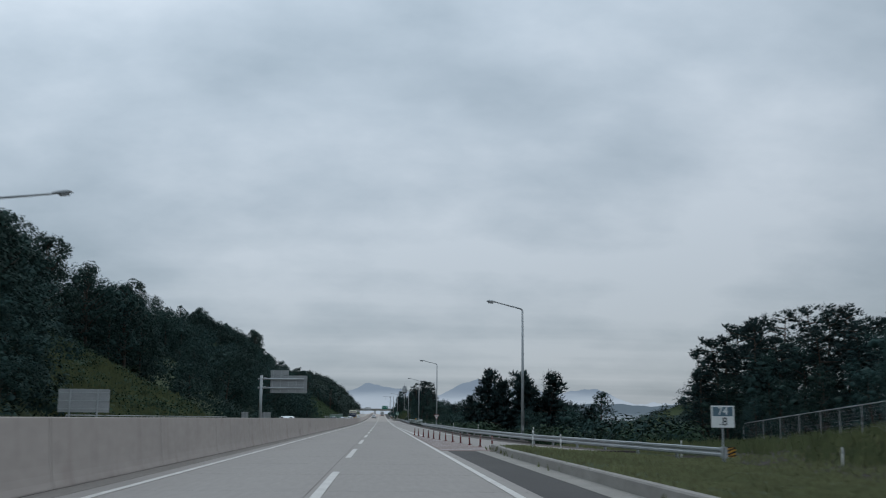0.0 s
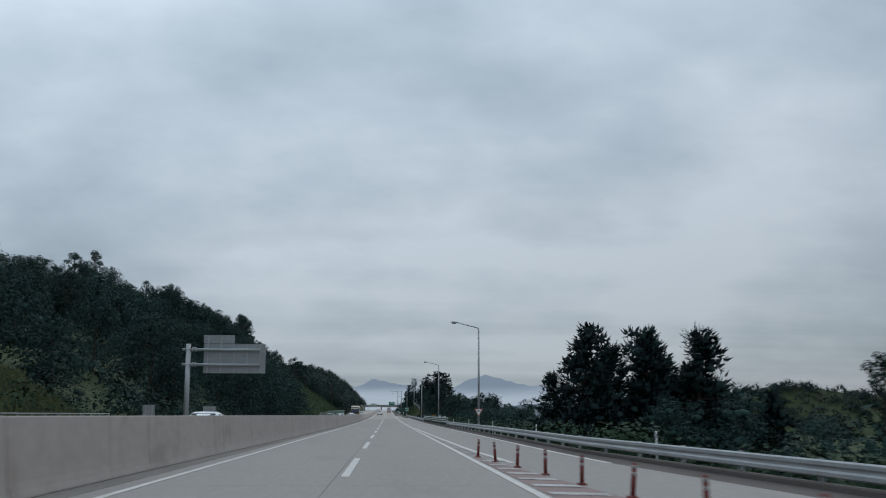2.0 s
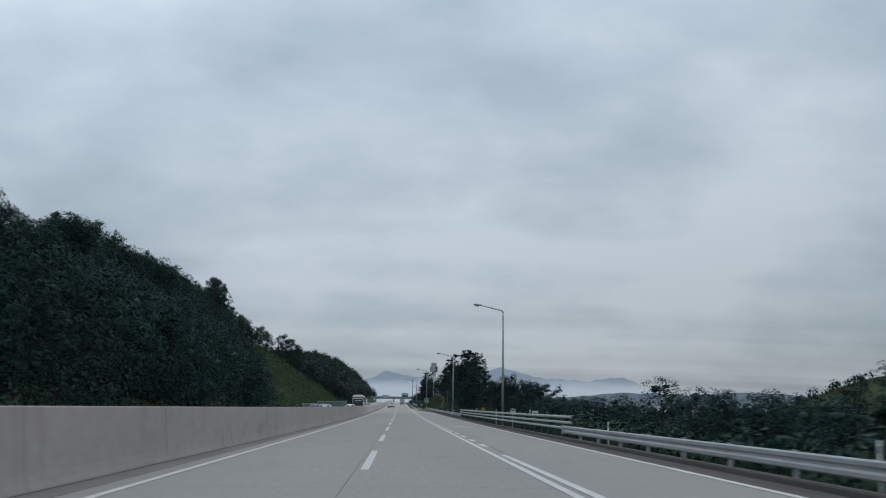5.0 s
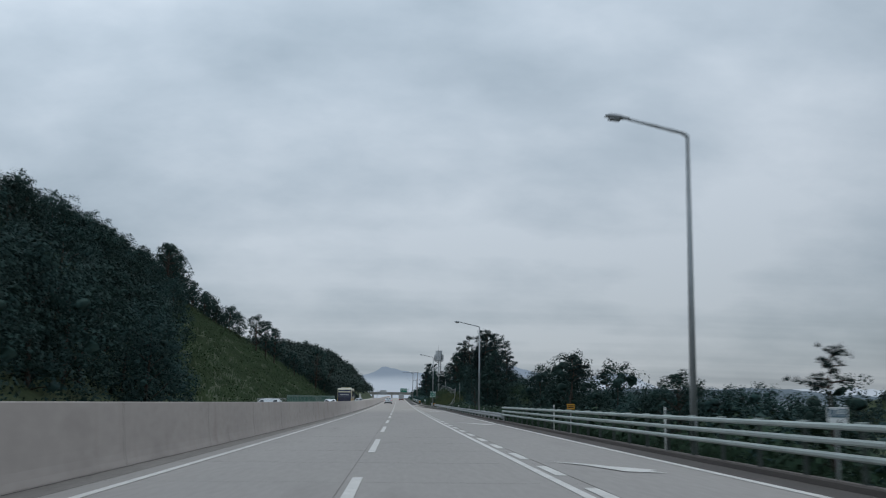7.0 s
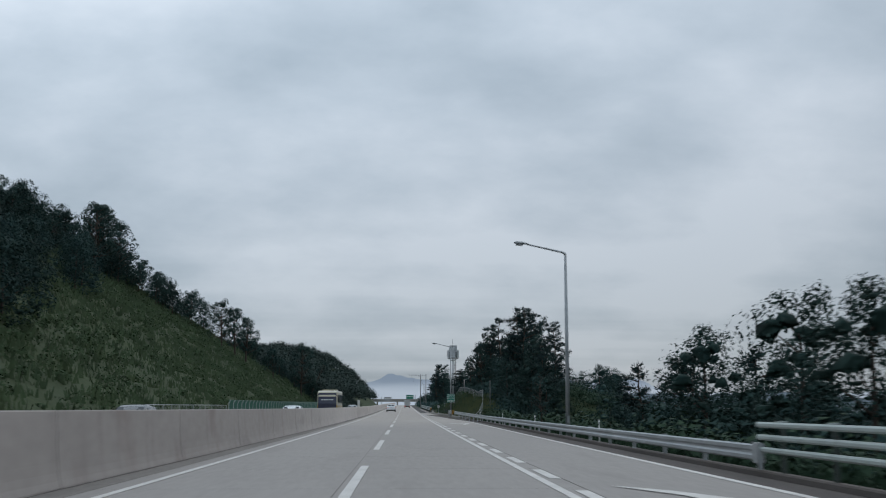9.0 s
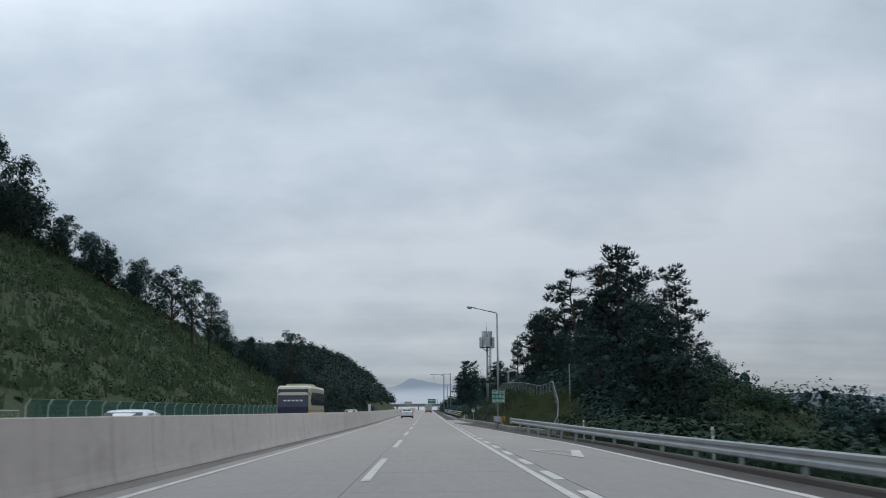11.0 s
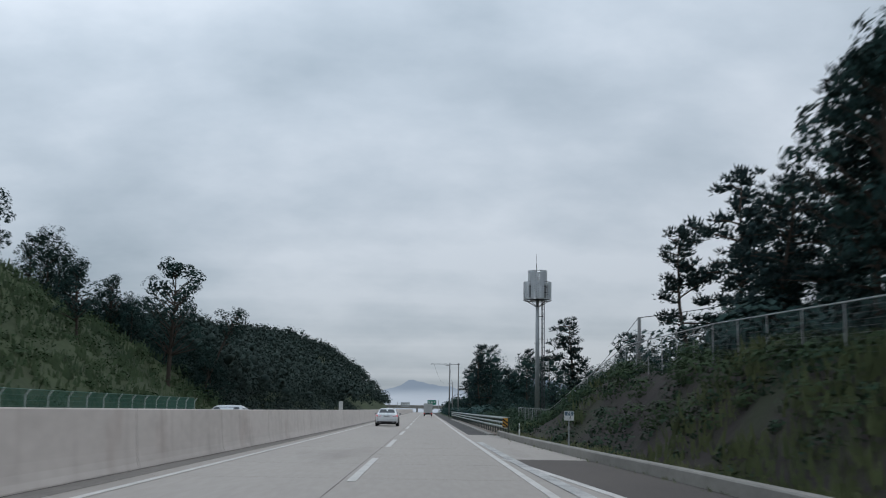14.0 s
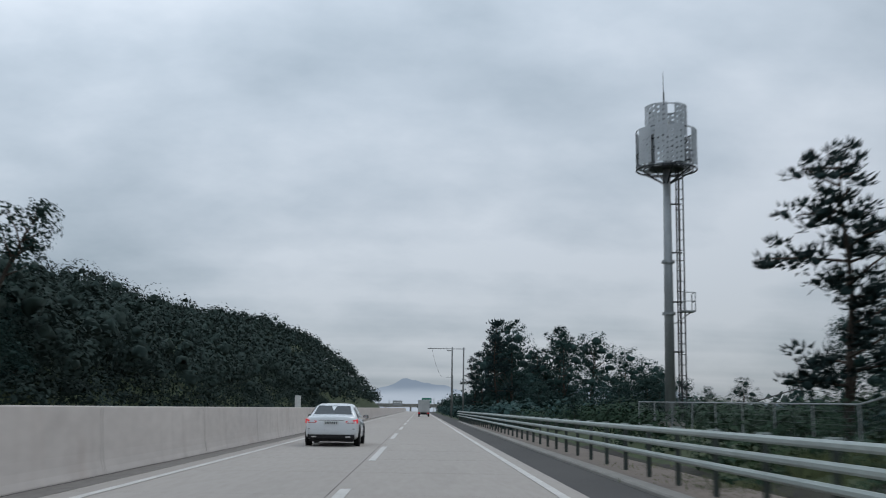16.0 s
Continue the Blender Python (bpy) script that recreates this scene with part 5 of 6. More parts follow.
for k in range(24):
    y = 444 + 1.5 * k + rng.uniform(-0.6, 0.6)
    d = 38 * (1 - ease(440, 495, y)) / 0.72 + rng.uniform(-4, 3)
    plant((AIRY + FOOT)[(k * 5) % 6], LEFT_EDGE - 1.2 - d, y, rng.uniform(0.40, 0.72), sink=0.3)
for x, y, k, s in ((-20.4, 469, 0, 13.7), (-24.8, 458, 2, 12.2), (-30, 442, 1, 19.2), (-31.6, 437, 0, 20.0), (-28.6, 446, 2, 17.6), (-45.5, 404, 0, 31.4), (-47, 410, 1, 32.8), (-48, 416, 2, 33.2), (-47, 424, 0, 31.8)):
    plant_top(AIRY[k], 9.0, x, y, s)
# the upper edge of the wood runs up the slope beside the mown part
for k in range(46):
    y = rng.uniform(258, 372)
    x = 0.83 - 0.197 * (y - 187.6) - 1.5 - 15 * rng.random()
    plant((OAKS + FOOT)[k % 7], x, y, rng.uniform(0.5, 0.8), sink=0.4)
LEANING = plant_kind("leaning_tree", broadleaf(51, 8.6, 1.5, 0.70, 1100, 0.20, count=18, inner=0, clump_size=0.34, limbs=1), LEAF_OAK, "thin leaning tree with a sparse tuft of a crown")
LEANING["root"].matrix_world = pose(-19.4, 478, ground_z(-19.4, 478) - 0.1, 0, 24, 0) @ Matrix.Diagonal((1.0, 1.0, 0.98, 1))

# nearside, from the start of the clip on
for x, y, k, top in ((23.5, 71, 0, 6.8), (26.5, 74, 1, 8.2), (30, 70, 2, 8.6), (33.5, 75, 3, 9.0), (37, 70, 1, 8.8), (28, 81, 2, 8.4), (40, 67, 3, 9.0), (24.5, 79, 1, 6.4), (21.8, 69, 2, 4.5), (23.1, 70, 3, 6.5), (24.7, 69, 0, 7.5), (27.0, 70, 1, 8.5), (29.2, 69, 3, 8.7), (31.4, 70, 0, 8.9), (33.4, 70, 2, 8.1), (35.4, 71, 1, 8.2), (28.2, 66, 0, 7.0), (30.6, 66, 2, 7.4), (25.8, 66, 3, 6.4), (33, 65, 2, 8.0), (43, 73, 0, 9.4)):
    plant_top(PINES[k], 12.0, x, y, top)
for x, y, k, top in ((22.6, 67, 0, 3.9), (25.0, 66, 1, 5.3), (28, 68, 2, 6.3), (31, 64, 3, 6.2), (36, 68, 1, 6.5), (26.5, 72, 2, 6.1), (30, 75, 0, 7.1), (23.2, 63.5, 1, 2.6), (24.6, 63, 3, 3.4), (26.8, 62, 0, 4.2), (29.2, 61, 2, 4.6), (32.5, 60, 1, 5.0), (36, 61, 3, 5.4), (40, 71, 2, 6.9), (34, 71, 1, 7.3), (23.5, 74, 3, 4.6), (38, 64, 0, 6.5)):
    plant_top(ROADSIDE[k], 8.0, x, y, top)
for x, y, k, top in ((12.3, 116.5, 0, 6.4), (16.1, 116, 1, 6.3), (18.7, 117, 2, 6.4), (14.3, 117, 2, 5.5), (14.5, 122, 0, 4.7), (17.4, 117.5, 0, 5.5), (19.9, 118, 1, 4.3), (11.2, 118, 2, 3.9), (21.2, 119, 0, 3.0), (23.4, 117, 1, 2.9)):
    plant_top(YOUNG[k], 8.2, x, y, top)
for x, y, k, top in ((17.6, 119, 1, 4.2), (20.4, 118, 2, 3.0), (15.8, 120, 3, 4.2), (13.2, 119, 0, 4.2), (19.0, 121, 1, 3.4), (12.0, 121, 2, 3.2)):
    plant_top(ROADSIDE[k], 8.0, x, y, top)
for k in range(28):
    x, y = rng.uniform(14, 30), rng.uniform(102, 186)
    plant_top(ROADSIDE[k % 4], 8.0, x, y, rng.uniform(0.6, 2.0) + 0.03 * (x - 14))
for k in range(36):
    x, y = 12.5 + rng.uniform(0, 16), rng.uniform(214, 312)
    tall = rng.uniform(0.7, 2.0) + 0.04 * (x - 12)
    plant_top(ROADSIDE[k % 4], 8.0, x, y, tall if x < 0.335 * (y - 175) else min(tall, 0.5))
for x, y, top in ((14.2, 272, 4.6), (15.5, 281, 5.2), (13.8, 288, 4.4), (17, 268, 4.0)):
    plant_top(ROADSIDE[1], 8.0, x, y, top)
for k in range(14):
    plant_top(ROADSIDE[k % 4], 8.0, 13.5 + rng.uniform(0, 8), rng.uniform(236, 268), rng.uniform(1.4, 2.3))
for k in range(16):
    plant_top(ROADSIDE[k % 4], 8.0, 22 + 1.15 * k, rng.uniform(412, 446), rng.uniform(5.6, 7.6))
for k in range(10):
    plant_top(ROADSIDE[k % 4], 8.0, 10.8 + 0.62 * k, 162 + (k * 7) % 24, 1.5 + 0.3 * (k % 4), 37 * k)
plant_top(LANKY[0], 13.0, 10.4, 248.6, 3.95)
plant_top(LANKY[1], 13.0, 10.0, 210.4, 2.6)
plant_top(AIRY[0], 9.0, 10.8, 226, 2.5)
plant_top(AIRY[1], 9.0, 20.4, 95, 3.9)
plant_top(AIRY[2], 9.0, 12.1, 400, 10.4)
plant_top(AIRY[1], 9.0, 13.6, 404, 11.6)
plant_top(ROADSIDE[2], 8.0, 13.4, 400, 8.2)
for x, y, k, top in ((13.0, 411, 1, 9.2), (14.4, 413, 2, 10.0)):
    plant_top(PINES[k], 12.0, x, y, top)
for x, y, k, top in ((13.2, 412, 0, 6.4), (15.2, 409, 1, 8.0), (12.6, 415, 2, 5.4), (14.2, 417, 3, 6.4), (16, 414, 0, 7.4)):
    plant_top(ROADSIDE[k], 8.0, x, y, top)
SPARSE = plant_kind("sparse_tree", broadleaf(57, 7.0, 1.5, 0.30, 620, 0.20, count=26, inner=0, clump_size=0.24, limbs=1), LEAF_OAK, "thin tree with sparse tiers of leaves behind the guard rail")
plant_top(SPARSE, 7.2, 9.2, 307, 3.45)
plant_top(LANKY[0], 13.0, 22.5, 322, 5.0)
plant_top(PINES[1], 12.0, 26, 318, 5.0)
# the low land before the grove
for x, y, k, top in ((24, 332, 0, 1.6), (28, 338, 1, 1.8), (33, 330, 2, 2.0), (38, 336, 3, 2.2), (22, 344, 1, 1.5), (30, 350, 2, 1.7), (44, 332, 0, 2.4), (36, 350, 3, 2.0), (27, 362, 0, 2.0), (33, 366, 1, 2.2), (24, 354, 2, 1.6)):
    plant_top(ROADSIDE[k], 8.0, x, y, top)
plant_top(PINES[2], 12.0, 20.8, 331, 4.7)
plant_top(PINES[0], 12.0, 23.2, 330, 5.0)
# pine grove on the bank
for x, y, k, s in ((13.8, 386, 0, 0.80), (14.4, 391, 1, 0.62), (14.9, 397, 0, 0.60), (15.6, 384, 1, 0.80)):
    plant(LANKY[k], x, y, s)
for x, y, k, top in ((14.6, 376, 0, 10.0), (16.3, 376, 1, 13.4), (18.8, 372, 2, 11.2), (16.4, 367, 1, 8.6), (17.0, 364, 2, 7.4), (18.0, 386, 1, 13.2), (12.8, 403, 3, 10.4), (17.5, 394, 1, 13.4), (16.5, 401, 3, 12.0)):
    plant_top(PINES[k], 12.0, x, y, top)
for x, y, k, top in ((13.0, 369, 0, 6.6), (15.2, 364, 1, 6.4), (16.0, 360, 2, 4.6), (13.2, 378, 1, 7.2), (16, 371, 2, 8.8), (17.2, 367, 0, 7.6), (18.0, 380, 1, 10.2), (15.2, 382, 0, 9.0), (15.8, 390, 2, 10.4), (13.4, 392, 1, 8.0)):
    plant_top(ROADSIDE[k], 8.0, x, y, top)
for x, y, k, top in ((12.1, 420, 0, 8.9), (13.9, 420.5, 1, 11.3), (15.6, 422, 2, 10.6), (17.4, 418, 3, 10.4), (14.6, 411, 0, 10.2), (17, 407, 1, 9.8)):
    plant_top(PINES[k], 12.0, x, y, top)
for x, y, k, top in ((12.6, 422, 0, 4.6), (14.2, 424, 1, 5.2), (16.4, 420, 2, 5.4)):
    plant_top(ROADSIDE[k], 8.0, x, y, top)
for x, y, k, top in ((12.0, 456.3, 2, 8.1), (16.1, 454, 0, 7.0)):
    plant_top(PINES[k], 12.0, x, y, top)
for x, y, k, top in ((13.8, 457, 0, 4.6), (15.0, 452, 1, 5.0), (17.5, 455, 3, 5.6), (19.5, 450, 0, 5.0), (12.6, 447, 2, 2.8), (18.5, 467, 0, 5.0), (10.6, 480, 1, 2.6), (12.4, 483, 2, 3.0), (14.2, 488, 0, 3.4), (9.4, 486, 2, 2.2), (16, 466, 2, 4.6), (11.6, 452, 1, 2.4)):
    plant_top(ROADSIDE[k], 8.0, x, y, top)
# grove by the far utility poles
for k in range(26):
    x, y = 12.0 + rng.uniform(0, 22), rng.uniform(566, 680)
    plant_top((ROADSIDE + ROADSIDE + PINES)[k % 12], 8.5, x, y, rng.uniform(6.5, 10.0))
for x, y, k, top in ((10.8, 560, 0, 10.0), (12.4, 563, 4, 11.0), (15.0, 558, 1, 8.0), (18.0, 556, 5, 10.0), (21.5, 559, 6, 10.2), (24.5, 553, 4, 8.0), (27.5, 550, 5, 6.0), (31, 552, 6, 5.0), (13.5, 548, 5, 5.0)):
    plant_top((PINES + ROADSIDE)[k], 12.0 if k < 4 else 8.0, x, y, top)
for k in range(22):
    x, y = 8.6 + rng.uniform(0, 16), rng.uniform(488, 552)
    plant_top(ROADSIDE[k % 4], 8.0, x, y, rng.uniform(1.6, 3.4) + 0.1 * (x - 8))


def scatter(name, count, where, make, mat, label, category="plants"):
    """Growth that nobody could count, in one mesh."""
    s = Shape()
    r = random.Random(sum(map(ord, name)))
    for _ in range(count):
        x, y = where(r)
        make(s, x, y, ground_z(x, y), r)
    return tagged(part(name, s, mat, None), label, category, kind="stuff")


def bush(s, x, y, z, r, rad=1.2, leaves=90, size=0.30):
    k = r.uniform(0.55, 1.25)
    clump(s, (x, y, z + rad * 0.45 * k), rad * k, rad * 0.62 * k, leaves, size, r, inner=0)


def weeds(s, x, y, z, r, h=0.55, blades=7, width=0.10):
    for _ in range(blades):
        a, k = r.uniform(0, 2 * math.pi), h * r.uniform(0.5, 1.3)
        ox, oy = x + r.gauss(0, 0.28), y + r.gauss(0, 0.28)
        w = width * r.uniform(0.6, 1.4)
        dx, dy = math.cos(a) * w, math.sin(a) * w
        lx, ly = r.gauss(0, 0.25) * k, r.gauss(0, 0.25) * k
        n = len(s.v)
        s.v += [(ox - dx, oy - dy, z - 0.08), (ox + dx, oy + dy, z - 0.08), (ox + lx + dx * 0.3, oy + ly + dy * 0.3, z + k), (ox + lx - dx * 0.3, oy + ly - dy * 0.3, z + k * 0.92)]
        s.f.append((n, n + 1, n + 2, n + 3) if dx > 0 else (n + 3, n + 2, n + 1, n))
        s.n += [(lx * 0.5, -0.35, 0.9)] * 4


def on_slope(r):
    y = r.uniform(280, 478)
    return LEFT_EDGE - 1.4 - 42 * r.random() ** 0.85, y


def on_glade(r):
    return LEFT_EDGE - 1.6 - 15 * r.random(), r.uniform(66, 120)


scatter("slope_weeds", 7500, on_slope, weeds, GRASS_BLADES, "tall green weeds over the cut slope")
scatter("slope_bushes", 1800, on_slope, lambda s, x, y, z, r: bush(s, x, y, z - 0.15, r, r.choice((0.5, 0.7, 1.0, 1.5)), 66, 0.22), LEAF_LIGHT, "low green bushes and creepers on the cut slope")
scatter("glade_weeds", 5500, on_glade, lambda s, x, y, z, r: weeds(s, x, y, z, r, 0.5, 7, 0.08), BANK_GRASS, "olive weeds in the clearing of the slope")
scatter("glade_bushes", 420, on_glade, lambda s, x, y, z, r: bush(s, x, y, z - 0.1, r, r.choice((0.5, 0.8, 1.3)), 90, 0.22), SCRUB_DARK, "dark scrub in the clearing")


def in_woods(r):
    while True:
        x, y = LEFT_EDGE - 1.8 - 54 * r.random(), r.uniform(10, 290)
        if not in_glade(x, y):
            return x, y


scatter("hill_undergrowth", 1300, in_woods, lambda s, x, y, z, r: bush(s, x, y, z, r, 1.8, 150 if x > -21 else 60, 0.26 if x > -21 else 0.44), LEAF_OAK, "dense undergrowth beneath the hillside trees")


def behind_rail(r):
    y = r.uniform(62, 356)
    return lerp(RAIL_X, y) + 1.6 + 9 * r.random() ** 1.3, y


scatter("rail_scrub", 1000, behind_rail, lambda s, x, y, z, r: bush(s, x, y, max(z, road_z(y) - 1.9 - 0.12 * (x - 9)), r, 1.25, 130, 0.21), SCRUB_DARK, "mixed scrub growing up behind the guard rail")
scatter("valley_scrub", 1000, lambda r: (13 + 45 * r.random(), r.uniform(68, 350)), lambda s, x, y, z, r: bush(s, x, y, z + (0.8 if y > 125 else -0.3), r, 2.0, 120, 0.34), LEAF_OAK, "dark thicket filling the low land")


scatter("grove_thicket", 420, lambda r: (lambda y: (12.0 + min(18, 0.352 * (y - 308) - 15.0) * r.random(), y))(r.uniform(356, 428)), lambda s, x, y, z, r: bush(s, x, y, z, r, 1.7, 170, 0.27), LEAF_OAK, "dark thicket under the pine grove")


def on_bank(r):
    y = r.uniform(362, 452)
    return lerp(BANK_X, y) + 0.7 + 8.5 * r.random() ** 0.8, y


def on_bank_top(r):
    y = r.uniform(366, 452)
    return lerp(BANK_X, y) + 2.2 + 8 * r.random() ** 0.8, y


scatter("bank_weeds", 5200, on_bank, lambda s, x, y, z, r: weeds(s, x, y, z, r, 0.34, 11, 0.035) if rumple(x, y, 0.28, 9.0) > -0.22 + 0.62 * ease(396, 412, y) else None, BANK_GRASS, "patchy weeds on the cut bank")
scatter("bank_creepers", 460, lambda r: (lambda y: (lerp(BANK_X, y) + 0.7 + 7.0 * r.random() ** 0.7, y))(r.uniform(362, 398) if r.random() < 0.3 else r.uniform(398, 452)), lambda s, x, y, z, r: bush(s, x, y, z - 0.2, r, r.choice((0.35, 0.5, 0.8)), 90, 0.13), SCRUB_DARK, "low dark creepers clinging to the cut bank")
scatter("bank_end_brush", 90, lambda r: (8.6 + 4.5 * r.random(), r.uniform(428, 456)), lambda s, x, y, z, r: bush(s, x, y, z - 0.1, r, r.choice((0.4, 0.6, 0.9)), 130, 0.13), SCRUB_DARK, "dark brush at the low end of the cut bank")
scatter("bank_bushes", 330, on_bank_top, lambda s, x, y, z, r: bush(s, x, y, z - 0.2, r, 0.7, 230, 0.12), LEAF_LIGHT, "bushes along the top of the cut bank")
scatter("bank_foot_grass", 1800, lambda r: (lambda y: (lerp(BANK_X, y) + 0.35 + 1.1 * r.random(), y))(r.uniform(360, 456)), lambda s, x, y, z, r: weeds(s, x, y, z, r, 0.15, 9, 0.03), DRY_GRASS, "short dry grass behind the kerb")
scatter("island_grass", 9000, lambda r: (6.25 + 14 * r.random(), r.uniform(6, 58)), lambda s, x, y, z, r: weeds(s, x, y, z, r, 0.085, 10, 0.03) if x < lerp(RAIL_X, y) + 3 or y < 40 else None, DRY_GRASS, "short yellowing grass of the island and verge")
scatter("field_weeds", 1500, lambda r: (15.5 + 14 * r.random(), r.uniform(28, 66)), lambda s, x, y, z, r: weeds(s, x, y, z, r, 0.42, 9, 0.04), BANK_GRASS, "brown tall weeds by the field fence")
scatter("low_land_scrub", 260, lambda r: (15.5 + 11 * r.random(), r.uniform(338, 374)), lambda s, x, y, z, r: bush(s, x, y, z - 0.1, r, 1.1, 120, 0.20), SCRUB_DARK, "dark scrub on the low land before the bank")
scatter("tower_scrub", 280, lambda r: (8.0 + 16 * r.random(), r.uniform(452, 520)), lambda s, x, y, z, r: bush(s, x, y, z, r, 1.0, 200, 0.16), SCRUB_DARK, "scrub round the foot of the tower")
scatter("roadside_scrub_far", 500, lambda r: (7.4 + 16 * r.random() ** 1.4, r.uniform(500, 760)), lambda s, x, y, z, r: bush(s, x, y, z, r, 1.5, 70, 0.42), LEAF_OAK, "dark scrub along the far roadside")


def crown(s, x, y, z, r, rad=2.7, leaves=70, size=0.70):
    """A crown of the woods: a dome of small leafy heads at uneven heights."""
    k = r.uniform(0.7, 1.35)
    if y < 600 and x < 0:
        leaves, size = 330, 0.36
    heads = 6
    for n in range(heads):
        a, d = n * 2.4 + r.uniform(-0.5, 0.5), rad * k * math.sqrt((n + 0.3) / heads) * 0.85
        h = rad * k * (1.55 - 0.75 * (n / heads)) + r.uniform(-0.3, 0.5)
        g = rad * k * r.uniform(0.40, 0.58)
        clump(s, (x + math.cos(a) * d, y + math.sin(a) * d, z + h), g, g * 0.95, leaves // heads, size, r, inner=0.36)


def far_hill(r):
    while True:
        y = 482 + 440 * r.random() ** 1.35
        x = LEFT_EDGE - 2.0 - 85 * r.random() ** 1.15
        if y > 496 or hill_left(x, y) < 12:
            return x, y


scatter("far_foot_scrub", 420, lambda r: (LEFT_EDGE - 1.5 - 11 * r.random(), r.uniform(478, 660)), lambda s, x, y, z, r: bush(s, x, y, z, r, 1.5, 130, 0.27), FAR_WOODS, "dark scrub along the foot of the far hill")
scatter("bank_back_scrub", 320, lambda r: (19 + 17 * r.random(), r.uniform(340, 440)), lambda s, x, y, z, r: bush(s, x, y, z - 0.2, r, 1.5, 110, 0.25), SCRUB_DARK, "dark scrub on the back of the bank")
scatter("far_hill_woods", 1400, far_hill, crown, FAR_WOODS, "dense woods covering the far hill", "woods")
scatter("bank_woods", 170, lambda r: (25 + 38 * r.random(), r.uniform(352, 500)), lambda s, x, y, z, r: crown(s, x, y, z - 1.5, r, 1.8, 170, 0.36), LEAF_OAK, "woods on the low land behind the bank", "woods")
scatter("far_right_woods", 420, lambda r: (12 + 70 * r.random(), r.uniform(690, 1150)), crown, LEAF_OAK, "woods along the far nearside", "woods")
scatter("valley_woods", 450, lambda r: (60 + 200 * r.random(), r.uniform(80, 800)), lambda s, x, y, z, r: crown(s, x, y, max(z, -8.0), r, 3.4, 50, 1.3), FAR_WOODS, "woods over the low valley", "woods")


# ---- misty distance ----
def ridge(name, y, x0, x1, base, height, seed, low, high, z0, z1, label, rough=1.0):
    s = Shape()
    n = 700
    for k in range(n + 1):
        x = x0 + (x1 - x0) * k / n
        h = height(x) + rough * (14 * noise.noise(Vector((x * 0.006, seed, 0))) + 5 * noise.noise(Vector((x * 0.03, seed, 1))) + 1.6 * noise.noise(Vector((x * 0.16, seed, 2))) + 1.0 * noise.noise(Vector((x * 0.45, seed, 3))))
        s.v += [(x, y, base), (x, y + 30, max(base + 1, h)), (x, y + 260, base)]
    for k in range(n):
        a = 3 * k
        s.f += [(a, a + 3, a + 4, a + 1), (a + 1, a + 4, a + 5, a + 2)]
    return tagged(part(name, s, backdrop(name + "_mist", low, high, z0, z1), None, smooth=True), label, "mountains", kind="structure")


def bell(x, c, w, h):
    return h * math.exp(-((x - c) / w) ** 2)


# mist and the blue of distance are painted into these glowing colours
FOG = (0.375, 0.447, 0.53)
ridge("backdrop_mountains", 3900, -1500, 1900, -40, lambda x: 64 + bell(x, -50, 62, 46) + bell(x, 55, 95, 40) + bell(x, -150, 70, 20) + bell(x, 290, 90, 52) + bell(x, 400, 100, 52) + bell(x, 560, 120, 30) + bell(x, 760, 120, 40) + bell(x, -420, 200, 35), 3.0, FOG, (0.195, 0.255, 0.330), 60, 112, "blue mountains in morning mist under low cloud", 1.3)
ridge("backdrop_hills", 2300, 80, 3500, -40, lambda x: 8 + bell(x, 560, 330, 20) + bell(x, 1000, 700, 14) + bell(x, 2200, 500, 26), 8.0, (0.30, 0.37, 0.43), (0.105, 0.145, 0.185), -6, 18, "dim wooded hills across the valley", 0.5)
def knoll_top(x):
    return 0.5 + bell(x, 133, 29, 10) + bell(x, 195, 60, 10)


def knoll():
    """A wooded rise across the valley: its body, then the crowns over it."""
    s = Shape()
    for k in range(61):
        x = 70 + 5 * k
        s.v += [(x, 395, -12), (x, 425, knoll_top(x) - 2.5), (x, 520, -12)]
    for k in range(60):
        a = 3 * k
        s.f += [(a, a + 3, a + 4, a + 1), (a + 1, a + 4, a + 5, a + 2)]
    return tagged(part("knoll", s, GROUND, None, smooth=True), "low knoll rising across the valley", "ground", kind="structure")


knoll()
scatter("knoll_woods", 620, lambda r: (72 + 160 * r.random(), 426 - 30 * r.random() ** 1.6), lambda s, x, y, z, r: crown(s, x, y, -12 + (knoll_top(x) + 9.5) * min(1, (y - 395) / 30) - 2.2, r, 2.0, 110, 0.42), FAR_WOODS, "woods over the knoll across the valley", "woods")


# ---- vehicles ----
CAR_WHITE = material("white_car_paint", (0.72, 0.74, 0.76), (0.66, 0.68, 0.70), rough=0.28, scale=2, fine=30, bump=0, coat=0.6)
CAR_SILVER = material("silver_car_paint", (0.40, 0.42, 0.44), (0.36, 0.38, 0.40), rough=0.3, metal=0.4, scale=2, fine=30, bump=0, coat=0.5)
CAR_DARK = material("dark_car_paint", (0.03, 0.032, 0.036), rough=0.3, scale=2, fine=30, bump=0, coat=0.5)
CAR_GLASS = material("tinted_car_glass", (0.018, 0.022, 0.026), (0.014, 0.018, 0.022), rough=0.12, scale=2, bump=0)
TYRE = material("tyre_rubber", (0.018, 0.018, 0.018), rough=0.9, scale=8, bump=0.1)
RIM = material("wheel_alloy", (0.42, 0.43, 0.44), rough=0.35, metal=0.8, scale=6, bump=0)
CHROME = material("chrome_trim", (0.62, 0.63, 0.64), rough=0.18, metal=0.95, scale=5, bump=0)
BLACK_TRIM = material("black_plastic_trim", (0.022, 0.022, 0.024), rough=0.6, scale=6, bump=0.03)
TAIL_RED = glowing("tail_light_red", (0.55, 0.02, 0.025), 0.55)
HEAD_WHITE = glowing("headlight_white", (0.85, 0.87, 0.9), 0.9)
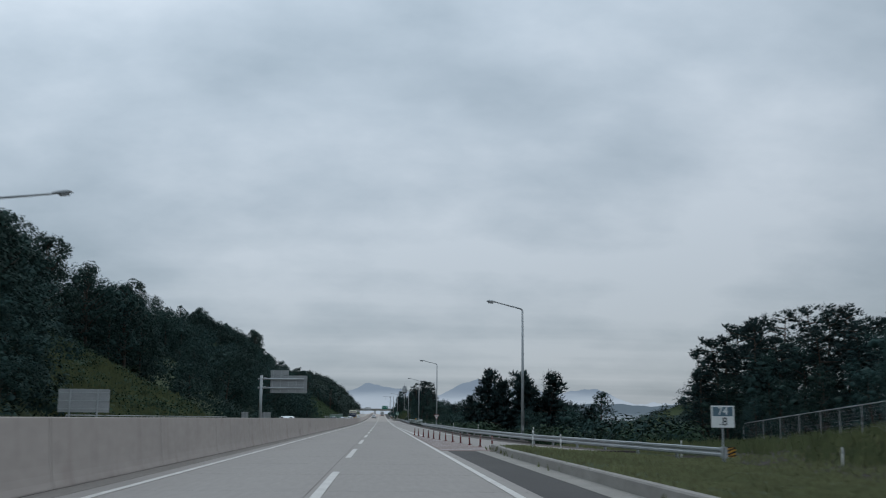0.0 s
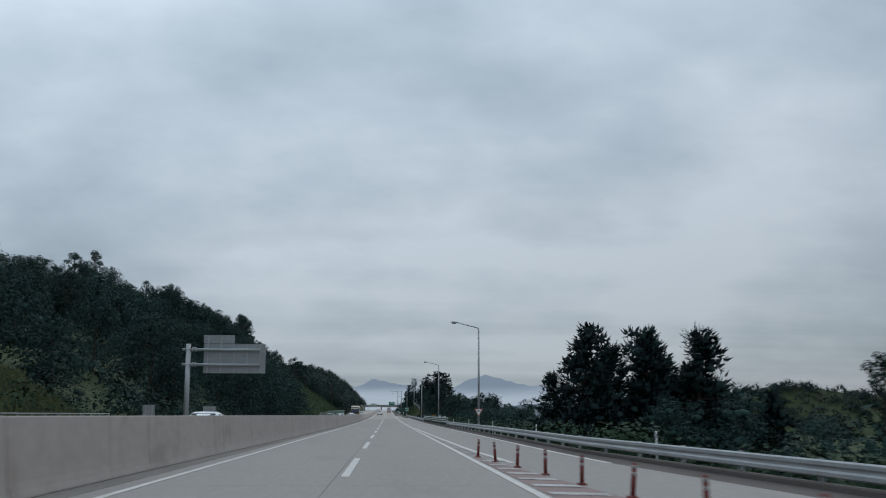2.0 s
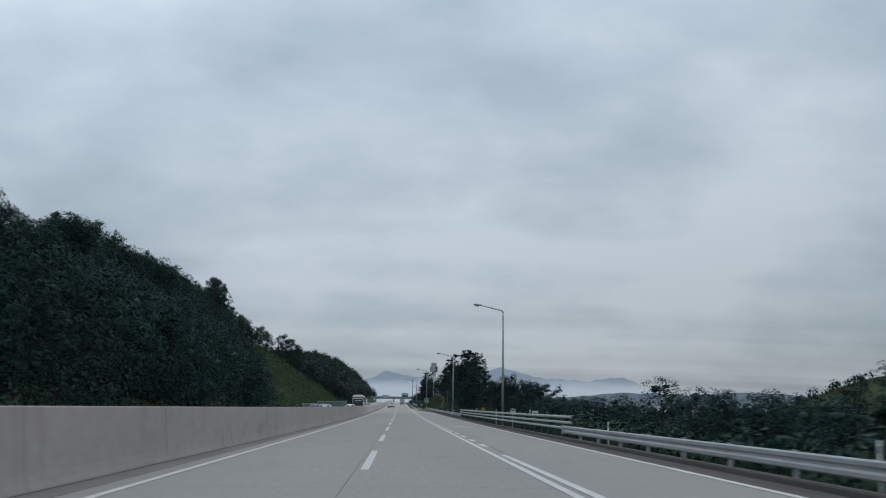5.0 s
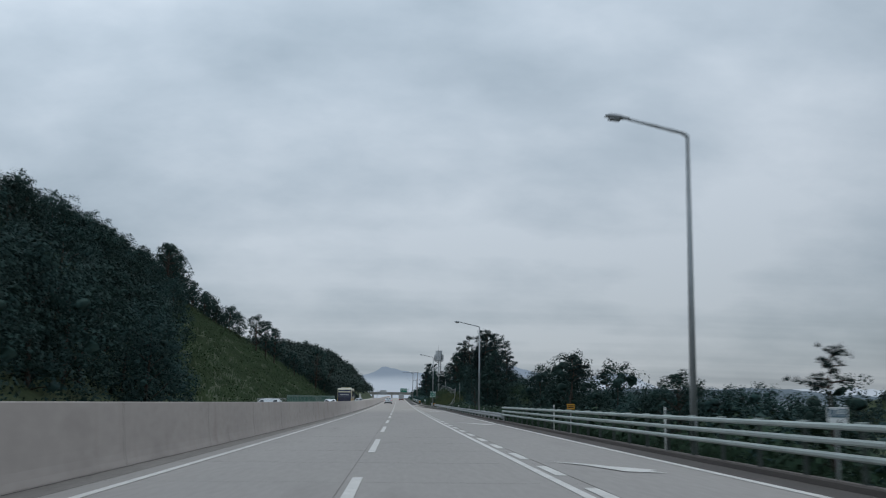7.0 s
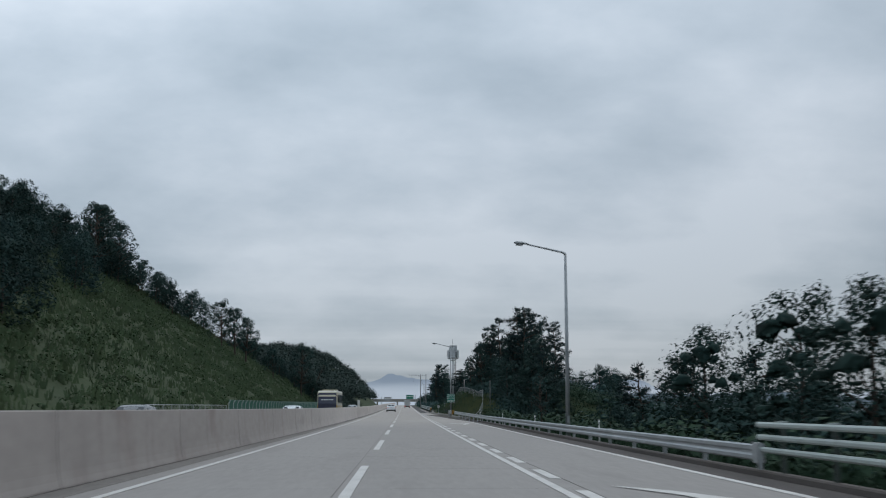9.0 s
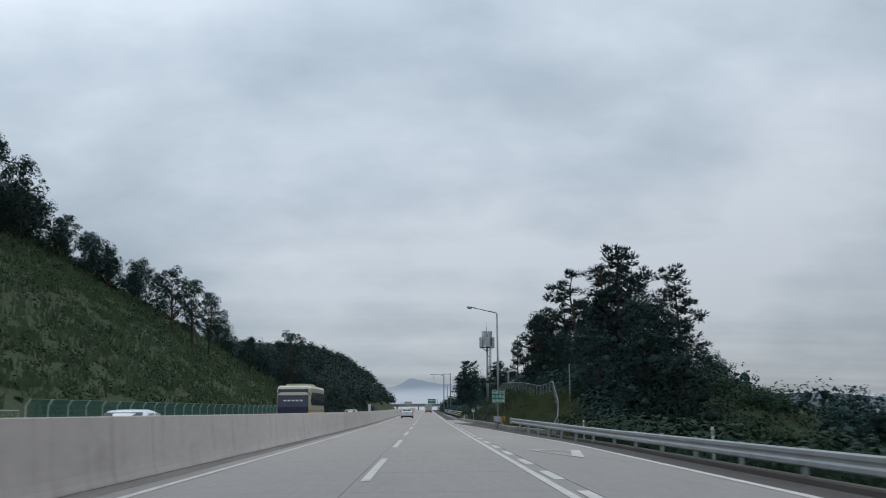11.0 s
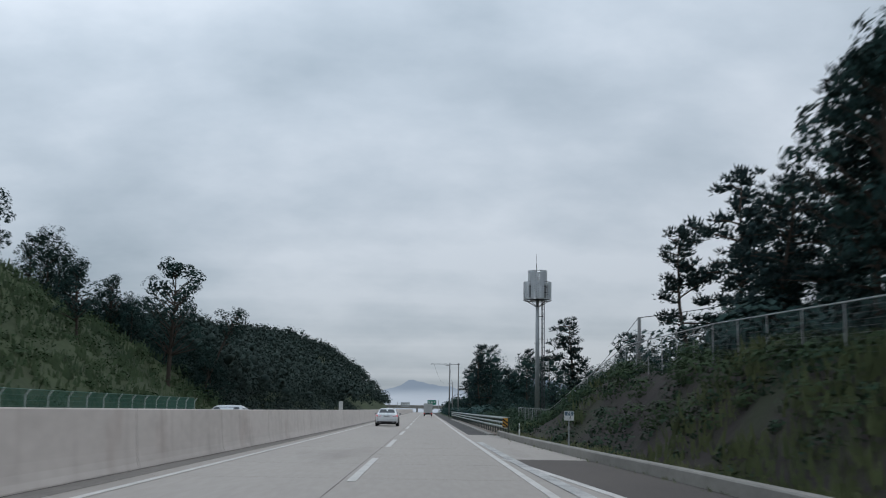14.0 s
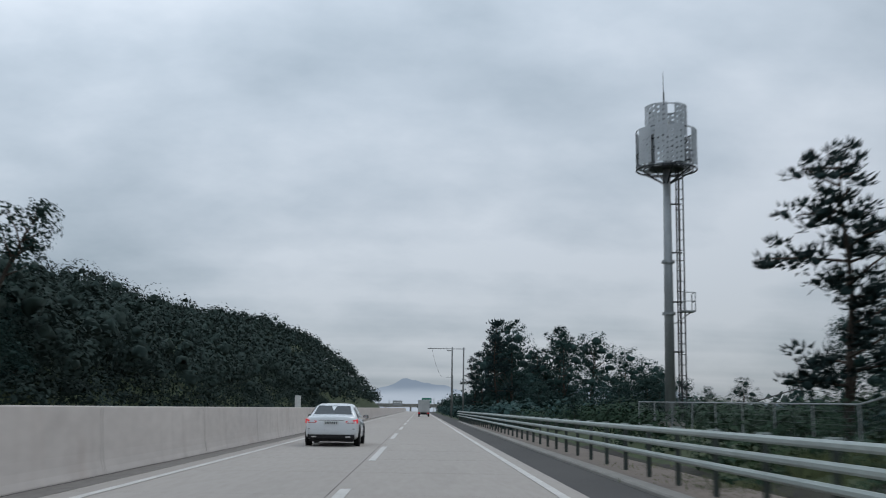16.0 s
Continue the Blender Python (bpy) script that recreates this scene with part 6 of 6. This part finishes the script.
PLATE = material("number_plate_white", (0.62, 0.63, 0.62), rough=0.5, scale=6, bump=0)
BUS_CREAM = material("bus_cream", (0.58, 0.53, 0.40), (0.50, 0.46, 0.35), rough=0.35, scale=1.5, bump=0, coat=0.4)
BUS_YELLOW = material("bus_ochre", (0.44, 0.29, 0.08), (0.38, 0.25, 0.07), rough=0.35, scale=1.5, bump=0, coat=0.4)
BUS_NAVY = material("bus_navy", (0.016, 0.022, 0.055), rough=0.25, scale=1.5, bump=0, coat=0.4)
BOX_GREY = material("truck_box_grey", (0.47, 0.48, 0.47), (0.38, 0.39, 0.385), rough=0.6, scale=1.5, fine=14, bump=0.05)
TRUCK_BLUE = material("truck_cab_white", (0.52, 0.53, 0.53), rough=0.35, scale=2, bump=0, coat=0.4)


def wheel(parent, x, y, r, w, side):
    """Tyre, rim and spokes; side is +1 for the right."""
    tyre = part("wheel", Shape().sweep([[(x + dx, y + rr * math.cos(k * math.pi / 12), r + rr * math.sin(k * math.pi / 12)) for k in range(24)] for dx, rr in ((-w / 2, r * 0.66), (-w / 2, r * 0.93), (-w / 2 + 0.03, r), (w / 2 - 0.03, r), (w / 2, r * 0.93), (w / 2, r * 0.66))]), TYRE, parent, smooth=True)
    o = x + side * (w / 2 - 0.02)
    part("rim", Shape().tube((o - 0.03 * side, y, r), (o, y, r), r * 0.68, r * 0.66, 20), RIM, tyre)
    s = Shape()
    for k in range(5):
        a = k * 2 * math.pi / 5
        s.box((o + 0.012 * side, y + 0.34 * r * math.cos(a), r + 0.34 * r * math.sin(a)), (0.02, r * 0.62, r * 0.15), Matrix.Rotation(a, 3, "X"))
    part("spokes", s, CHROME, tyre)
    return tyre


def car(m, paint, label, group=""):
    """A four-door saloon, nose towards +y, built round its ground centre."""
    root = thing("car", m, label, "car", group)

    def ring(y, w, zl, zb):
        half = [(w * 0.88, zl), (w * 0.985, zl + 0.10), (w, zl + 0.42 * (zb - zl)), (w * 0.99, zl + 0.72 * (zb - zl)), (w * 0.955, zb - 0.05), (w * 0.88, zb), (w * 0.45, zb + 0.035)]
        return [(a, y, b) for a, b in half] + [(0, y, zb + 0.045)] + [(-a, y, b) for a, b in reversed(half)]

    st = [(-2.46, 0.72, 0.50, 0.90), (-2.43, 0.80, 0.40, 0.96), (-2.33, 0.86, 0.30, 1.005), (-2.0, 0.905, 0.24, 1.02), (-1.35, 0.925, 0.20, 0.99), (-0.5, 0.93, 0.20, 0.96), (0.5, 0.93, 0.20, 0.94), (1.25, 0.92, 0.20, 0.92), (1.9, 0.885, 0.22, 0.84), (2.25, 0.82, 0.26, 0.74), (2.42, 0.70, 0.34, 0.62), (2.46, 0.60, 0.40, 0.56)]
    part("body", Shape().sweep([ring(*q) for q in st]), paint, root, smooth=True)

    def house(y, wb, wt, zt):
        half = [(wb, 0.93), (wb * 0.99, 0.97), ((wb + wt) / 2 + 0.02, (0.97 + zt) / 2), (wt + 0.02, zt - 0.05), (wt - 0.08, zt), (wt * 0.4, zt + 0.015)]
        return [(a, y, b) for a, b in half] + [(0, y, zt + 0.018)] + [(-a, y, b) for a, b in reversed(half)]

    hs = [(-1.86, 0.80, 0.76, 1.02), (-1.55, 0.83, 0.70, 1.17), (-1.15, 0.85, 0.64, 1.35), (-0.8, 0.86, 0.62, 1.42), (-0.2, 0.87, 0.63, 1.455), (0.3, 0.87, 0.62, 1.43), (0.65, 0.87, 0.64, 1.33), (1.0, 0.86, 0.72, 1.14), (1.28, 0.84, 0.78, 0.99)]
    cabin = part("cabin", Shape().sweep([house(*q) for q in hs]), paint, root, smooth=True)
    g = 0.012
    part("rear_window", Shape().quad((-0.66, -1.735 - g, 1.10), (0.66, -1.735 - g, 1.10), (0.555, -1.10 - g, 1.372 + g), (-0.555, -1.10 - g, 1.372 + g)), CAR_GLASS, cabin)
    part("windscreen", Shape().quad((0.70, 1.19, 1.06), (-0.70, 1.19, 1.06), (-0.56, 0.58, 1.365 + g), (0.56, 0.58, 1.365 + g)), CAR_GLASS, cabin)
    for sd in (-1, 1):
        for y0, y1, t0, t1 in ((-1.32, -0.46, -1.02, -0.46), (-0.38, 0.86, -0.38, 0.42)):
            s = Shape().quad((sd * 0.868, y0, 0.99), (sd * 0.878, y1, 0.985), (sd * 0.695, t1, 1.345), (sd * 0.69, t0, 1.345))
            part("side_window", s, CAR_GLASS, cabin)
        part("window_trim", Shape().path([Vector((sd * 0.885, -1.5, 0.985)), Vector((sd * 0.893, 0.95, 0.975))], [0.012, 0.012], 6), CHROME, cabin)
        part("door_handle", Shape().box((sd * 0.935, -0.62, 0.84), (0.03, 0.17, 0.03)), paint, root, bevel=0.008)
        part("door_handle", Shape().box((sd * 0.938, 0.30, 0.83), (0.03, 0.17, 0.03)), paint, root, bevel=0.008)
        for y in (-1.02, -0.05, 0.95):
            part("door_seam", Shape().box((sd * 0.932, y, 0.66), (0.006, 0.008, 0.5)), BLACK_TRIM, root)
        mirror = part("mirror", Shape().sweep([[(sd * (0.92 + u), 0.72 + 0.06 * math.cos(a) * k, 1.0 + 0.07 * math.sin(a) * k) for a in [q * math.pi / 4 for q in range(8)]] for u, k in ((0.0, 0.35), (0.05, 0.9), (0.16, 1.0), (0.2, 0.6))]), BLACK_TRIM if paint is CAR_WHITE else paint, root, smooth=True)
        part("mirror_glass", Shape().box((sd * 1.02, 0.655, 1.0), (0.13, 0.006, 0.09)), CHROME, mirror)
        lamp = Shape()
        lamp.sweep([[(sd * 0.50, -2.452, 0.76), (sd * 0.50, -2.47, 0.86), (sd * 0.50, -2.36, 0.87), (sd * 0.50, -2.36, 0.76)], [(sd * 0.78, -2.43, 0.73), (sd * 0.78, -2.44, 0.90), (sd * 0.78, -2.3, 0.91), (sd * 0.78, -2.3, 0.73)], [(sd * 0.905, -2.25, 0.80), (sd * 0.895, -2.22, 0.93), (sd * 0.87, -2.05, 0.94), (sd * 0.88, -2.05, 0.81)]])
        light = part("tail_light", lamp, TAIL_RED, root, "red wraparound tail light")
        part("light_bar", Shape().box((sd * 0.66, -2.462, 0.80), (0.26, 0.012, 0.02)), SIGN_RED, light)
        part("headlight", Shape().sweep([[(sd * 0.50, 2.40, 0.58), (sd * 0.50, 2.36, 0.68), (sd * 0.5, 2.2, 0.66), (sd * 0.5, 2.2, 0.58)], [(sd * 0.80, 2.20, 0.62), (sd * 0.80, 2.14, 0.75), (sd * 0.76, 2.0, 0.74), (sd * 0.78, 2.0, 0.62)]]), HEAD_WHITE, root)
        for y in (-1.45, 1.45):
            part("wheel_arch", Shape().tube((sd * 0.90, y, 0.36), (sd * 0.936, y, 0.36), 0.385, 0.385, 24), BLACK_TRIM, root)
            wheel(root, sd * 0.845, y, 0.335, 0.21, sd)
        part("exhaust", Shape().box((sd * 0.58, -2.44, 0.33), (0.18, 0.06, 0.05)), CHROME, root, bevel=0.012)
    plate = part("number_plate", Shape().box((0, -2.475, 0.80), (0.50, 0.02, 0.11)), PLATE, root)
    for k in range(6):
        part("plate_bar", Shape().box((-0.18 + 0.072 * k, -2.487, 0.80), (0.04, 0.004, 0.06)), SIGN_DARK, plate)
    part("boot_trim", Shape().box((0, -2.462, 0.885), (0.86, 0.015, 0.018)), CHROME, root)
    part("rear_valance", Shape().sweep([[(-0.80, -2.42, 0.28), (-0.80, -2.45, 0.40), (-0.80, -2.30, 0.42), (-0.80, -2.30, 0.26)], [(0.80, -2.42, 0.28), (0.80, -2.45, 0.40), (0.80, -2.30, 0.42), (0.80, -2.30, 0.26)]]), BLACK_TRIM, root)
    part("bumper_seam", Shape().box((0, -2.455, 0.56), (1.4, 0.01, 0.010)), BLACK_TRIM, root)
    for sd in (-1, 1):
        part("reflector", Shape().box((sd * 0.68, -2.445, 0.60), (0.24, 0.02, 0.025)), CHROME, root)
    part("underbody", Shape().box((0, 0, 0.22), (1.5, 4.4, 0.12)), BLACK_TRIM, root)
    part("grille", Shape().box((0, 2.44, 0.50), (0.8, 0.06, 0.16)), BLACK_TRIM, root)
    part("roof_fin", Shape().sweep([[(-0.02, -0.98, 1.39), (0.02, -0.98, 1.39), (0, -0.98, 1.40)], [(-0.012, -1.08, 1.365), (0.012, -1.08, 1.365), (0, -1.08, 1.45)]]), paint, cabin)
    return root


def on_road(x, y, turn=0.0):
    return pose(x, y, road_z(y) + 0.004, math.degrees(math.atan((road_z(y + 1) - road_z(y - 1)) / 2)) * (1 if turn == 0 else -1), 0, turn)


car(on_road(-1.75, 469.0), CAR_WHITE, "white saloon car with red tail lights on the outer lane")
for x, y, paint, label in ((-8.0, 108, CAR_WHITE, "white saloon oncoming behind the median barrier"), (-7.9, 262, CAR_SILVER, "silver saloon oncoming behind the median barrier"), (-11.3, 292, CAR_DARK, "dark saloon oncoming on the far carriageway"), (-8.0, 330, CAR_WHITE, "white saloon oncoming on the far carriageway"), (-7.8, 428, CAR_SILVER, "silver saloon oncoming past the slope")):
    car(on_road(x, y, 180), paint, label, "oncoming cars")


def bus(m):
    """A coach, nose towards +y."""
    root = thing("bus", m, "cream and ochre coach with a dark navy front", "bus")

    def ring(y, w, z0, z1, k=0.18):
        h = [(w, z0), (w, z1 - k), (w - 0.05, z1 - 0.05), (w - k, z1)]
        return [(a, y, b) for a, b in h] + [(-a, y, b) for a, b in reversed(h)]

    part("lower_body", Shape().sweep([ring(y, w, 0.35, 1.5, 0.02) for y, w in ((-5.6, 1.18), (-5.5, 1.24), (5.2, 1.24), (5.5, 1.20), (5.6, 1.12))]), BUS_YELLOW, root)
    part("upper_body", Shape().sweep([ring(y, w, 1.48, z) for y, w, z in ((-5.6, 1.16, 3.1), (-5.4, 1.22, 3.25), (4.6, 1.22, 3.25), (5.3, 1.20, 3.12), (5.52, 1.12, 2.7), (5.58, 1.10, 1.6))]), BUS_CREAM, root)
    part("roof_unit", Shape().box((0, -0.5, 3.32), (1.7, 3.4, 0.24)), BUS_CREAM, root, bevel=0.06)
    part("roof_unit", Shape().box((0, 3.4, 3.30), (1.5, 1.2, 0.18)), BUS_CREAM, root, bevel=0.05)
    front = part("windscreen", Shape().sweep([[(-1.10, 5.64, 1.05), (1.10, 5.64, 1.05), (1.10, 5.5, 1.05), (-1.10, 5.5, 1.05)], [(-1.12, 5.66, 1.7), (1.12, 5.66, 1.7), (1.12, 5.5, 1.7), (-1.12, 5.5, 1.7)], [(-1.09, 5.46, 2.98), (1.09, 5.46, 2.98), (1.09, 5.3, 2.98), (-1.09, 5.3, 2.98)]]), BUS_NAVY, root, "navy tinted front")
    for k in range(5):
        part("word_bar", Shape().box((-0.6 + 0.3 * k, 5.63, 2.15), (0.2, 0.01, 0.10)), SIGN_WHITE, front)
    part("bumper", Shape().box((0, 5.6, 0.62), (2.3, 0.22, 0.5)), BUS_NAVY, root, bevel=0.05)
    for sd in (-1, 1):
        part("headlight", Shape().box((sd * 0.92, 5.70, 0.78), (0.32, 0.06, 0.16)), HEAD_WHITE, root, bevel=0.02)
        for k in range(7):
            part("side_window", Shape().box((sd * 1.225, -4.6 + 1.4 * k, 2.28), (0.03, 1.32, 0.95)), CAR_GLASS, root)
        arm = part("mirror", Shape().box((sd * 1.38, 5.62, 2.15), (0.16, 0.12, 0.42)), BLACK_TRIM, root, bevel=0.03)
        part("mirror_arm", Shape().tube((sd * 1.1, 5.5, 2.75), (sd * 1.36, 5.64, 2.4), 0.025, seg=6), BLACK_TRIM, arm)
        part("luggage_door", Shape().box((sd * 1.245, 0.2, 0.85), (0.02, 4.2, 0.75)), BUS_CREAM, root)
        for y in (-3.4, 3.7):
            part("wheel_arch", Shape().tube((sd * 1.20, y, 0.52), (sd * 1.248, y, 0.52), 0.57, seg=24), BLACK_TRIM, root)
            wheel(root, sd * 1.12, y, 0.5, 0.3, sd)
    return root


bus(on_road(-8.4, 381, 180))


def box_truck(m):
    """A light box truck, nose towards +y, seen from behind."""
    root = thing("box_truck", m, "small grey box truck with red tail lights", "truck")
    box = part("cargo_box", Shape().box((0, -0.75, 1.62), (1.78, 3.0, 1.9)), BOX_GREY, root, bevel=0.03)
    for sd in (-1, 1):
        part("door", Shape().box((sd * 0.435, -2.265, 1.60), (0.84, 0.03, 1.78)), BOX_GREY, box, bevel=0.008)
        part("lock_bar", Shape().tube((sd * 0.16, -2.30, 0.75), (sd * 0.16, -2.30, 2.45), 0.02, seg=6), GALVANISED, box)
        part("corner_post", Shape().box((sd * 0.88, -2.26, 1.62), (0.05, 0.05, 1.92)), GALVANISED, box)
        light = part("tail_light", Shape().box((sd * 0.70, -2.27, 0.56), (0.30, 0.06, 0.12)), TAIL_RED, root)
        part("bracket", Shape().box((sd * 0.70, -2.22, 0.56), (0.34, 0.06, 0.16)), BLACK_TRIM, light)
        for y in (-1.5, 1.5):
            wheel(root, sd * 0.74, y, 0.33, 0.22, sd)
        part("mirror", Shape().box((sd * 1.02, 1.9, 1.45), (0.14, 0.06, 0.26)), BLACK_TRIM, root)
        part("mud_flap", Shape().box((sd * 0.72, -1.95, 0.36), (0.30, 0.02, 0.36)), BLACK_TRIM, root)
    part("frame", Shape().box((0, -0.3, 0.55), (0.9, 4.2, 0.18)), BLACK_TRIM, root)
    part("rear_bumper", Shape().box((0, -2.25, 0.40), (1.6, 0.1, 0.12)), BLACK_TRIM, root)
    plate = part("number_plate", Shape().box((0, -2.31, 0.56), (0.40, 0.02, 0.18)), PLATE, root)
    part("plate_bar", Shape().box((0, -2.322, 0.56), (0.3, 0.004, 0.08)), SIGN_DARK, plate)
    part("cab", Shape().sweep([[(-0.84, y, 0.45), (0.84, y, 0.45), (0.84, y, zt - 0.4), (0.74, y, zt), (-0.74, y, zt), (-0.84, y, zt - 0.4)] for y, zt in ((0.9, 1.95), (1.7, 1.98), (2.2, 1.5), (2.4, 1.1))]), TRUCK_BLUE, root)
    return root


box_truck(on_road(1.9, 602))
